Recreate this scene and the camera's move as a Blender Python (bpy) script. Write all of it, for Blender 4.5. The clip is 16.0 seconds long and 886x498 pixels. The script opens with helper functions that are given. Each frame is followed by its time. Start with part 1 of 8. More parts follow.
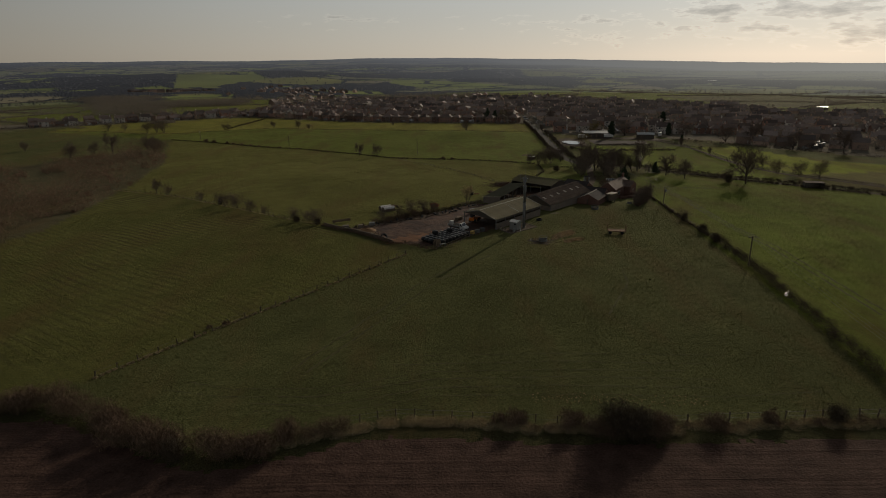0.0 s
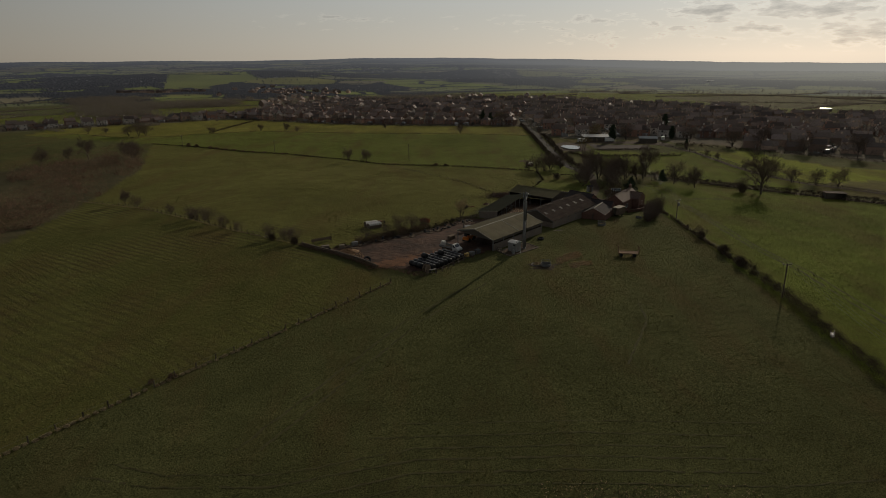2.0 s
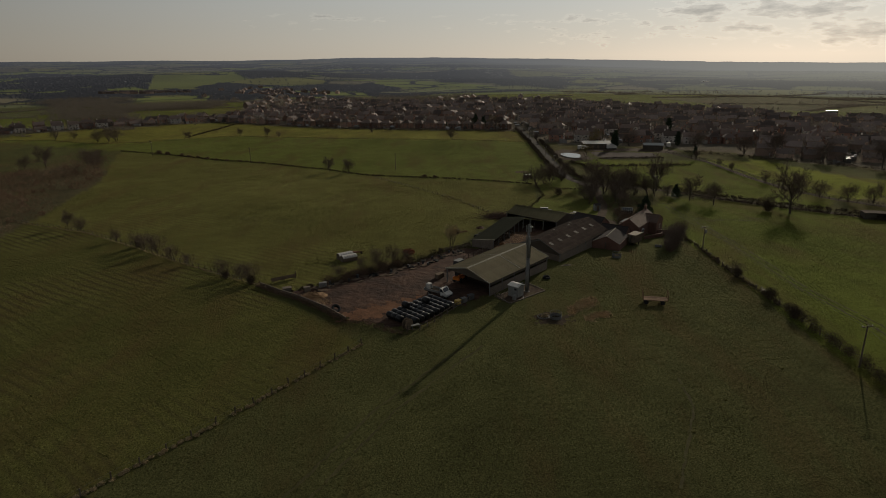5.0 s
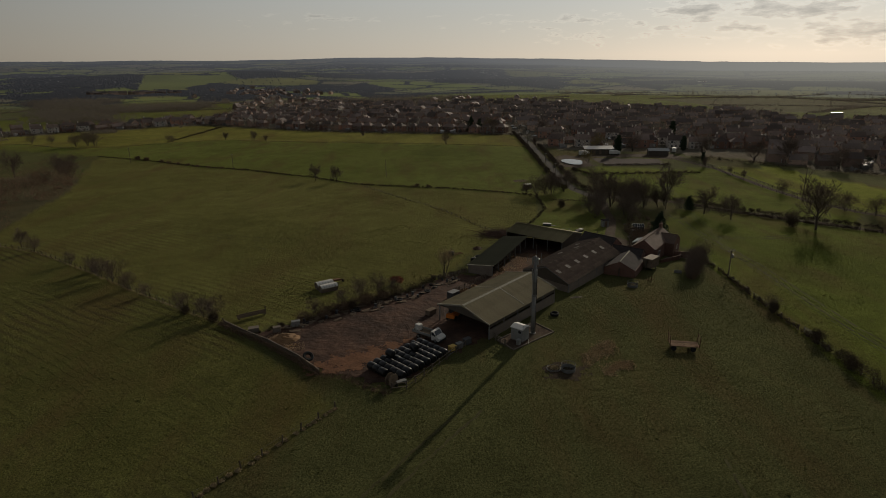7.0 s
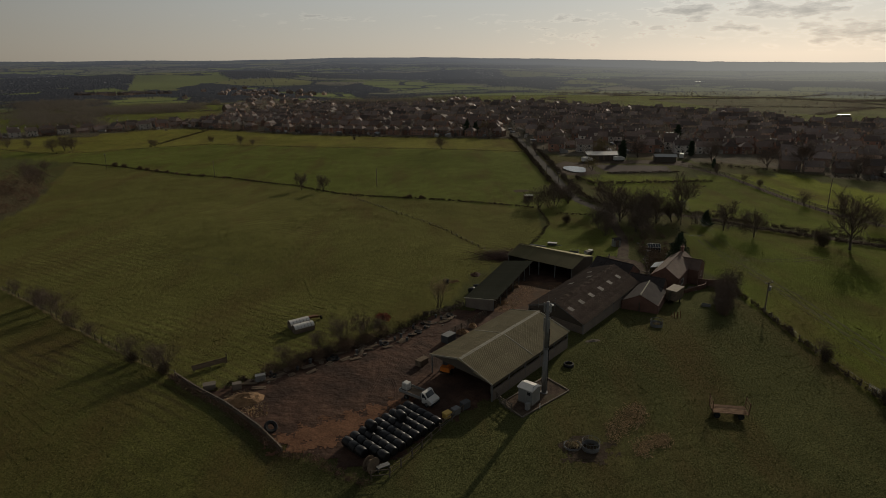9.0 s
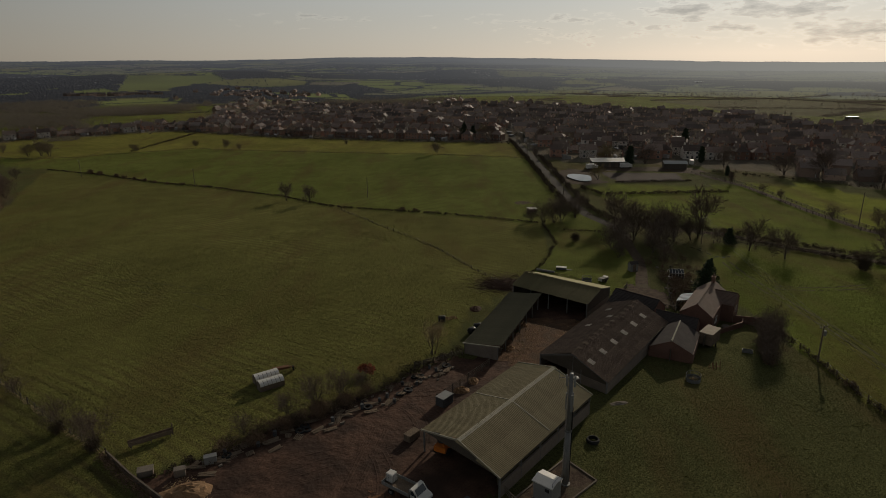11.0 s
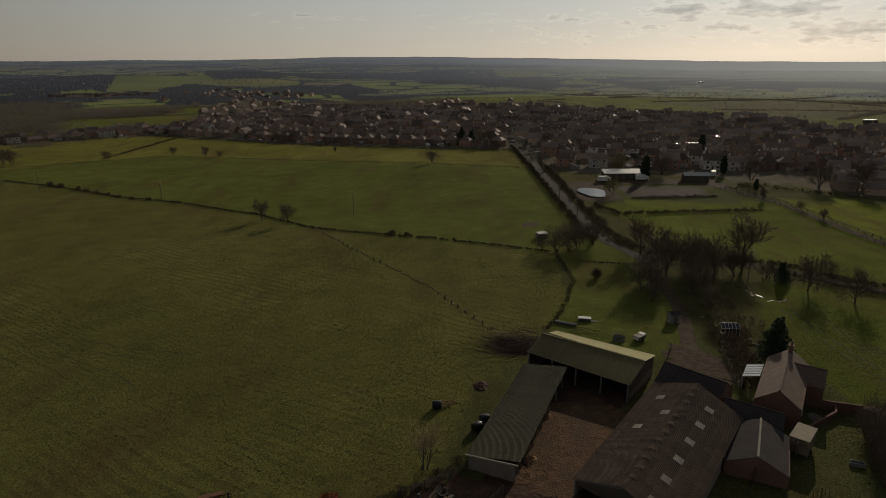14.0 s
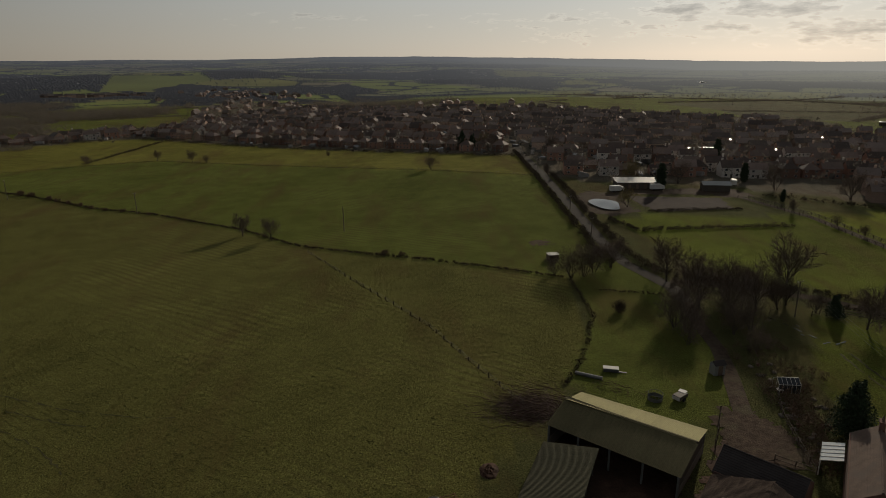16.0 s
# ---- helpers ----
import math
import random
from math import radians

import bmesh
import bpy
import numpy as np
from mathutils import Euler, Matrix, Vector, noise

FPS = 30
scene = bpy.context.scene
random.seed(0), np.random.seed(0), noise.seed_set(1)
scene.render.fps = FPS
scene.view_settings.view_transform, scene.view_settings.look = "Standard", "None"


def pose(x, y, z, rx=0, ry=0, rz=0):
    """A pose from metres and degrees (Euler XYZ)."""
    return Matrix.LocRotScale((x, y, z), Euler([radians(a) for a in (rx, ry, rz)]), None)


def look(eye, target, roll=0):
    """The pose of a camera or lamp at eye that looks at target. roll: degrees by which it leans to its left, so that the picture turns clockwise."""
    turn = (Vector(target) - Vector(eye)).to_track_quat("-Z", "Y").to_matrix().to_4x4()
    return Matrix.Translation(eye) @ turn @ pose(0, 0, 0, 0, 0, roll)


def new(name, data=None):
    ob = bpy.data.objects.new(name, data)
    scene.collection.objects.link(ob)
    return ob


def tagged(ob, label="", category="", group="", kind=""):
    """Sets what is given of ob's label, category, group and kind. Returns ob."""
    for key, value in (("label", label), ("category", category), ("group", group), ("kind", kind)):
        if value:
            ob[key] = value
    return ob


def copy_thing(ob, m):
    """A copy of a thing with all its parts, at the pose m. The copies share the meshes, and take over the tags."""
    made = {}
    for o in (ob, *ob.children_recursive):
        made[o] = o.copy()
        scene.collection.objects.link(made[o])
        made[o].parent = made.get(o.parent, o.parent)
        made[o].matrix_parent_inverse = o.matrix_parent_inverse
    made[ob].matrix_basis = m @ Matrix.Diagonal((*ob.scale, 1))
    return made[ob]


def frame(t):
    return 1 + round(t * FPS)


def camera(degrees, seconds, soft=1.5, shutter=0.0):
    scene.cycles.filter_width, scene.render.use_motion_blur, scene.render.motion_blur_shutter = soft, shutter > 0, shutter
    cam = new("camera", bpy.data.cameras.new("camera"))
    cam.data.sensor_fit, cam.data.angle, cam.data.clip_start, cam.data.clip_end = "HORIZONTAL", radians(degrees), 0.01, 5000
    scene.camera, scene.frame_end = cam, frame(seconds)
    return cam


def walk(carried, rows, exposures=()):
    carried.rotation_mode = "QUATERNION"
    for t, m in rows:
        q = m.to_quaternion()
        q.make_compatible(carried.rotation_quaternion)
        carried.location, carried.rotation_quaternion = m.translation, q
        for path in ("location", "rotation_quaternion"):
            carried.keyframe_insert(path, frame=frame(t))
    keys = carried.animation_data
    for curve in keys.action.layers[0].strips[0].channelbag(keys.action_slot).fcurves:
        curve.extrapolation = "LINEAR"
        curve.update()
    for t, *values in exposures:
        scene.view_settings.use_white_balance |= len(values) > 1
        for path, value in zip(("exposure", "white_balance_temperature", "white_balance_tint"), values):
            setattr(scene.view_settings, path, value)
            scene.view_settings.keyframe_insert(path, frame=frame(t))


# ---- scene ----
EXPO = -0.6
cam = camera(70.75, 16.0, soft=0.9)
PATH = [
    (0, (-22.12, -164.80, 45.00), (-22.12, -69.23, 15.57), -0.43),
    (0.5, (-21.82, -160.05, 45.05), (-21.64, -64.48, 15.61), -0.43),
    (1, (-21.52, -155.31, 45.10), (-21.16, -59.75, 15.66), -0.43),
    (1.5, (-21.22, -150.58, 45.17), (-20.68, -55.02, 15.71), -0.43),
    (2, (-20.93, -145.86, 45.24), (-20.20, -50.30, 15.78), -0.43),
    (2.5, (-20.63, -141.13, 45.32), (-19.71, -45.58, 15.85), -0.43),
    (3, (-20.34, -136.41, 45.41), (-19.23, -40.86, 15.93), -0.43),
    (3.5, (-20.06, -131.68, 45.50), (-18.75, -36.14, 16.01), -0.43),
    (4, (-19.77, -126.95, 45.60), (-18.27, -31.41, 16.10), -0.43),
    (4.5, (-19.49, -122.21, 45.70), (-17.80, -26.68, 16.19), -0.43),
    (5, (-19.22, -117.46, 45.81), (-17.33, -21.94, 16.29), -0.43),
    (5.5, (-18.94, -112.71, 45.91), (-16.87, -17.19, 16.39), -0.43),
    (6, (-18.67, -107.94, 46.02), (-16.41, -12.43, 16.48), -0.43),
    (6.5, (-18.41, -103.16, 46.12), (-15.96, -7.65, 16.58), -0.43),
    (7, (-18.14, -98.36, 46.23), (-15.51, -2.86, 16.68), -0.43),
    (7.5, (-17.88, -93.55, 46.34), (-15.07, 1.94, 16.78), -0.43),
    (8, (-17.63, -88.72, 46.44), (-14.64, 6.76, 16.87), -0.43),
    (8.5, (-17.37, -83.87, 46.54), (-14.22, 11.60, 16.96), -0.43),
    (9, (-17.12, -79.00, 46.63), (-13.81, 16.47, 17.05), -0.43),
    (9.5, (-16.87, -74.11, 46.73), (-13.41, 21.35, 17.13), -0.43),
    (10, (-16.62, -69.20, 46.81), (-13.01, 26.25, 17.21), -0.43),
    (10.5, (-16.37, -64.26, 46.89), (-12.63, 31.18, 17.28), -0.43),
    (11, (-16.12, -59.30, 46.96), (-12.25, 36.14, 17.34), -0.43),
    (11.5, (-15.87, -54.31, 47.02), (-11.89, 41.11, 17.40), -0.43),
    (12, (-15.62, -49.30, 47.08), (-11.53, 46.12, 17.44), -0.43),
    (12.5, (-15.37, -44.26, 47.12), (-11.18, 51.15, 17.48), -0.43),
    (13, (-15.11, -39.20, 47.15), (-10.85, 56.21, 17.50), -0.43),
    (13.5, (-14.85, -34.11, 47.18), (-10.52, 61.29, 17.51), -0.43),
    (14, (-14.59, -28.99, 47.18), (-10.20, 66.41, 17.51), -0.43),
    (14.5, (-14.32, -23.84, 47.18), (-9.89, 71.55, 17.50), -0.43),
    (15, (-14.04, -18.66, 47.16), (-9.58, 76.73, 17.47), -0.43),
    (15.5, (-13.76, -13.45, 47.13), (-9.29, 81.93, 17.43), -0.43),
    (16, (-13.47, -8.22, 47.08), (-9.00, 87.16, 17.37), -0.43),
]
walk(cam, [(t, look(eye, target, roll)) for t, eye, target, roll in PATH], [(0, EXPO), (16, EXPO)])

# ---- light ----
SUN_AZ, SUN_EL = 31.0, 17.5
world = bpy.data.worlds.new("World")
scene.world = world
world.use_nodes = True
wn, wl = world.node_tree.nodes, world.node_tree.links
sky = wn.new("ShaderNodeTexSky")
sky.sky_type = 'NISHITA'
sky.sun_disc = False
sky.sun_elevation, sky.sun_rotation = radians(SUN_EL), radians(SUN_AZ)
sky.air_density, sky.dust_density, sky.ozone_density = 1.0, 0.35, 1.0
grade = wn.new("ShaderNodeHueSaturation")
grade.inputs["Saturation"].default_value = 0.45
warm = wn.new("ShaderNodeMixRGB")
warm.blend_type = 'MULTIPLY'
warm.inputs["Fac"].default_value = 1.0
warm.inputs["Color2"].default_value = (0.78, 0.75, 0.70, 1)
wl.new(sky.outputs[0], grade.inputs["Color"])
wl.new(grade.outputs[0], warm.inputs["Color1"])
# small flat-based cumulus low in the sky, on the side of the sun
place = wn.new("ShaderNodeTexCoord")
stretch = wn.new("ShaderNodeMapping")
stretch.inputs["Scale"].default_value = (12.0, 12.0, 34.0)
stretch.inputs["Location"].default_value = (0.2, 1.3, 0.55)
wl.new(place.outputs["Generated"], stretch.inputs["Vector"])
puffs = wn.new("ShaderNodeTexNoise")
puffs.inputs["Scale"].default_value = 1.0
puffs.inputs["Detail"].default_value = 7.0
puffs.inputs["Roughness"].default_value = 0.55
wl.new(stretch.outputs[0], puffs.inputs["Vector"])
cover = wn.new("ShaderNodeValToRGB")
cover.color_ramp.elements[0].position, cover.color_ramp.elements[0].color = 0.455, (1, 1, 1, 1)
cover.color_ramp.elements[1].position, cover.color_ramp.elements[1].color = 0.565, (0.66, 0.67, 0.70, 1)
rim_light = cover.color_ramp.elements.new(0.49)
rim_light.color = (1.14, 1.13, 1.12, 1)
wl.new(puffs.outputs["Fac"], cover.inputs["Fac"])
split = wn.new("ShaderNodeSeparateXYZ")
wl.new(place.outputs["Generated"], split.inputs[0])
toward = wn.new("ShaderNodeVectorMath")
toward.operation = 'DOT_PRODUCT'
sa, se = radians(SUN_AZ), radians(SUN_EL)
toward.inputs[1].default_value = (math.sin(sa) * math.cos(se), math.cos(sa) * math.cos(se), math.sin(se))
wl.new(place.outputs["Generated"], toward.inputs[0])


def smooth_range(source, low, high, to_low, to_high, kind='SMOOTHSTEP'):
    r = wn.new("ShaderNodeMapRange")
    r.interpolation_type = kind
    for key, value in (("From Min", low), ("From Max", high), ("To Min", to_low), ("To Max", to_high)):
        r.inputs[key].default_value = value
    wl.new(source, r.inputs["Value"])
    return r.outputs[0]


both_ways = wn.new("ShaderNodeMath")
both_ways.operation = 'MULTIPLY'
wl.new(smooth_range(toward.outputs["Value"], 0.922, 0.955, 0.0, 1.0), both_ways.inputs[0])
wl.new(smooth_range(split.outputs["Z"], 0.075, 0.11, 0.0, 1.0), both_ways.inputs[1])
shade = wn.new("ShaderNodeMixRGB")
shade.blend_type = 'MULTIPLY'
wl.new(both_ways.outputs[0], shade.inputs["Fac"])
wl.new(cover.outputs["Color"], shade.inputs["Color2"])
# haze thickens the sky towards the horizon and glows round the sun
veil = wn.new("ShaderNodeMixRGB")
wl.new(smooth_range(split.outputs["Z"], 0.0, 0.40, 0.72, 0.2), veil.inputs["Fac"])
glow = wn.new("ShaderNodeMixRGB")
glow.inputs["Color1"].default_value = (5.4, 5.1, 4.6, 1)
glow.inputs["Color2"].default_value = (11.7, 11.4, 10.6, 1)
wl.new(smooth_range(toward.outputs["Value"], 0.40, 1.0, 0.0, 1.0, 'LINEAR'), glow.inputs["Fac"])
wl.new(glow.outputs[0], veil.inputs["Color2"])
wl.new(warm.outputs[0], veil.inputs["Color1"])
wl.new(veil.outputs[0], shade.inputs["Color1"])


def sums(kind, p, q):
    """One arithmetic node on sockets or numbers."""
    k = wn.new("ShaderNodeMath")
    k.operation = kind
    for i, v in enumerate((p, q)):
        if isinstance(v, (int, float)):
            k.inputs[i].default_value = v
        else:
            wl.new(v, k.inputs[i])
    return k.outputs[0]


# a bank of broken cumulus and thin streaks below the sun: bearing, height, half width, half height in degrees
bearing = sums('MULTIPLY', sums('ARCTAN2', split.outputs["X"], split.outputs["Y"]), 57.3)
height = sums('MULTIPLY', split.outputs["Z"], 57.3)
bank_of_cloud = -1.0
for az0, el0, half_w, half_h in ((22.2, 3.2, 2.6, 0.95), (27.6, 3.45, 2.9, 0.85), (31.4, 3.3, 2.9, 0.95), (33.5, 1.5, 6.2, 0.9), (21.0, 2.2, 1.9, 0.4), (26.2, 1.95, 1.7, 0.6), (12.8, 2.75, 4.4, 0.34), (40, 3.0, 4.0, 1.0), (-8.0, 3.0, 3.0, 0.25), (18.5, 1.5, 3.5, 0.3)):
    across_ = sums('DIVIDE', sums('SUBTRACT', bearing, az0), half_w * 1.25)
    upward = sums('DIVIDE', sums('SUBTRACT', height, el0), half_h * 1.3)
    round_ = sums('SUBTRACT', 1.0, sums('SQRT', sums('ADD', sums('MULTIPLY', across_, across_), sums('MULTIPLY', upward, upward)), 0.0))
    bank_of_cloud = sums('MAXIMUM', bank_of_cloud, sums('MULTIPLY', round_, 0.8 if half_h > 0.5 else 0.22))
ragged_map = wn.new("ShaderNodeMapping")
ragged_map.inputs["Scale"].default_value = (26.0, 26.0, 110.0)
wl.new(place.outputs["Generated"], ragged_map.inputs["Vector"])
ragged = wn.new("ShaderNodeTexNoise")
ragged.inputs["Scale"].default_value, ragged.inputs["Detail"].default_value, ragged.inputs["Roughness"].default_value = 1.0, 8.0, 0.62
wl.new(ragged_map.outputs[0], ragged.inputs["Vector"])
thick = sums('ADD', bank_of_cloud, sums('MULTIPLY', sums('SUBTRACT', ragged.outputs["Fac"], 0.52), 3.0))
puff = wn.new("ShaderNodeValToRGB")
puff.color_ramp.elements[0].position, puff.color_ramp.elements[0].color = 0.0, (1, 1, 1, 1)
puff.color_ramp.elements[1].position, puff.color_ramp.elements[1].color = 0.95, (0.66, 0.66, 0.67, 1)
puff.color_ramp.elements.new(0.16).color = (1.10, 1.09, 1.08, 1)
puff.color_ramp.elements.new(0.34).color = (0.92, 0.91, 0.91, 1)
wl.new(thick, puff.inputs["Fac"])
clouded = wn.new("ShaderNodeMixRGB")
clouded.blend_type = 'MULTIPLY'
clouded.inputs["Fac"].default_value = 1.0
wl.new(shade.outputs[0], clouded.inputs["Color1"])
wl.new(puff.outputs["Color"], clouded.inputs["Color2"])
# the lowest air is warm, the sky above it cooler
low_air = wn.new("ShaderNodeMixRGB")
low_air.inputs["Color1"].default_value = (1.035, 0.99, 0.915, 1)
low_air.inputs["Color2"].default_value = (0.98, 1.02, 1.06, 1)
wl.new(smooth_range(split.outputs["Z"], 0.0, 0.085, 0.0, 1.0, 'LINEAR'), low_air.inputs["Fac"])
tinted = wn.new("ShaderNodeMixRGB")
tinted.blend_type = 'MULTIPLY'
tinted.inputs["Fac"].default_value = 1.0
wl.new(clouded.outputs[0], tinted.inputs["Color1"])
wl.new(low_air.outputs[0], tinted.inputs["Color2"])
wl.new(tinted.outputs[0], wn["Background"].inputs["Color"])
wn["Background"].inputs["Strength"].default_value = 0.075

sun = new("sun", bpy.data.lights.new("sun", 'SUN'))
sun.data.energy, sun.data.angle = 3.4, radians(0.6)
sun.data.color = (1.0, 0.87, 0.68)
a, e = radians(SUN_AZ), radians(SUN_EL)
sun.matrix_world = look((300 * math.sin(a) * math.cos(e), 300 * math.cos(a) * math.cos(e), 300 * math.sin(e)), (0, 0, 0))

# ---- materials ----
MATS = {}


def material(name, colour, rough=0.85, metal=0.0, spec=0.3, vary=0.35, scale=1.0, bump=0.0, bump_scale=8.0, stain=None, stain_at=0.55,
             stain_scale=0.4, random_tint=0.0, island=False, alpha=1.0, transmission=0.0):
    """A surface with variation at two scales, optional stains and relief."""
    m = bpy.data.materials.new(name)
    m.use_nodes = True
    n, l = m.node_tree.nodes, m.node_tree.links
    bsdf = n["Principled BSDF"]
    bsdf.inputs["Roughness"].default_value = rough
    bsdf.inputs["Metallic"].default_value = metal
    bsdf.inputs["Specular IOR Level"].default_value = spec
    bsdf.inputs["Transmission Weight"].default_value = transmission
    co = n.new("ShaderNodeTexCoord")
    fine = n.new("ShaderNodeTexNoise")
    fine.inputs["Scale"].default_value, fine.inputs["Detail"].default_value = scale * 6.0, 6.0
    broad = n.new("ShaderNodeTexNoise")
    broad.inputs["Scale"].default_value, broad.inputs["Detail"].default_value = scale * 0.7, 3.0
    for t in (fine, broad):
        l.new(co.outputs["Object"], t.inputs["Vector"])
    both = n.new("ShaderNodeMath")
    both.operation = 'ADD'
    l.new(fine.outputs["Fac"], both.inputs[0])
    l.new(broad.outputs["Fac"], both.inputs[1])
    span = n.new("ShaderNodeMapRange")
    span.inputs["From Min"].default_value, span.inputs["From Max"].default_value = 0.6, 1.4
    span.inputs["To Min"].default_value, span.inputs["To Max"].default_value = 1.0 - vary, 1.0 + vary
    l.new(both.outputs[0], span.inputs["Value"])
    amount = span.outputs[0]
    if random_tint:
        if island:
            source = n.new("ShaderNodeNewGeometry").outputs["Random Per Island"]
        else:
            source = n.new("ShaderNodeObjectInfo").outputs["Random"]
        pick = n.new("ShaderNodeMapRange")
        pick.inputs["To Min"].default_value, pick.inputs["To Max"].default_value = 1.0 - random_tint, 1.0 + random_tint
        l.new(source, pick.inputs["Value"])
        times = n.new("ShaderNodeMath")
        times.operation = 'MULTIPLY'
        l.new(amount, times.inputs[0])
        l.new(pick.outputs[0], times.inputs[1])
        amount = times.outputs[0]
    col = n.new("ShaderNodeMixRGB")
    col.blend_type = 'MULTIPLY'
    col.inputs["Fac"].default_value = 1.0
    col.inputs["Color1"].default_value = (*colour, 1)
    l.new(amount, col.inputs["Color2"])
    out = col.outputs[0]
    if stain:
        patch = n.new("ShaderNodeTexNoise")
        patch.inputs["Scale"].default_value, patch.inputs["Detail"].default_value = stain_scale, 5.0
        l.new(co.outputs["Object"], patch.inputs["Vector"])
        ramp = n.new("ShaderNodeMapRange")
        ramp.inputs["From Min"].default_value, ramp.inputs["From Max"].default_value = stain_at - 0.06, stain_at + 0.12
        l.new(patch.outputs["Fac"], ramp.inputs["Value"])
        mix = n.new("ShaderNodeMixRGB")
        mix.inputs["Color2"].default_value = (*stain, 1)
        l.new(ramp.outputs[0], mix.inputs["Fac"])
        l.new(out, mix.inputs["Color1"])
        out = mix.outputs[0]
    l.new(out, bsdf.inputs["Base Color"])
    if bump:
        rel = n.new("ShaderNodeTexNoise")
        rel.inputs["Scale"].default_value, rel.inputs["Detail"].default_value = bump_scale, 4.0
        l.new(co.outputs["Object"], rel.inputs["Vector"])
        bp = n.new("ShaderNodeBump")
        bp.inputs["Strength"].default_value, bp.inputs["Distance"].default_value = 1.0, bump
        l.new(rel.outputs["Fac"], bp.inputs["Height"])
        l.new(bp.outputs[0], bsdf.inputs["Normal"])
    MATS[name] = m
    return m


def land_material(name):
    """Pasture, plough and soil: colour from the field map, with clumps, stains and tussocks."""
    m = bpy.data.materials.new(name)
    m.use_nodes = True
    n, l = m.node_tree.nodes, m.node_tree.links
    bsdf = n["Principled BSDF"]
    bsdf.inputs["Roughness"].default_value = 1.0
    bsdf.inputs["Specular IOR Level"].default_value = 0.012
    co = n.new("ShaderNodeTexCoord")
    tint = n.new("ShaderNodeAttribute")
    tint.attribute_name = "field"

    def grain(scale, detail, rough=0.6):
        t = n.new("ShaderNodeTexNoise")
        t.inputs["Scale"].default_value, t.inputs["Detail"].default_value, t.inputs["Roughness"].default_value = scale, detail, rough
        l.new(co.outputs["Object"], t.inputs["Vector"])
        return t.outputs["Fac"]

    def span(v, a0, a1, b0, b1):
        r = n.new("ShaderNodeMapRange")
        for key, x in (("From Min", a0), ("From Max", a1), ("To Min", b0), ("To Max", b1)):
            r.inputs[key].default_value = x
        l.new(v, r.inputs["Value"])
        return r.outputs[0]

    def mul(p, q):
        k = n.new("ShaderNodeMath")
        k.operation = 'MULTIPLY'
        l.new(p, k.inputs[0])
        l.new(q, k.inputs[1])
        return k.outputs[0]
    clumps = grain(4.2, 9.0, 0.8)
    mid = grain(0.16, 4.0)
    wide = grain(0.022, 3.0)
    k = mul(mul(span(clumps, 0.36, 0.64, 0.35, 1.65), span(mid, 0.3, 0.7, 0.86, 1.14)), span(wide, 0.3, 0.7, 0.8, 1.2))
    c = n.new("ShaderNodeMixRGB")
    c.blend_type = 'MULTIPLY'
    c.inputs["Fac"].default_value = 1.0
    l.new(tint.outputs["Color"], c.inputs["Color1"])
    l.new(k, c.inputs["Color2"])
    # thin brown dead grass in patches
    dead = n.new("ShaderNodeMixRGB")
    dead.inputs["Color2"].default_value = (0.105, 0.066, 0.030, 1)
    drawn_out = n.new("ShaderNodeMapping")
    drawn_out.inputs["Rotation"].default_value = (0, 0, radians(-14))
    drawn_out.inputs["Scale"].default_value = (1.0, 0.28, 1.0)
    l.new(co.outputs["Object"], drawn_out.inputs["Vector"])
    streaks = n.new("ShaderNodeTexNoise")
    streaks.inputs["Scale"].default_value, streaks.inputs["Detail"].default_value, streaks.inputs["Roughness"].default_value = 0.06, 6.0, 0.7
    l.new(drawn_out.outputs[0], streaks.inputs["Vector"])
    l.new(mul(span(streaks.outputs["Fac"], 0.49, 0.66, 0.0, 0.7), span(clumps, 0.4, 0.6, 0.4, 1.0)), dead.inputs["Fac"])
    l.new(c.outputs[0], dead.inputs["Color1"])
    # bare soil showing between the drilled rows
    slant = n.new("ShaderNodeMapping")
    slant.inputs["Rotation"].default_value = (0, 0, radians(-53))
    l.new(co.outputs["Object"], slant.inputs["Vector"])
    drill = n.new("ShaderNodeTexWave")
    drill.inputs["Scale"].default_value, drill.inputs["Distortion"].default_value = 0.15, 7.0
    drill.inputs["Detail"].default_value, drill.inputs["Detail Scale"].default_value = 4.0, 0.2
    l.new(slant.outputs[0], drill.inputs["Vector"])
    soil = n.new("ShaderNodeMixRGB")
    soil.inputs["Color2"].default_value = (0.058, 0.042, 0.024, 1)
    l.new(mul(mul(span(drill.outputs["Fac"], 0.45, 0.95, 0.0, 0.85), span(wide, 0.42, 0.62, 0.0, 1.0)), tint.outputs["Alpha"]), soil.inputs["Fac"])
    l.new(dead.outputs[0], soil.inputs["Color1"])
    l.new(soil.outputs[0], bsdf.inputs["Base Color"])
    bp = n.new("ShaderNodeBump")
    bp.inputs["Strength"].default_value, bp.inputs["Distance"].default_value = 1.0, 0.27
    l.new(clumps, bp.inputs["Height"])
    # drilled and driven lines across the fields
    rows = n.new("ShaderNodeTexWave")
    rows.inputs["Scale"].default_value, rows.inputs["Distortion"].default_value = 0.14, 7.0
    rows.inputs["Detail"].default_value, rows.inputs["Detail Scale"].default_value = 2.0, 0.12
    turn = n.new("ShaderNodeMapping")
    turn.inputs["Rotation"].default_value = (0, 0, radians(82))
    l.new(co.outputs["Object"], turn.inputs["Vector"])
    l.new(turn.outputs[0], rows.inputs["Vector"])
    bp2 = n.new("ShaderNodeBump")
    bp2.inputs["Strength"].default_value, bp2.inputs["Distance"].default_value = 0.35, 0.05
    l.new(rows.outputs["Fac"], bp2.inputs["Height"])
    l.new(bp.outputs[0], bp2.inputs["Normal"])
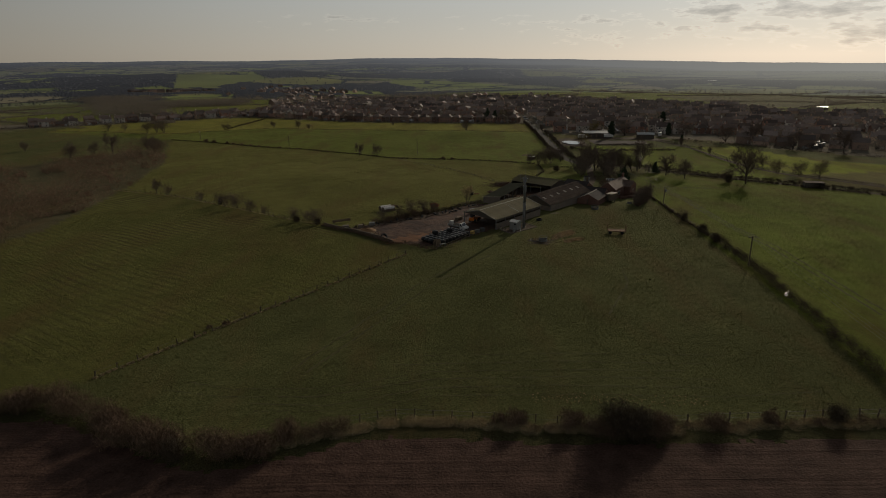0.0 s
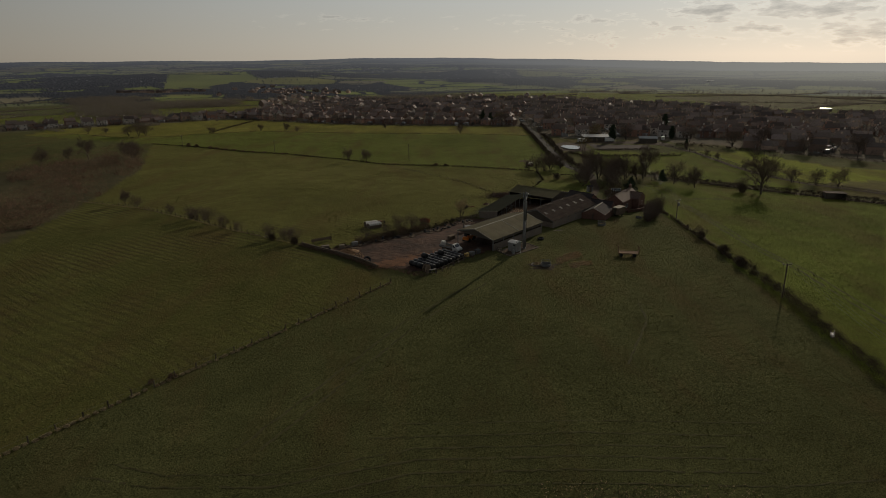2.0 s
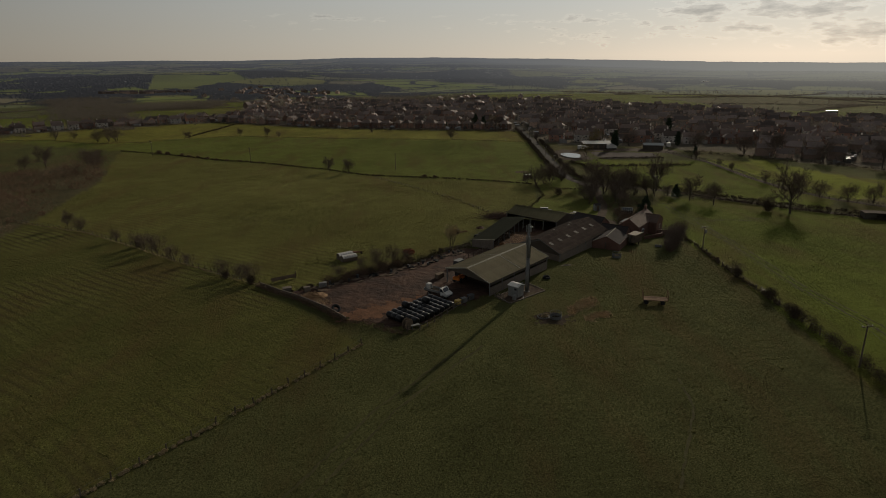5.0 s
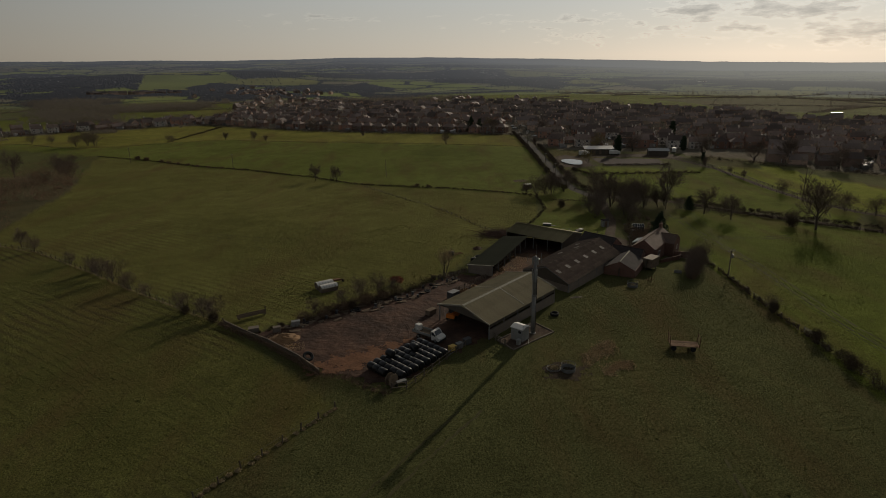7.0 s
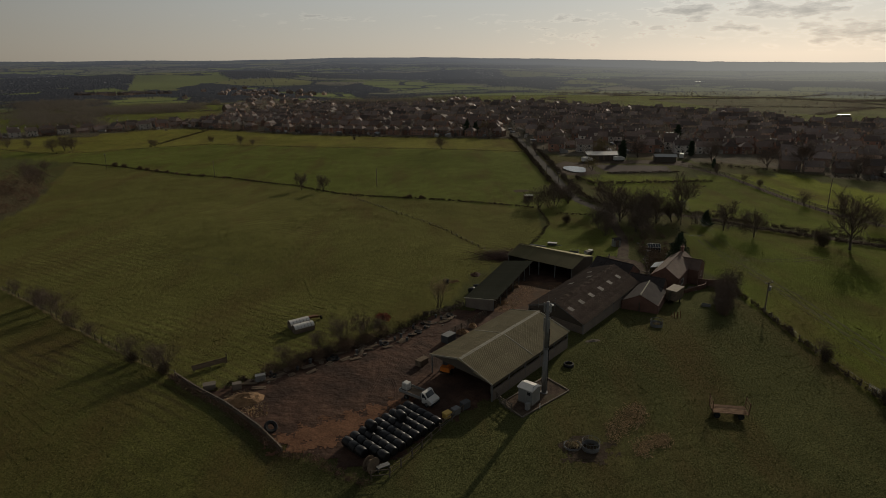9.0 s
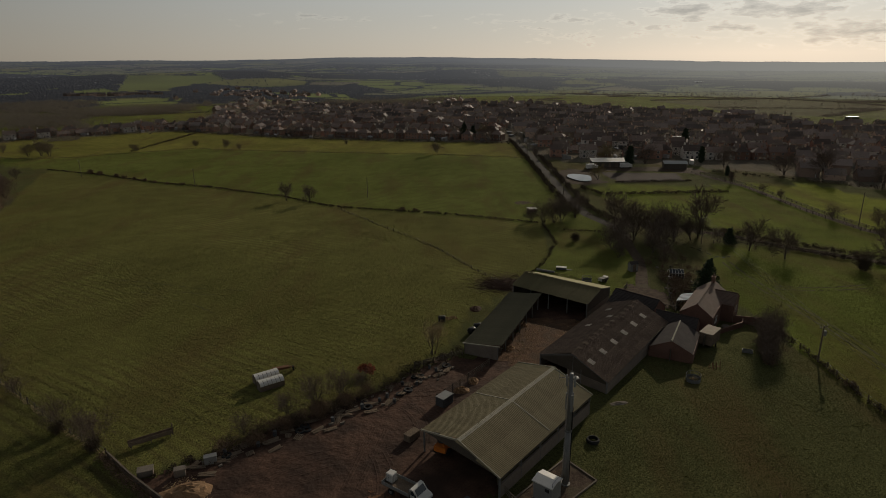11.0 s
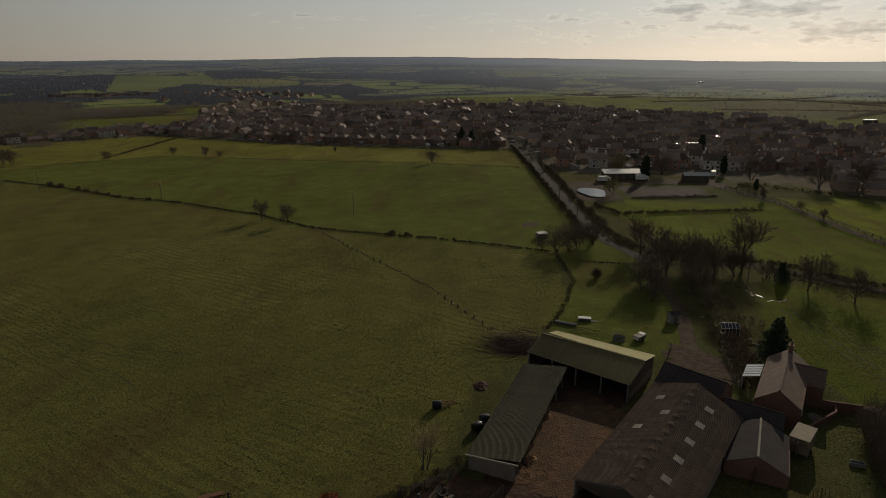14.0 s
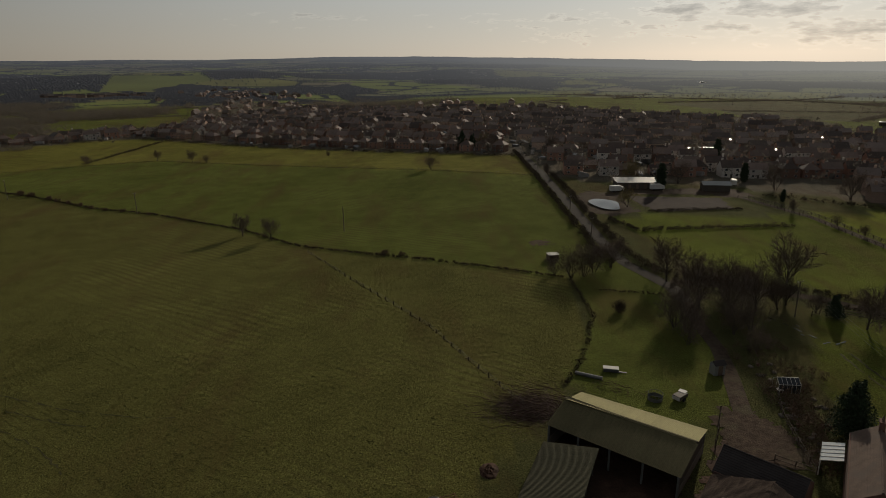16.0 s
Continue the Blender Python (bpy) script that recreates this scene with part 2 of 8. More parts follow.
    l.new(bp2.outputs[0], bsdf.inputs["Normal"])
    return m


LAND = land_material("pasture")
MUD = material("yard_mud", (0.078, 0.044, 0.030), 0.9, vary=0.55, scale=0.8, bump=0.22, bump_scale=1.1, stain=(0.044, 0.027, 0.020), stain_at=0.50, stain_scale=0.16, spec=0.10)
STRAW = material("trodden_straw", (0.112, 0.066, 0.040), 0.95, spec=0.05, vary=0.6, scale=1.6, bump=0.14, bump_scale=3.5, stain=(0.09, 0.06, 0.04), stain_at=0.5, stain_scale=0.35)
TRACK = material("gravel_track", (0.076, 0.055, 0.041), 0.95, spec=0.03, vary=0.6, scale=1.8, bump=0.1, bump_scale=4, stain=(0.09, 0.075, 0.05), stain_at=0.56, stain_scale=0.3)
TARMAC = material("worn_tarmac", (0.048, 0.041, 0.035), 0.95, spec=0.08, vary=0.25, scale=0.6, stain=(0.065, 0.054, 0.042), stain_at=0.58, stain_scale=0.2)
SAND = material("arena_sand", (0.062, 0.048, 0.041), 0.95, spec=0.05, vary=0.2, scale=0.5, bump=0.03)
CONC = material("weathered_concrete", (0.17, 0.145, 0.12), 0.95, spec=0.05, vary=0.3, scale=0.8, stain=(0.12, 0.11, 0.09), stain_at=0.55)
BLOCK = material("blockwork", (0.19, 0.158, 0.13), 0.95, spec=0.05, vary=0.22, scale=0.9, stain=(0.16, 0.14, 0.12), stain_at=0.58, stain_scale=0.6)
GREENROOF = material("faded_green_sheet", (0.155, 0.130, 0.074), 0.85, vary=0.22, scale=0.5, spec=0.1, stain=(0.172, 0.150, 0.092), stain_at=0.6, stain_scale=0.5, random_tint=0.08)
DARKROOF = material("dark_green_sheet", (0.092, 0.086, 0.056), 0.9, vary=0.25, scale=0.6, spec=0.06, random_tint=0.06)
FIBRE = material("mossy_fibre_cement", (0.082, 0.060, 0.047), 0.95, spec=0.05, vary=0.35, scale=0.8, stain=(0.105, 0.088, 0.072), stain_at=0.58, stain_scale=0.7, random_tint=0.12)
# one sheet roof in two colours: shade painted into the first, sunlight into the second
SHADEDROOF = material("olive_sheet", (0.125, 0.108, 0.058), 0.85, vary=0.25, scale=0.6, spec=0.1, random_tint=0.06)
SUNLITROOF = material("pale_green_sheet", (0.33, 0.30, 0.15), 0.85, vary=0.2, scale=0.6, spec=0.1, random_tint=0.06)
SKYLIGHT = material("translucent_sheet", (0.22, 0.19, 0.16), 0.7, vary=0.3, scale=1.2, random_tint=0.2)
FLASH = material("weathered_flashing", (0.30, 0.28, 0.22), 0.8, spec=0.1, vary=0.2)
GALV = material("galvanised_steel", (0.17, 0.17, 0.165), 0.6, metal=0.3, vary=0.25, scale=2)
STEELWALL = material("brown_cladding", (0.075, 0.062, 0.048), 0.7, vary=0.25, scale=0.8)
TIMBER = material("weathered_timber", (0.13, 0.105, 0.08), 0.9, vary=0.35, scale=2.0, random_tint=0.2)
OLDWOOD = material("old_boards", (0.16, 0.122, 0.088), 0.95, spec=0.05, vary=0.4, scale=1.6, stain=(0.12, 0.09, 0.07))
BRICK = material("red_brick", (0.135, 0.072, 0.053), 0.9, vary=0.28, scale=1.2, stain=(0.15, 0.085, 0.065), stain_at=0.56, stain_scale=0.5)
TILE = material("clay_tile", (0.135, 0.094, 0.074), 0.85, vary=0.3, scale=1.3, spec=0.15, bump=0.03, bump_scale=5, stain=(0.12, 0.09, 0.075), stain_at=0.55, stain_scale=0.6)
SLATE = material("old_slate", (0.055, 0.047, 0.045), 0.9, vary=0.25, scale=1.2, spec=0.05, stain=(0.064, 0.055, 0.050), stain_at=0.6)
WHITE = material("white_paint", (0.56, 0.54, 0.50), 0.6, vary=0.12, scale=1.5, stain=(0.5, 0.47, 0.42), stain_at=0.64)
GREYBOX = material("grey_cabinet_paint", (0.20, 0.20, 0.19), 0.55, vary=0.15, scale=1.2, stain=(0.3, 0.29, 0.26), stain_at=0.62)
WRAP = material("black_bale_wrap", (0.010, 0.010, 0.011), 0.4, vary=0.3, spec=0.3, bump=0.02, bump_scale=6)
RUBBER = material("tyre_rubber", (0.02, 0.02, 0.02), 0.9, vary=0.3)
GLASS = material("window_glass", (0.03, 0.035, 0.04), 0.08, spec=0.6, vary=0.1)
CLEAR = material("greenhouse_glass", (0.55, 0.58, 0.58), 0.15, spec=0.6, vary=0.1)
RUST = material("rusty_iron", (0.16, 0.075, 0.04), 0.85, vary=0.45, scale=2.5)
ORANGE = material("orange_machine_paint", (0.52, 0.15, 0.02), 0.5, vary=0.25, scale=2, stain=(0.2, 0.09, 0.04))
YELLOW = material("yellow_plastic", (0.60, 0.40, 0.10), 0.55, vary=0.2)
BLUEGREY = material("blue_grey_paint", (0.070, 0.071, 0.072), 0.7, vary=0.2)
BARK = material("bark", (0.085, 0.068, 0.055), 0.95, vary=0.4, scale=1.5)
TWIG = material("bare_twigs", (0.125, 0.092, 0.070), 0.9, vary=0.3, random_tint=0.3, island=True)
SCRUB = material("brown_scrub", (0.140, 0.096, 0.066), 0.9, vary=0.3, random_tint=0.35, island=True, spec=0.05)
BRUSHWOOD = material("red_brushwood", (0.130, 0.084, 0.068), 0.9, vary=0.3, random_tint=0.4, island=True)
THORN = material("hawthorn_hedge", (0.078, 0.060, 0.042), 0.95, spec=0.05, vary=0.3, random_tint=0.4, island=True)
EVERGREEN = material("evergreen_needles", (0.028, 0.045, 0.020), 0.85, vary=0.3, random_tint=0.35, island=True)
WILLOW = material("willow_shoots", (0.16, 0.125, 0.045), 0.85, vary=0.3, random_tint=0.3, island=True)


def translucent(m, share):
    """Lets light through thin blades: part of the surface passes light on."""
    n, l = m.node_tree.nodes, m.node_tree.links
    bsdf = n["Principled BSDF"]
    colour = bsdf.inputs["Base Color"].links[0].from_socket
    thin = n.new("ShaderNodeBsdfTranslucent")
    l.new(colour, thin.inputs["Color"])
    mix = n.new("ShaderNodeMixShader")
    mix.inputs["Fac"].default_value = share
    l.new(bsdf.outputs[0], mix.inputs[1])
    l.new(thin.outputs[0], mix.inputs[2])
    l.new(mix.outputs[0], n["Material Output"].inputs["Surface"])
    return m


TUFT = translucent(material("grass_tufts", (0.118, 0.120, 0.048), 0.9, spec=0.0, vary=0.25, random_tint=0.3, island=True), 0.45)
DRYGRASS = material("dry_grass", (0.34, 0.265, 0.15), 0.95, vary=0.35, random_tint=0.35, island=True)
WOODS = translucent(material("distant_trees", (0.140, 0.122, 0.100), 0.95, vary=0.2, scale=0.02, random_tint=0.25, island=True), 0.5)
WATER = material("pond_water", (0.05, 0.055, 0.05), 0.04, spec=0.7, vary=0.1)
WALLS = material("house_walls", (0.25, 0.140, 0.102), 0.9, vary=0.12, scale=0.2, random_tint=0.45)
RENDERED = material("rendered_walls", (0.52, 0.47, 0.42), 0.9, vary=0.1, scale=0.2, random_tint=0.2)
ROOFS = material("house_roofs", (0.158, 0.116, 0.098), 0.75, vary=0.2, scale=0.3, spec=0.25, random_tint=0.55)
# far roofs and walls: haze put into the colour, paler and greyer than near ones
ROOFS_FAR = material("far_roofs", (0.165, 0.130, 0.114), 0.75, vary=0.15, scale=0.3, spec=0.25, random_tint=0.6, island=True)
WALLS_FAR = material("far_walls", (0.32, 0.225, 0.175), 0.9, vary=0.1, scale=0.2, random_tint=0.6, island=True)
METALROOF = material("bright_metal_roof", (0.36, 0.36, 0.34), 0.5, metal=0.2, vary=0.12, scale=0.3)
SHEETROOF = material("bright_flat_sheet_roof", (0.50, 0.50, 0.48), 0.28, metal=0.8, vary=0.1, scale=0.3)
TRAILER_WOOD = material("brown_trailer_boards", (0.17, 0.105, 0.065), 0.9, spec=0.08, vary=0.4, scale=1.8, random_tint=0.25)
HESSIAN = material("straw_and_manure", (0.215, 0.128, 0.066), 0.95, vary=0.45, scale=2.0, bump=0.08, bump_scale=4)


# ---- shapes ----
class Shape:
    """Vertices and faces gathered into one mesh."""

    def __init__(self):
        self.v, self.f, self.m, self.slips = [], [], [], []

    def add(self, verts, faces, slot=0):
        k = len(self.v)
        self.v.extend([tuple(p) for p in verts])
        self.f.extend([tuple(i + k for i in f) for f in faces])
        self.m.extend([slot] * len(faces))
        return self

    def quad(self, p0, p1, p2, p3, slot=0):
        return self.add((p0, p1, p2, p3), ((0, 1, 2, 3),), slot)

    def box(self, x, y, z, sx, sy, sz, turn=0.0, slot=0, bevel=0.0):
        """A box on (x, y, z) as the middle of its underside, with chamfered upright edges."""
        c, s = math.cos(radians(turn)), math.sin(radians(turn))
        b = bevel or min(sx, sy, sz) * 0.06
        hx, hy = sx / 2, sy / 2
        ring = [(hx - b, -hy), (hx, -hy + b), (hx, hy - b), (hx - b, hy), (-hx + b, hy), (-hx, hy - b), (-hx, -hy + b), (-hx + b, -hy)]
        lo = [(x + c * u - s * w, y + s * u + c * w, z) for u, w in ring]
        hi = [(p[0], p[1], z + sz - b) for p in lo]
        q = 1 - 2 * b / max(min(sx, sy), 1e-6)
        top = [(x + (p[0] - x) * q, y + (p[1] - y) * q, z + sz) for p in lo]
        faces = [tuple(range(7, -1, -1)), tuple(range(16, 24))]
        for i in range(8):
            j = (i + 1) % 8
            faces += [(i, j, 8 + j, 8 + i), (8 + i, 8 + j, 16 + j, 16 + i)]
        return self.add(lo + hi + top, faces, slot)

    def tube(self, a, b, r0, r1=None, sides=6, slot=0, cap=True):
        r1 = r0 if r1 is None else r1
        a, b = Vector(a), Vector(b)
        d = (b - a).normalized()
        u = d.cross(Vector((0, 0, 1)) if abs(d.z) < 0.9 else Vector((1, 0, 0))).normalized()
        w = d.cross(u)
        lo, hi = [], []
        for i in range(sides):
            t = 2 * math.pi * i / sides
            o = u * math.cos(t) + w * math.sin(t)
            lo.append(a + o * r0)
            hi.append(b + o * r1)
        faces = [(i, (i + 1) % sides, sides + (i + 1) % sides, sides + i) for i in range(sides)]
        if cap:
            faces += [tuple(range(sides - 1, -1, -1)), tuple(range(sides, 2 * sides))]
        return self.add(lo + hi, faces, slot)

    def beam(self, a, b, wide, deep, slot=0):
        """A squared timber or rail from a to b."""
        a, b = Vector(a), Vector(b)
        d = (b - a).normalized()
        u = d.cross(Vector((0, 0, 1)))
        u = u.normalized() if u.length > 1e-4 else Vector((1, 0, 0))
        w = u.cross(d)
        ring = [u * (wide / 2) + w * (deep / 2), u * (-wide / 2) + w * (deep / 2), u * (-wide / 2) - w * (deep / 2), u * (wide / 2) - w * (deep / 2)]
        return self.add([a + o for o in ring] + [b + o for o in ring], [(0, 1, 5, 4), (1, 2, 6, 5), (2, 3, 7, 6), (3, 0, 4, 7), (3, 2, 1, 0), (4, 5, 6, 7)], slot)

    def lathe(self, profile, x=0, y=0, z=0, sides=24, slot=0):
        verts, faces, n = [], [], len(profile)
        for i in range(sides):
            t = 2 * math.pi * i / sides
            verts += [(x + r * math.cos(t), y + r * math.sin(t), z + h) for r, h in profile]
        for i in range(sides):
            j = (i + 1) % sides
            faces += [(i * n + k, j * n + k, j * n + k + 1, i * n + k + 1) for k in range(n - 1)]
        return self.add(verts, faces, slot)

    def cloud(self, centre, radii, n, size, rng, slot=0, hollow=0.5, flat=0.0, thin=0.28):
        """Many small leaf or twig slips spread through a rounded mass."""
        p = rng.normal(size=(n, 3))
        p /= np.linalg.norm(p, axis=1)[:, None] + 1e-9
        p *= (hollow + (1 - hollow) * rng.random((n, 1)))
        p = p * np.array(radii) + np.array(centre)
        d1 = rng.normal(size=(n, 3))
        d1[:, 2] += flat
        d1 *= (size * (0.6 + 0.8 * rng.random((n, 1)))) / np.linalg.norm(d1, axis=1)[:, None]
        d2 = rng.normal(size=(n, 3)) * size * thin
        v = np.stack([p - d1 / 2 - d2 / 2, p - d1 / 2 + d2 / 2, p + d1 / 2], 1).reshape(-1, 3)
        self.slips.append(v)
        return self

    def clouds(self, centres, radii, n, sizes, rng, hollow=0.3, flat=1.0, thin=0.12):
        """The same for many masses at once: centres and radii (k, 3), sizes (k,), n slips each."""
        c, r, z = (np.repeat(np.asarray(q, float), n, axis=0) for q in (centres, radii, sizes))
        k = len(c)
        p = rng.normal(size=(k, 3))
        p /= np.linalg.norm(p, axis=1)[:, None] + 1e-9
        p = p * (hollow + (1 - hollow) * rng.random((k, 1))) * r + c
        d1 = rng.normal(size=(k, 3))
        d1[:, 2] += flat
        d1 *= (z[:, None] * (0.6 + 0.8 * rng.random((k, 1)))) / np.linalg.norm(d1, axis=1)[:, None]
        d2 = rng.normal(size=(k, 3)) * z[:, None] * thin
        v = np.stack([p - d1 / 2 - d2 / 2, p - d1 / 2 + d2 / 2, p + d1 / 2], 1).reshape(-1, 3)
        self.slips.append(v)
        return self

    def mesh(self, name, *mats, smooth=False):
        me = bpy.data.meshes.new(name)
        if self.slips:
            loose = np.concatenate(self.slips)
            n0, n1 = len(self.v), len(loose) // 3
            verts = np.concatenate([np.array(self.v, float).reshape(-1, 3), loose]).astype(np.float32)
            sizes = np.array([len(f) for f in self.f] + [3] * n1, np.int32)
            corners = np.concatenate([np.array([i for f in self.f for i in f], np.int32), n0 + np.arange(3 * n1, dtype=np.int32)]).astype(np.int32)
            me.vertices.add(len(verts))
            me.vertices.foreach_set("co", verts.ravel())
            me.loops.add(len(corners))
            me.loops.foreach_set("vertex_index", corners)
            me.polygons.add(len(sizes))
            me.polygons.foreach_set("loop_start", (np.cumsum(sizes) - sizes).astype(np.int32))
            self.m = self.m + [0] * n1
        else:
            me.from_pydata(self.v, [], self.f)
        for m in mats:
            me.materials.append(m)
        if len(mats) > 1:
            me.polygons.foreach_set("material_index", self.m)
        if smooth:
            me.polygons.foreach_set("use_smooth", [True] * len(me.polygons))
        me.update(calc_edges=True)
        return me


def part(name, shape, mat, parent, label="", smooth=False):
    """Links a shape as one mesh object under a thing or a part."""
    ob = new(name, shape.mesh(name, *(mat if isinstance(mat, tuple) else (mat,)), smooth=smooth))
    ob.parent = parent
    return tagged(ob, label)


def thing(name, x, y, z, turn, label, category, group="", kind=""):
    ob = new(name)
    ob.empty_display_size = 0.3
    ob.matrix_basis = pose(x, y, z, 0, 0, turn)
    return tagged(ob, label, category, group, kind)


def solid(name, shape, mat, m, label, category="", group="", kind="", smooth=False):
    ob = new(name, shape.mesh(name, *(mat if isinstance(mat, tuple) else (mat,)), smooth=smooth))
    ob.matrix_basis = m
    return tagged(ob, label, category, group, kind)


# ---- the lie of the land ----
LIE = (-2.844, -4.792, 0.356, 0.140, -4.089, 2.698, 3.015, -0.485, 0.975, -4.846, 0.565, 4.204, -1.086, -2.787, 1.179, -1.426, -2.325)

# the skyline's height by compass bearing
CREST_AZ = (-60, -32, -25, -17, -8, 2, 11, 20, 29, 36, 60)
CREST_Z = (26, 30, 28, 25, 36, 33, 23, 2, -6, -9, -9)


def lie(x, y):
    """Height of the ground; works on numbers and on arrays."""
    X, Y = np.tanh(np.asarray(x) / 160.0), np.tanh((np.asarray(y) - 120) / 260.0)
    h = LIE[0] + 0 * X
    k = 1
    for i in range(4):
        for j in range(5):
            if 0 < i + j <= 4:
                h = h + LIE[k] * X ** i * Y ** j
                k += 1
    for cx, cy, r in ((8, 0, 55.0), (60, 110, 70.0), (-60, 190, 70.0)):
        h = h + LIE[k] * np.exp(-((x - cx) ** 2 + (y - cy) ** 2) / r ** 2)
        k += 1
    d = np.hypot(x, y)

    def ease(a0, a1):
        t = np.clip((d - a0) / (a1 - a0), 0, 1)
        return t * t * (3 - 2 * t)
    az = np.arctan2(x, np.maximum(y, 1e-3))
    roll = 5 * np.sin(x / 310 + 1.3) * np.cos(y / 420) * ease(600, 1300) + 2.2 * np.sin(x / 127 + y / 173) * ease(800, 1800)
    crest = np.interp(np.degrees(az), CREST_AZ, CREST_Z) + 1.6 * np.sin(az * 17 + 2) + 0.9 * np.sin(az * 41) + 0.5 * np.sin(az * 97 + 1)
    low = h - 12 * ease(550, 1300)
    climb = np.clip((d - 1300) / 3100, 0, 1) ** 1.1
    hill = 19 * np.exp(-((x + 640) / 330) ** 2 - ((y - 1850) / 380) ** 2)
    fold = (5 * np.sin(d / 190 + 3 * az) + 3 * np.sin(d / 83 - 5 * az + 1)) * ease(1300, 2000)
    return low + (crest - low) * climb + roll * (1 - climb) + hill + fold * (1 - climb)


def at(x, y, up=0.0):
    return (x, y, float(lie(x, y)) + up)


def inside(px, py, poly):
    r = np.zeros(np.shape(px), bool)
    n = len(poly)
    for i in range(n):
        (x0, y0), (x1, y1) = poly[i], poly[(i + 1) % n]
        cut = ((y0 > py) != (y1 > py))
        xs = x0 + (py - y0) * (x1 - x0) / ((y1 - y0) or 1e-9)
        r ^= cut & (px < xs)
    return r


def along(line, step):
    """Points every step metres along a line of corners, with the heading there."""
    out = []
    for (x0, y0), (x1, y1) in zip(line, line[1:]):
        d = math.hypot(x1 - x0, y1 - y0)
        n = max(1, round(d / step))
        out += [(x0 + (x1 - x0) * i / n, y0 + (y1 - y0) * i / n, math.atan2(y1 - y0, x1 - x0)) for i in range(n)]
    x0, y0 = line[-1]
    return out + [(x0, y0, out[-1][2])]


# corners of the fields
HEDGE_S = [(-150, -62), (-110, -80), (-83.6, -88.5), (-76, -88.1), (-68.8, -91.3), (-60.7, -95.6), (-53.5, -99.5), (-48.4, -100.2), (-43.4, -98.6), (-35.5, -95.5),
           (-28.5, -93.7), (-21.1, -94.3), (-10.3, -95.5), (3.7, -96.2), (14.8, -95.5), (34.7, -94.6), (60, -94), (110, -96)]
FENCE_W = [(-75, -80), (-61, -60.7), (-48.2, -44.5), (-31.1, -21.9)]
FENCE_L = [(-158, 88), (-126, 70), (-100, 48), (-84, 33.5), (-66.6, 18.5), (-56.6, 11)]
HEDGE_M = [(-215, 283), (-197, 273), (-177, 262), (-139, 235), (-111, 223), (-71.5, 197), (-48, 171.5), (-27, 158.5), (-9.7, 149), (4.3, 140.5), (23.3, 130)]
FENCE_N = [(-345, 350), (-299, 351), (-267, 331), (-248, 326), (-225, 329), (-209, 341), (-163, 363), (-84, 328), (-11, 294), (42.5, 264)]
HEDGE_D = [(-200, 352), (-196, 460)]
TOWN_EDGE = [(-420, 362), (-343, 400), (-306, 432), (-272, 454), (-223, 484), (-201, 474), (-108, 416), (-24, 366), (47, 327)]
ROAD = [(52, 420), (48, 345), (46.8, 327), (44.8, 269), (42.7, 226), (40.6, 178), (39.4, 153), (40, 140), (42.7, 130.4), (44.8, 122), (44.1, 113)]
DRIVE = [(44.1, 113), (41.5, 101), (40, 90), (37, 79.6), (33, 68), (28, 60)]
HEDGE_E = [(48.6, 45), (48.4, 32), (47.5, 19), (47, 9), (47, -8), (46.9, -32), (44.8, -57), (43.2, -73), (41.5, -88), (40.5, -95)]
LANE = [(46, 126), (52, 125), (74, 113.5), (84.5, 100), (97, 87), (108.7, 76), (135, 52), (180, 20)]
RAIL = [(100, 222), (108, 212), (115.7, 182), (116, 139), (118, 115), (124, 96), (150, 60)]

# ---- ground ----
seeds = np.random.default_rng(5)
CELLS = np.stack([seeds.uniform(-3600, 3600, 900), seeds.uniform(300, 4900, 900)], 1)
CELL_KIND = seeds.random(900)


def nearest(px, py):
    """For each point the nearest field's number and how far the next field's border is."""
    ids, gap = np.empty(len(px), int), np.empty(len(px))
    for i in range(0, len(px), 20000):
        dx = ((px[i:i + 20000, None] - CELLS[None, :, 0]) * 0.8).astype(np.float32)
        dy = (py[i:i + 20000, None] - CELLS[None, :, 1]).astype(np.float32)
        d = np.sqrt(dx * dx + dy * dy)
        two = np.argpartition(d, 1, axis=1)[:, :2]
        both = np.take_along_axis(d, two, 1)
        order = np.argsort(both, axis=1)
        both = np.take_along_axis(both, order, 1)
        ids[i:i + 20000] = np.take_along_axis(two, order, 1)[:, 0]
        gap[i:i + 20000] = both[:, 1] - both[:, 0]
    return ids, gap


GRASS, LUSH, DULL, OCHRE = (0.083, 0.085, 0.033), (0.114, 0.129, 0.030), (0.098, 0.098, 0.030), (0.160, 0.152, 0.036)
GRAZED = (0.126, 0.122, 0.037)
EAST = [(119, 190), (145, 185), (152, 161), (160, 140), (205, 110), (190, 60), (150, 62), (126, 96), (120, 115), (118, 139), (117, 182)]
GREEN = [(23, 128), (22.3, 107), (17.8, 94.7), (9.6, 78), (22, 62), (33, 70), (40, 90), (41, 105), (44, 115), (40, 140)]
POOR = [(128, 96), (205, 110), (190, 50), (160, 45), (118, 78)]
PLOUGH, WOODFLOOR, TOWNFLOOR = (0.050, 0.048, 0.022), (0.088, 0.078, 0.044), (0.135, 0.118, 0.090)
FAR_FIELDS = (LUSH, GRAZED, (0.135, 0.138, 0.055), (0.115, 0.110, 0.060), (0.125, 0.128, 0.05), (0.10, 0.107, 0.048), (0.14, 0.122, 0.07))
SOUTH = HEDGE_S + [(400, -96), (400, -900), (-900, -900), (-900, -62)]
WEST = FENCE_W[::-1] + [(-83, -88), (-150, -62), (-150, 5), (-147, 18), (-150, 69), (-156, 90)] + FENCE_L
MIDDLE = FENCE_L[::-1] + [(-155, 100), (-174, 174), (-215, 283)] + HEDGE_M[1:] + [(17, 92), (9, 76), (-6, 55), (-14, 33), (-36, 14), (-50, 6)]
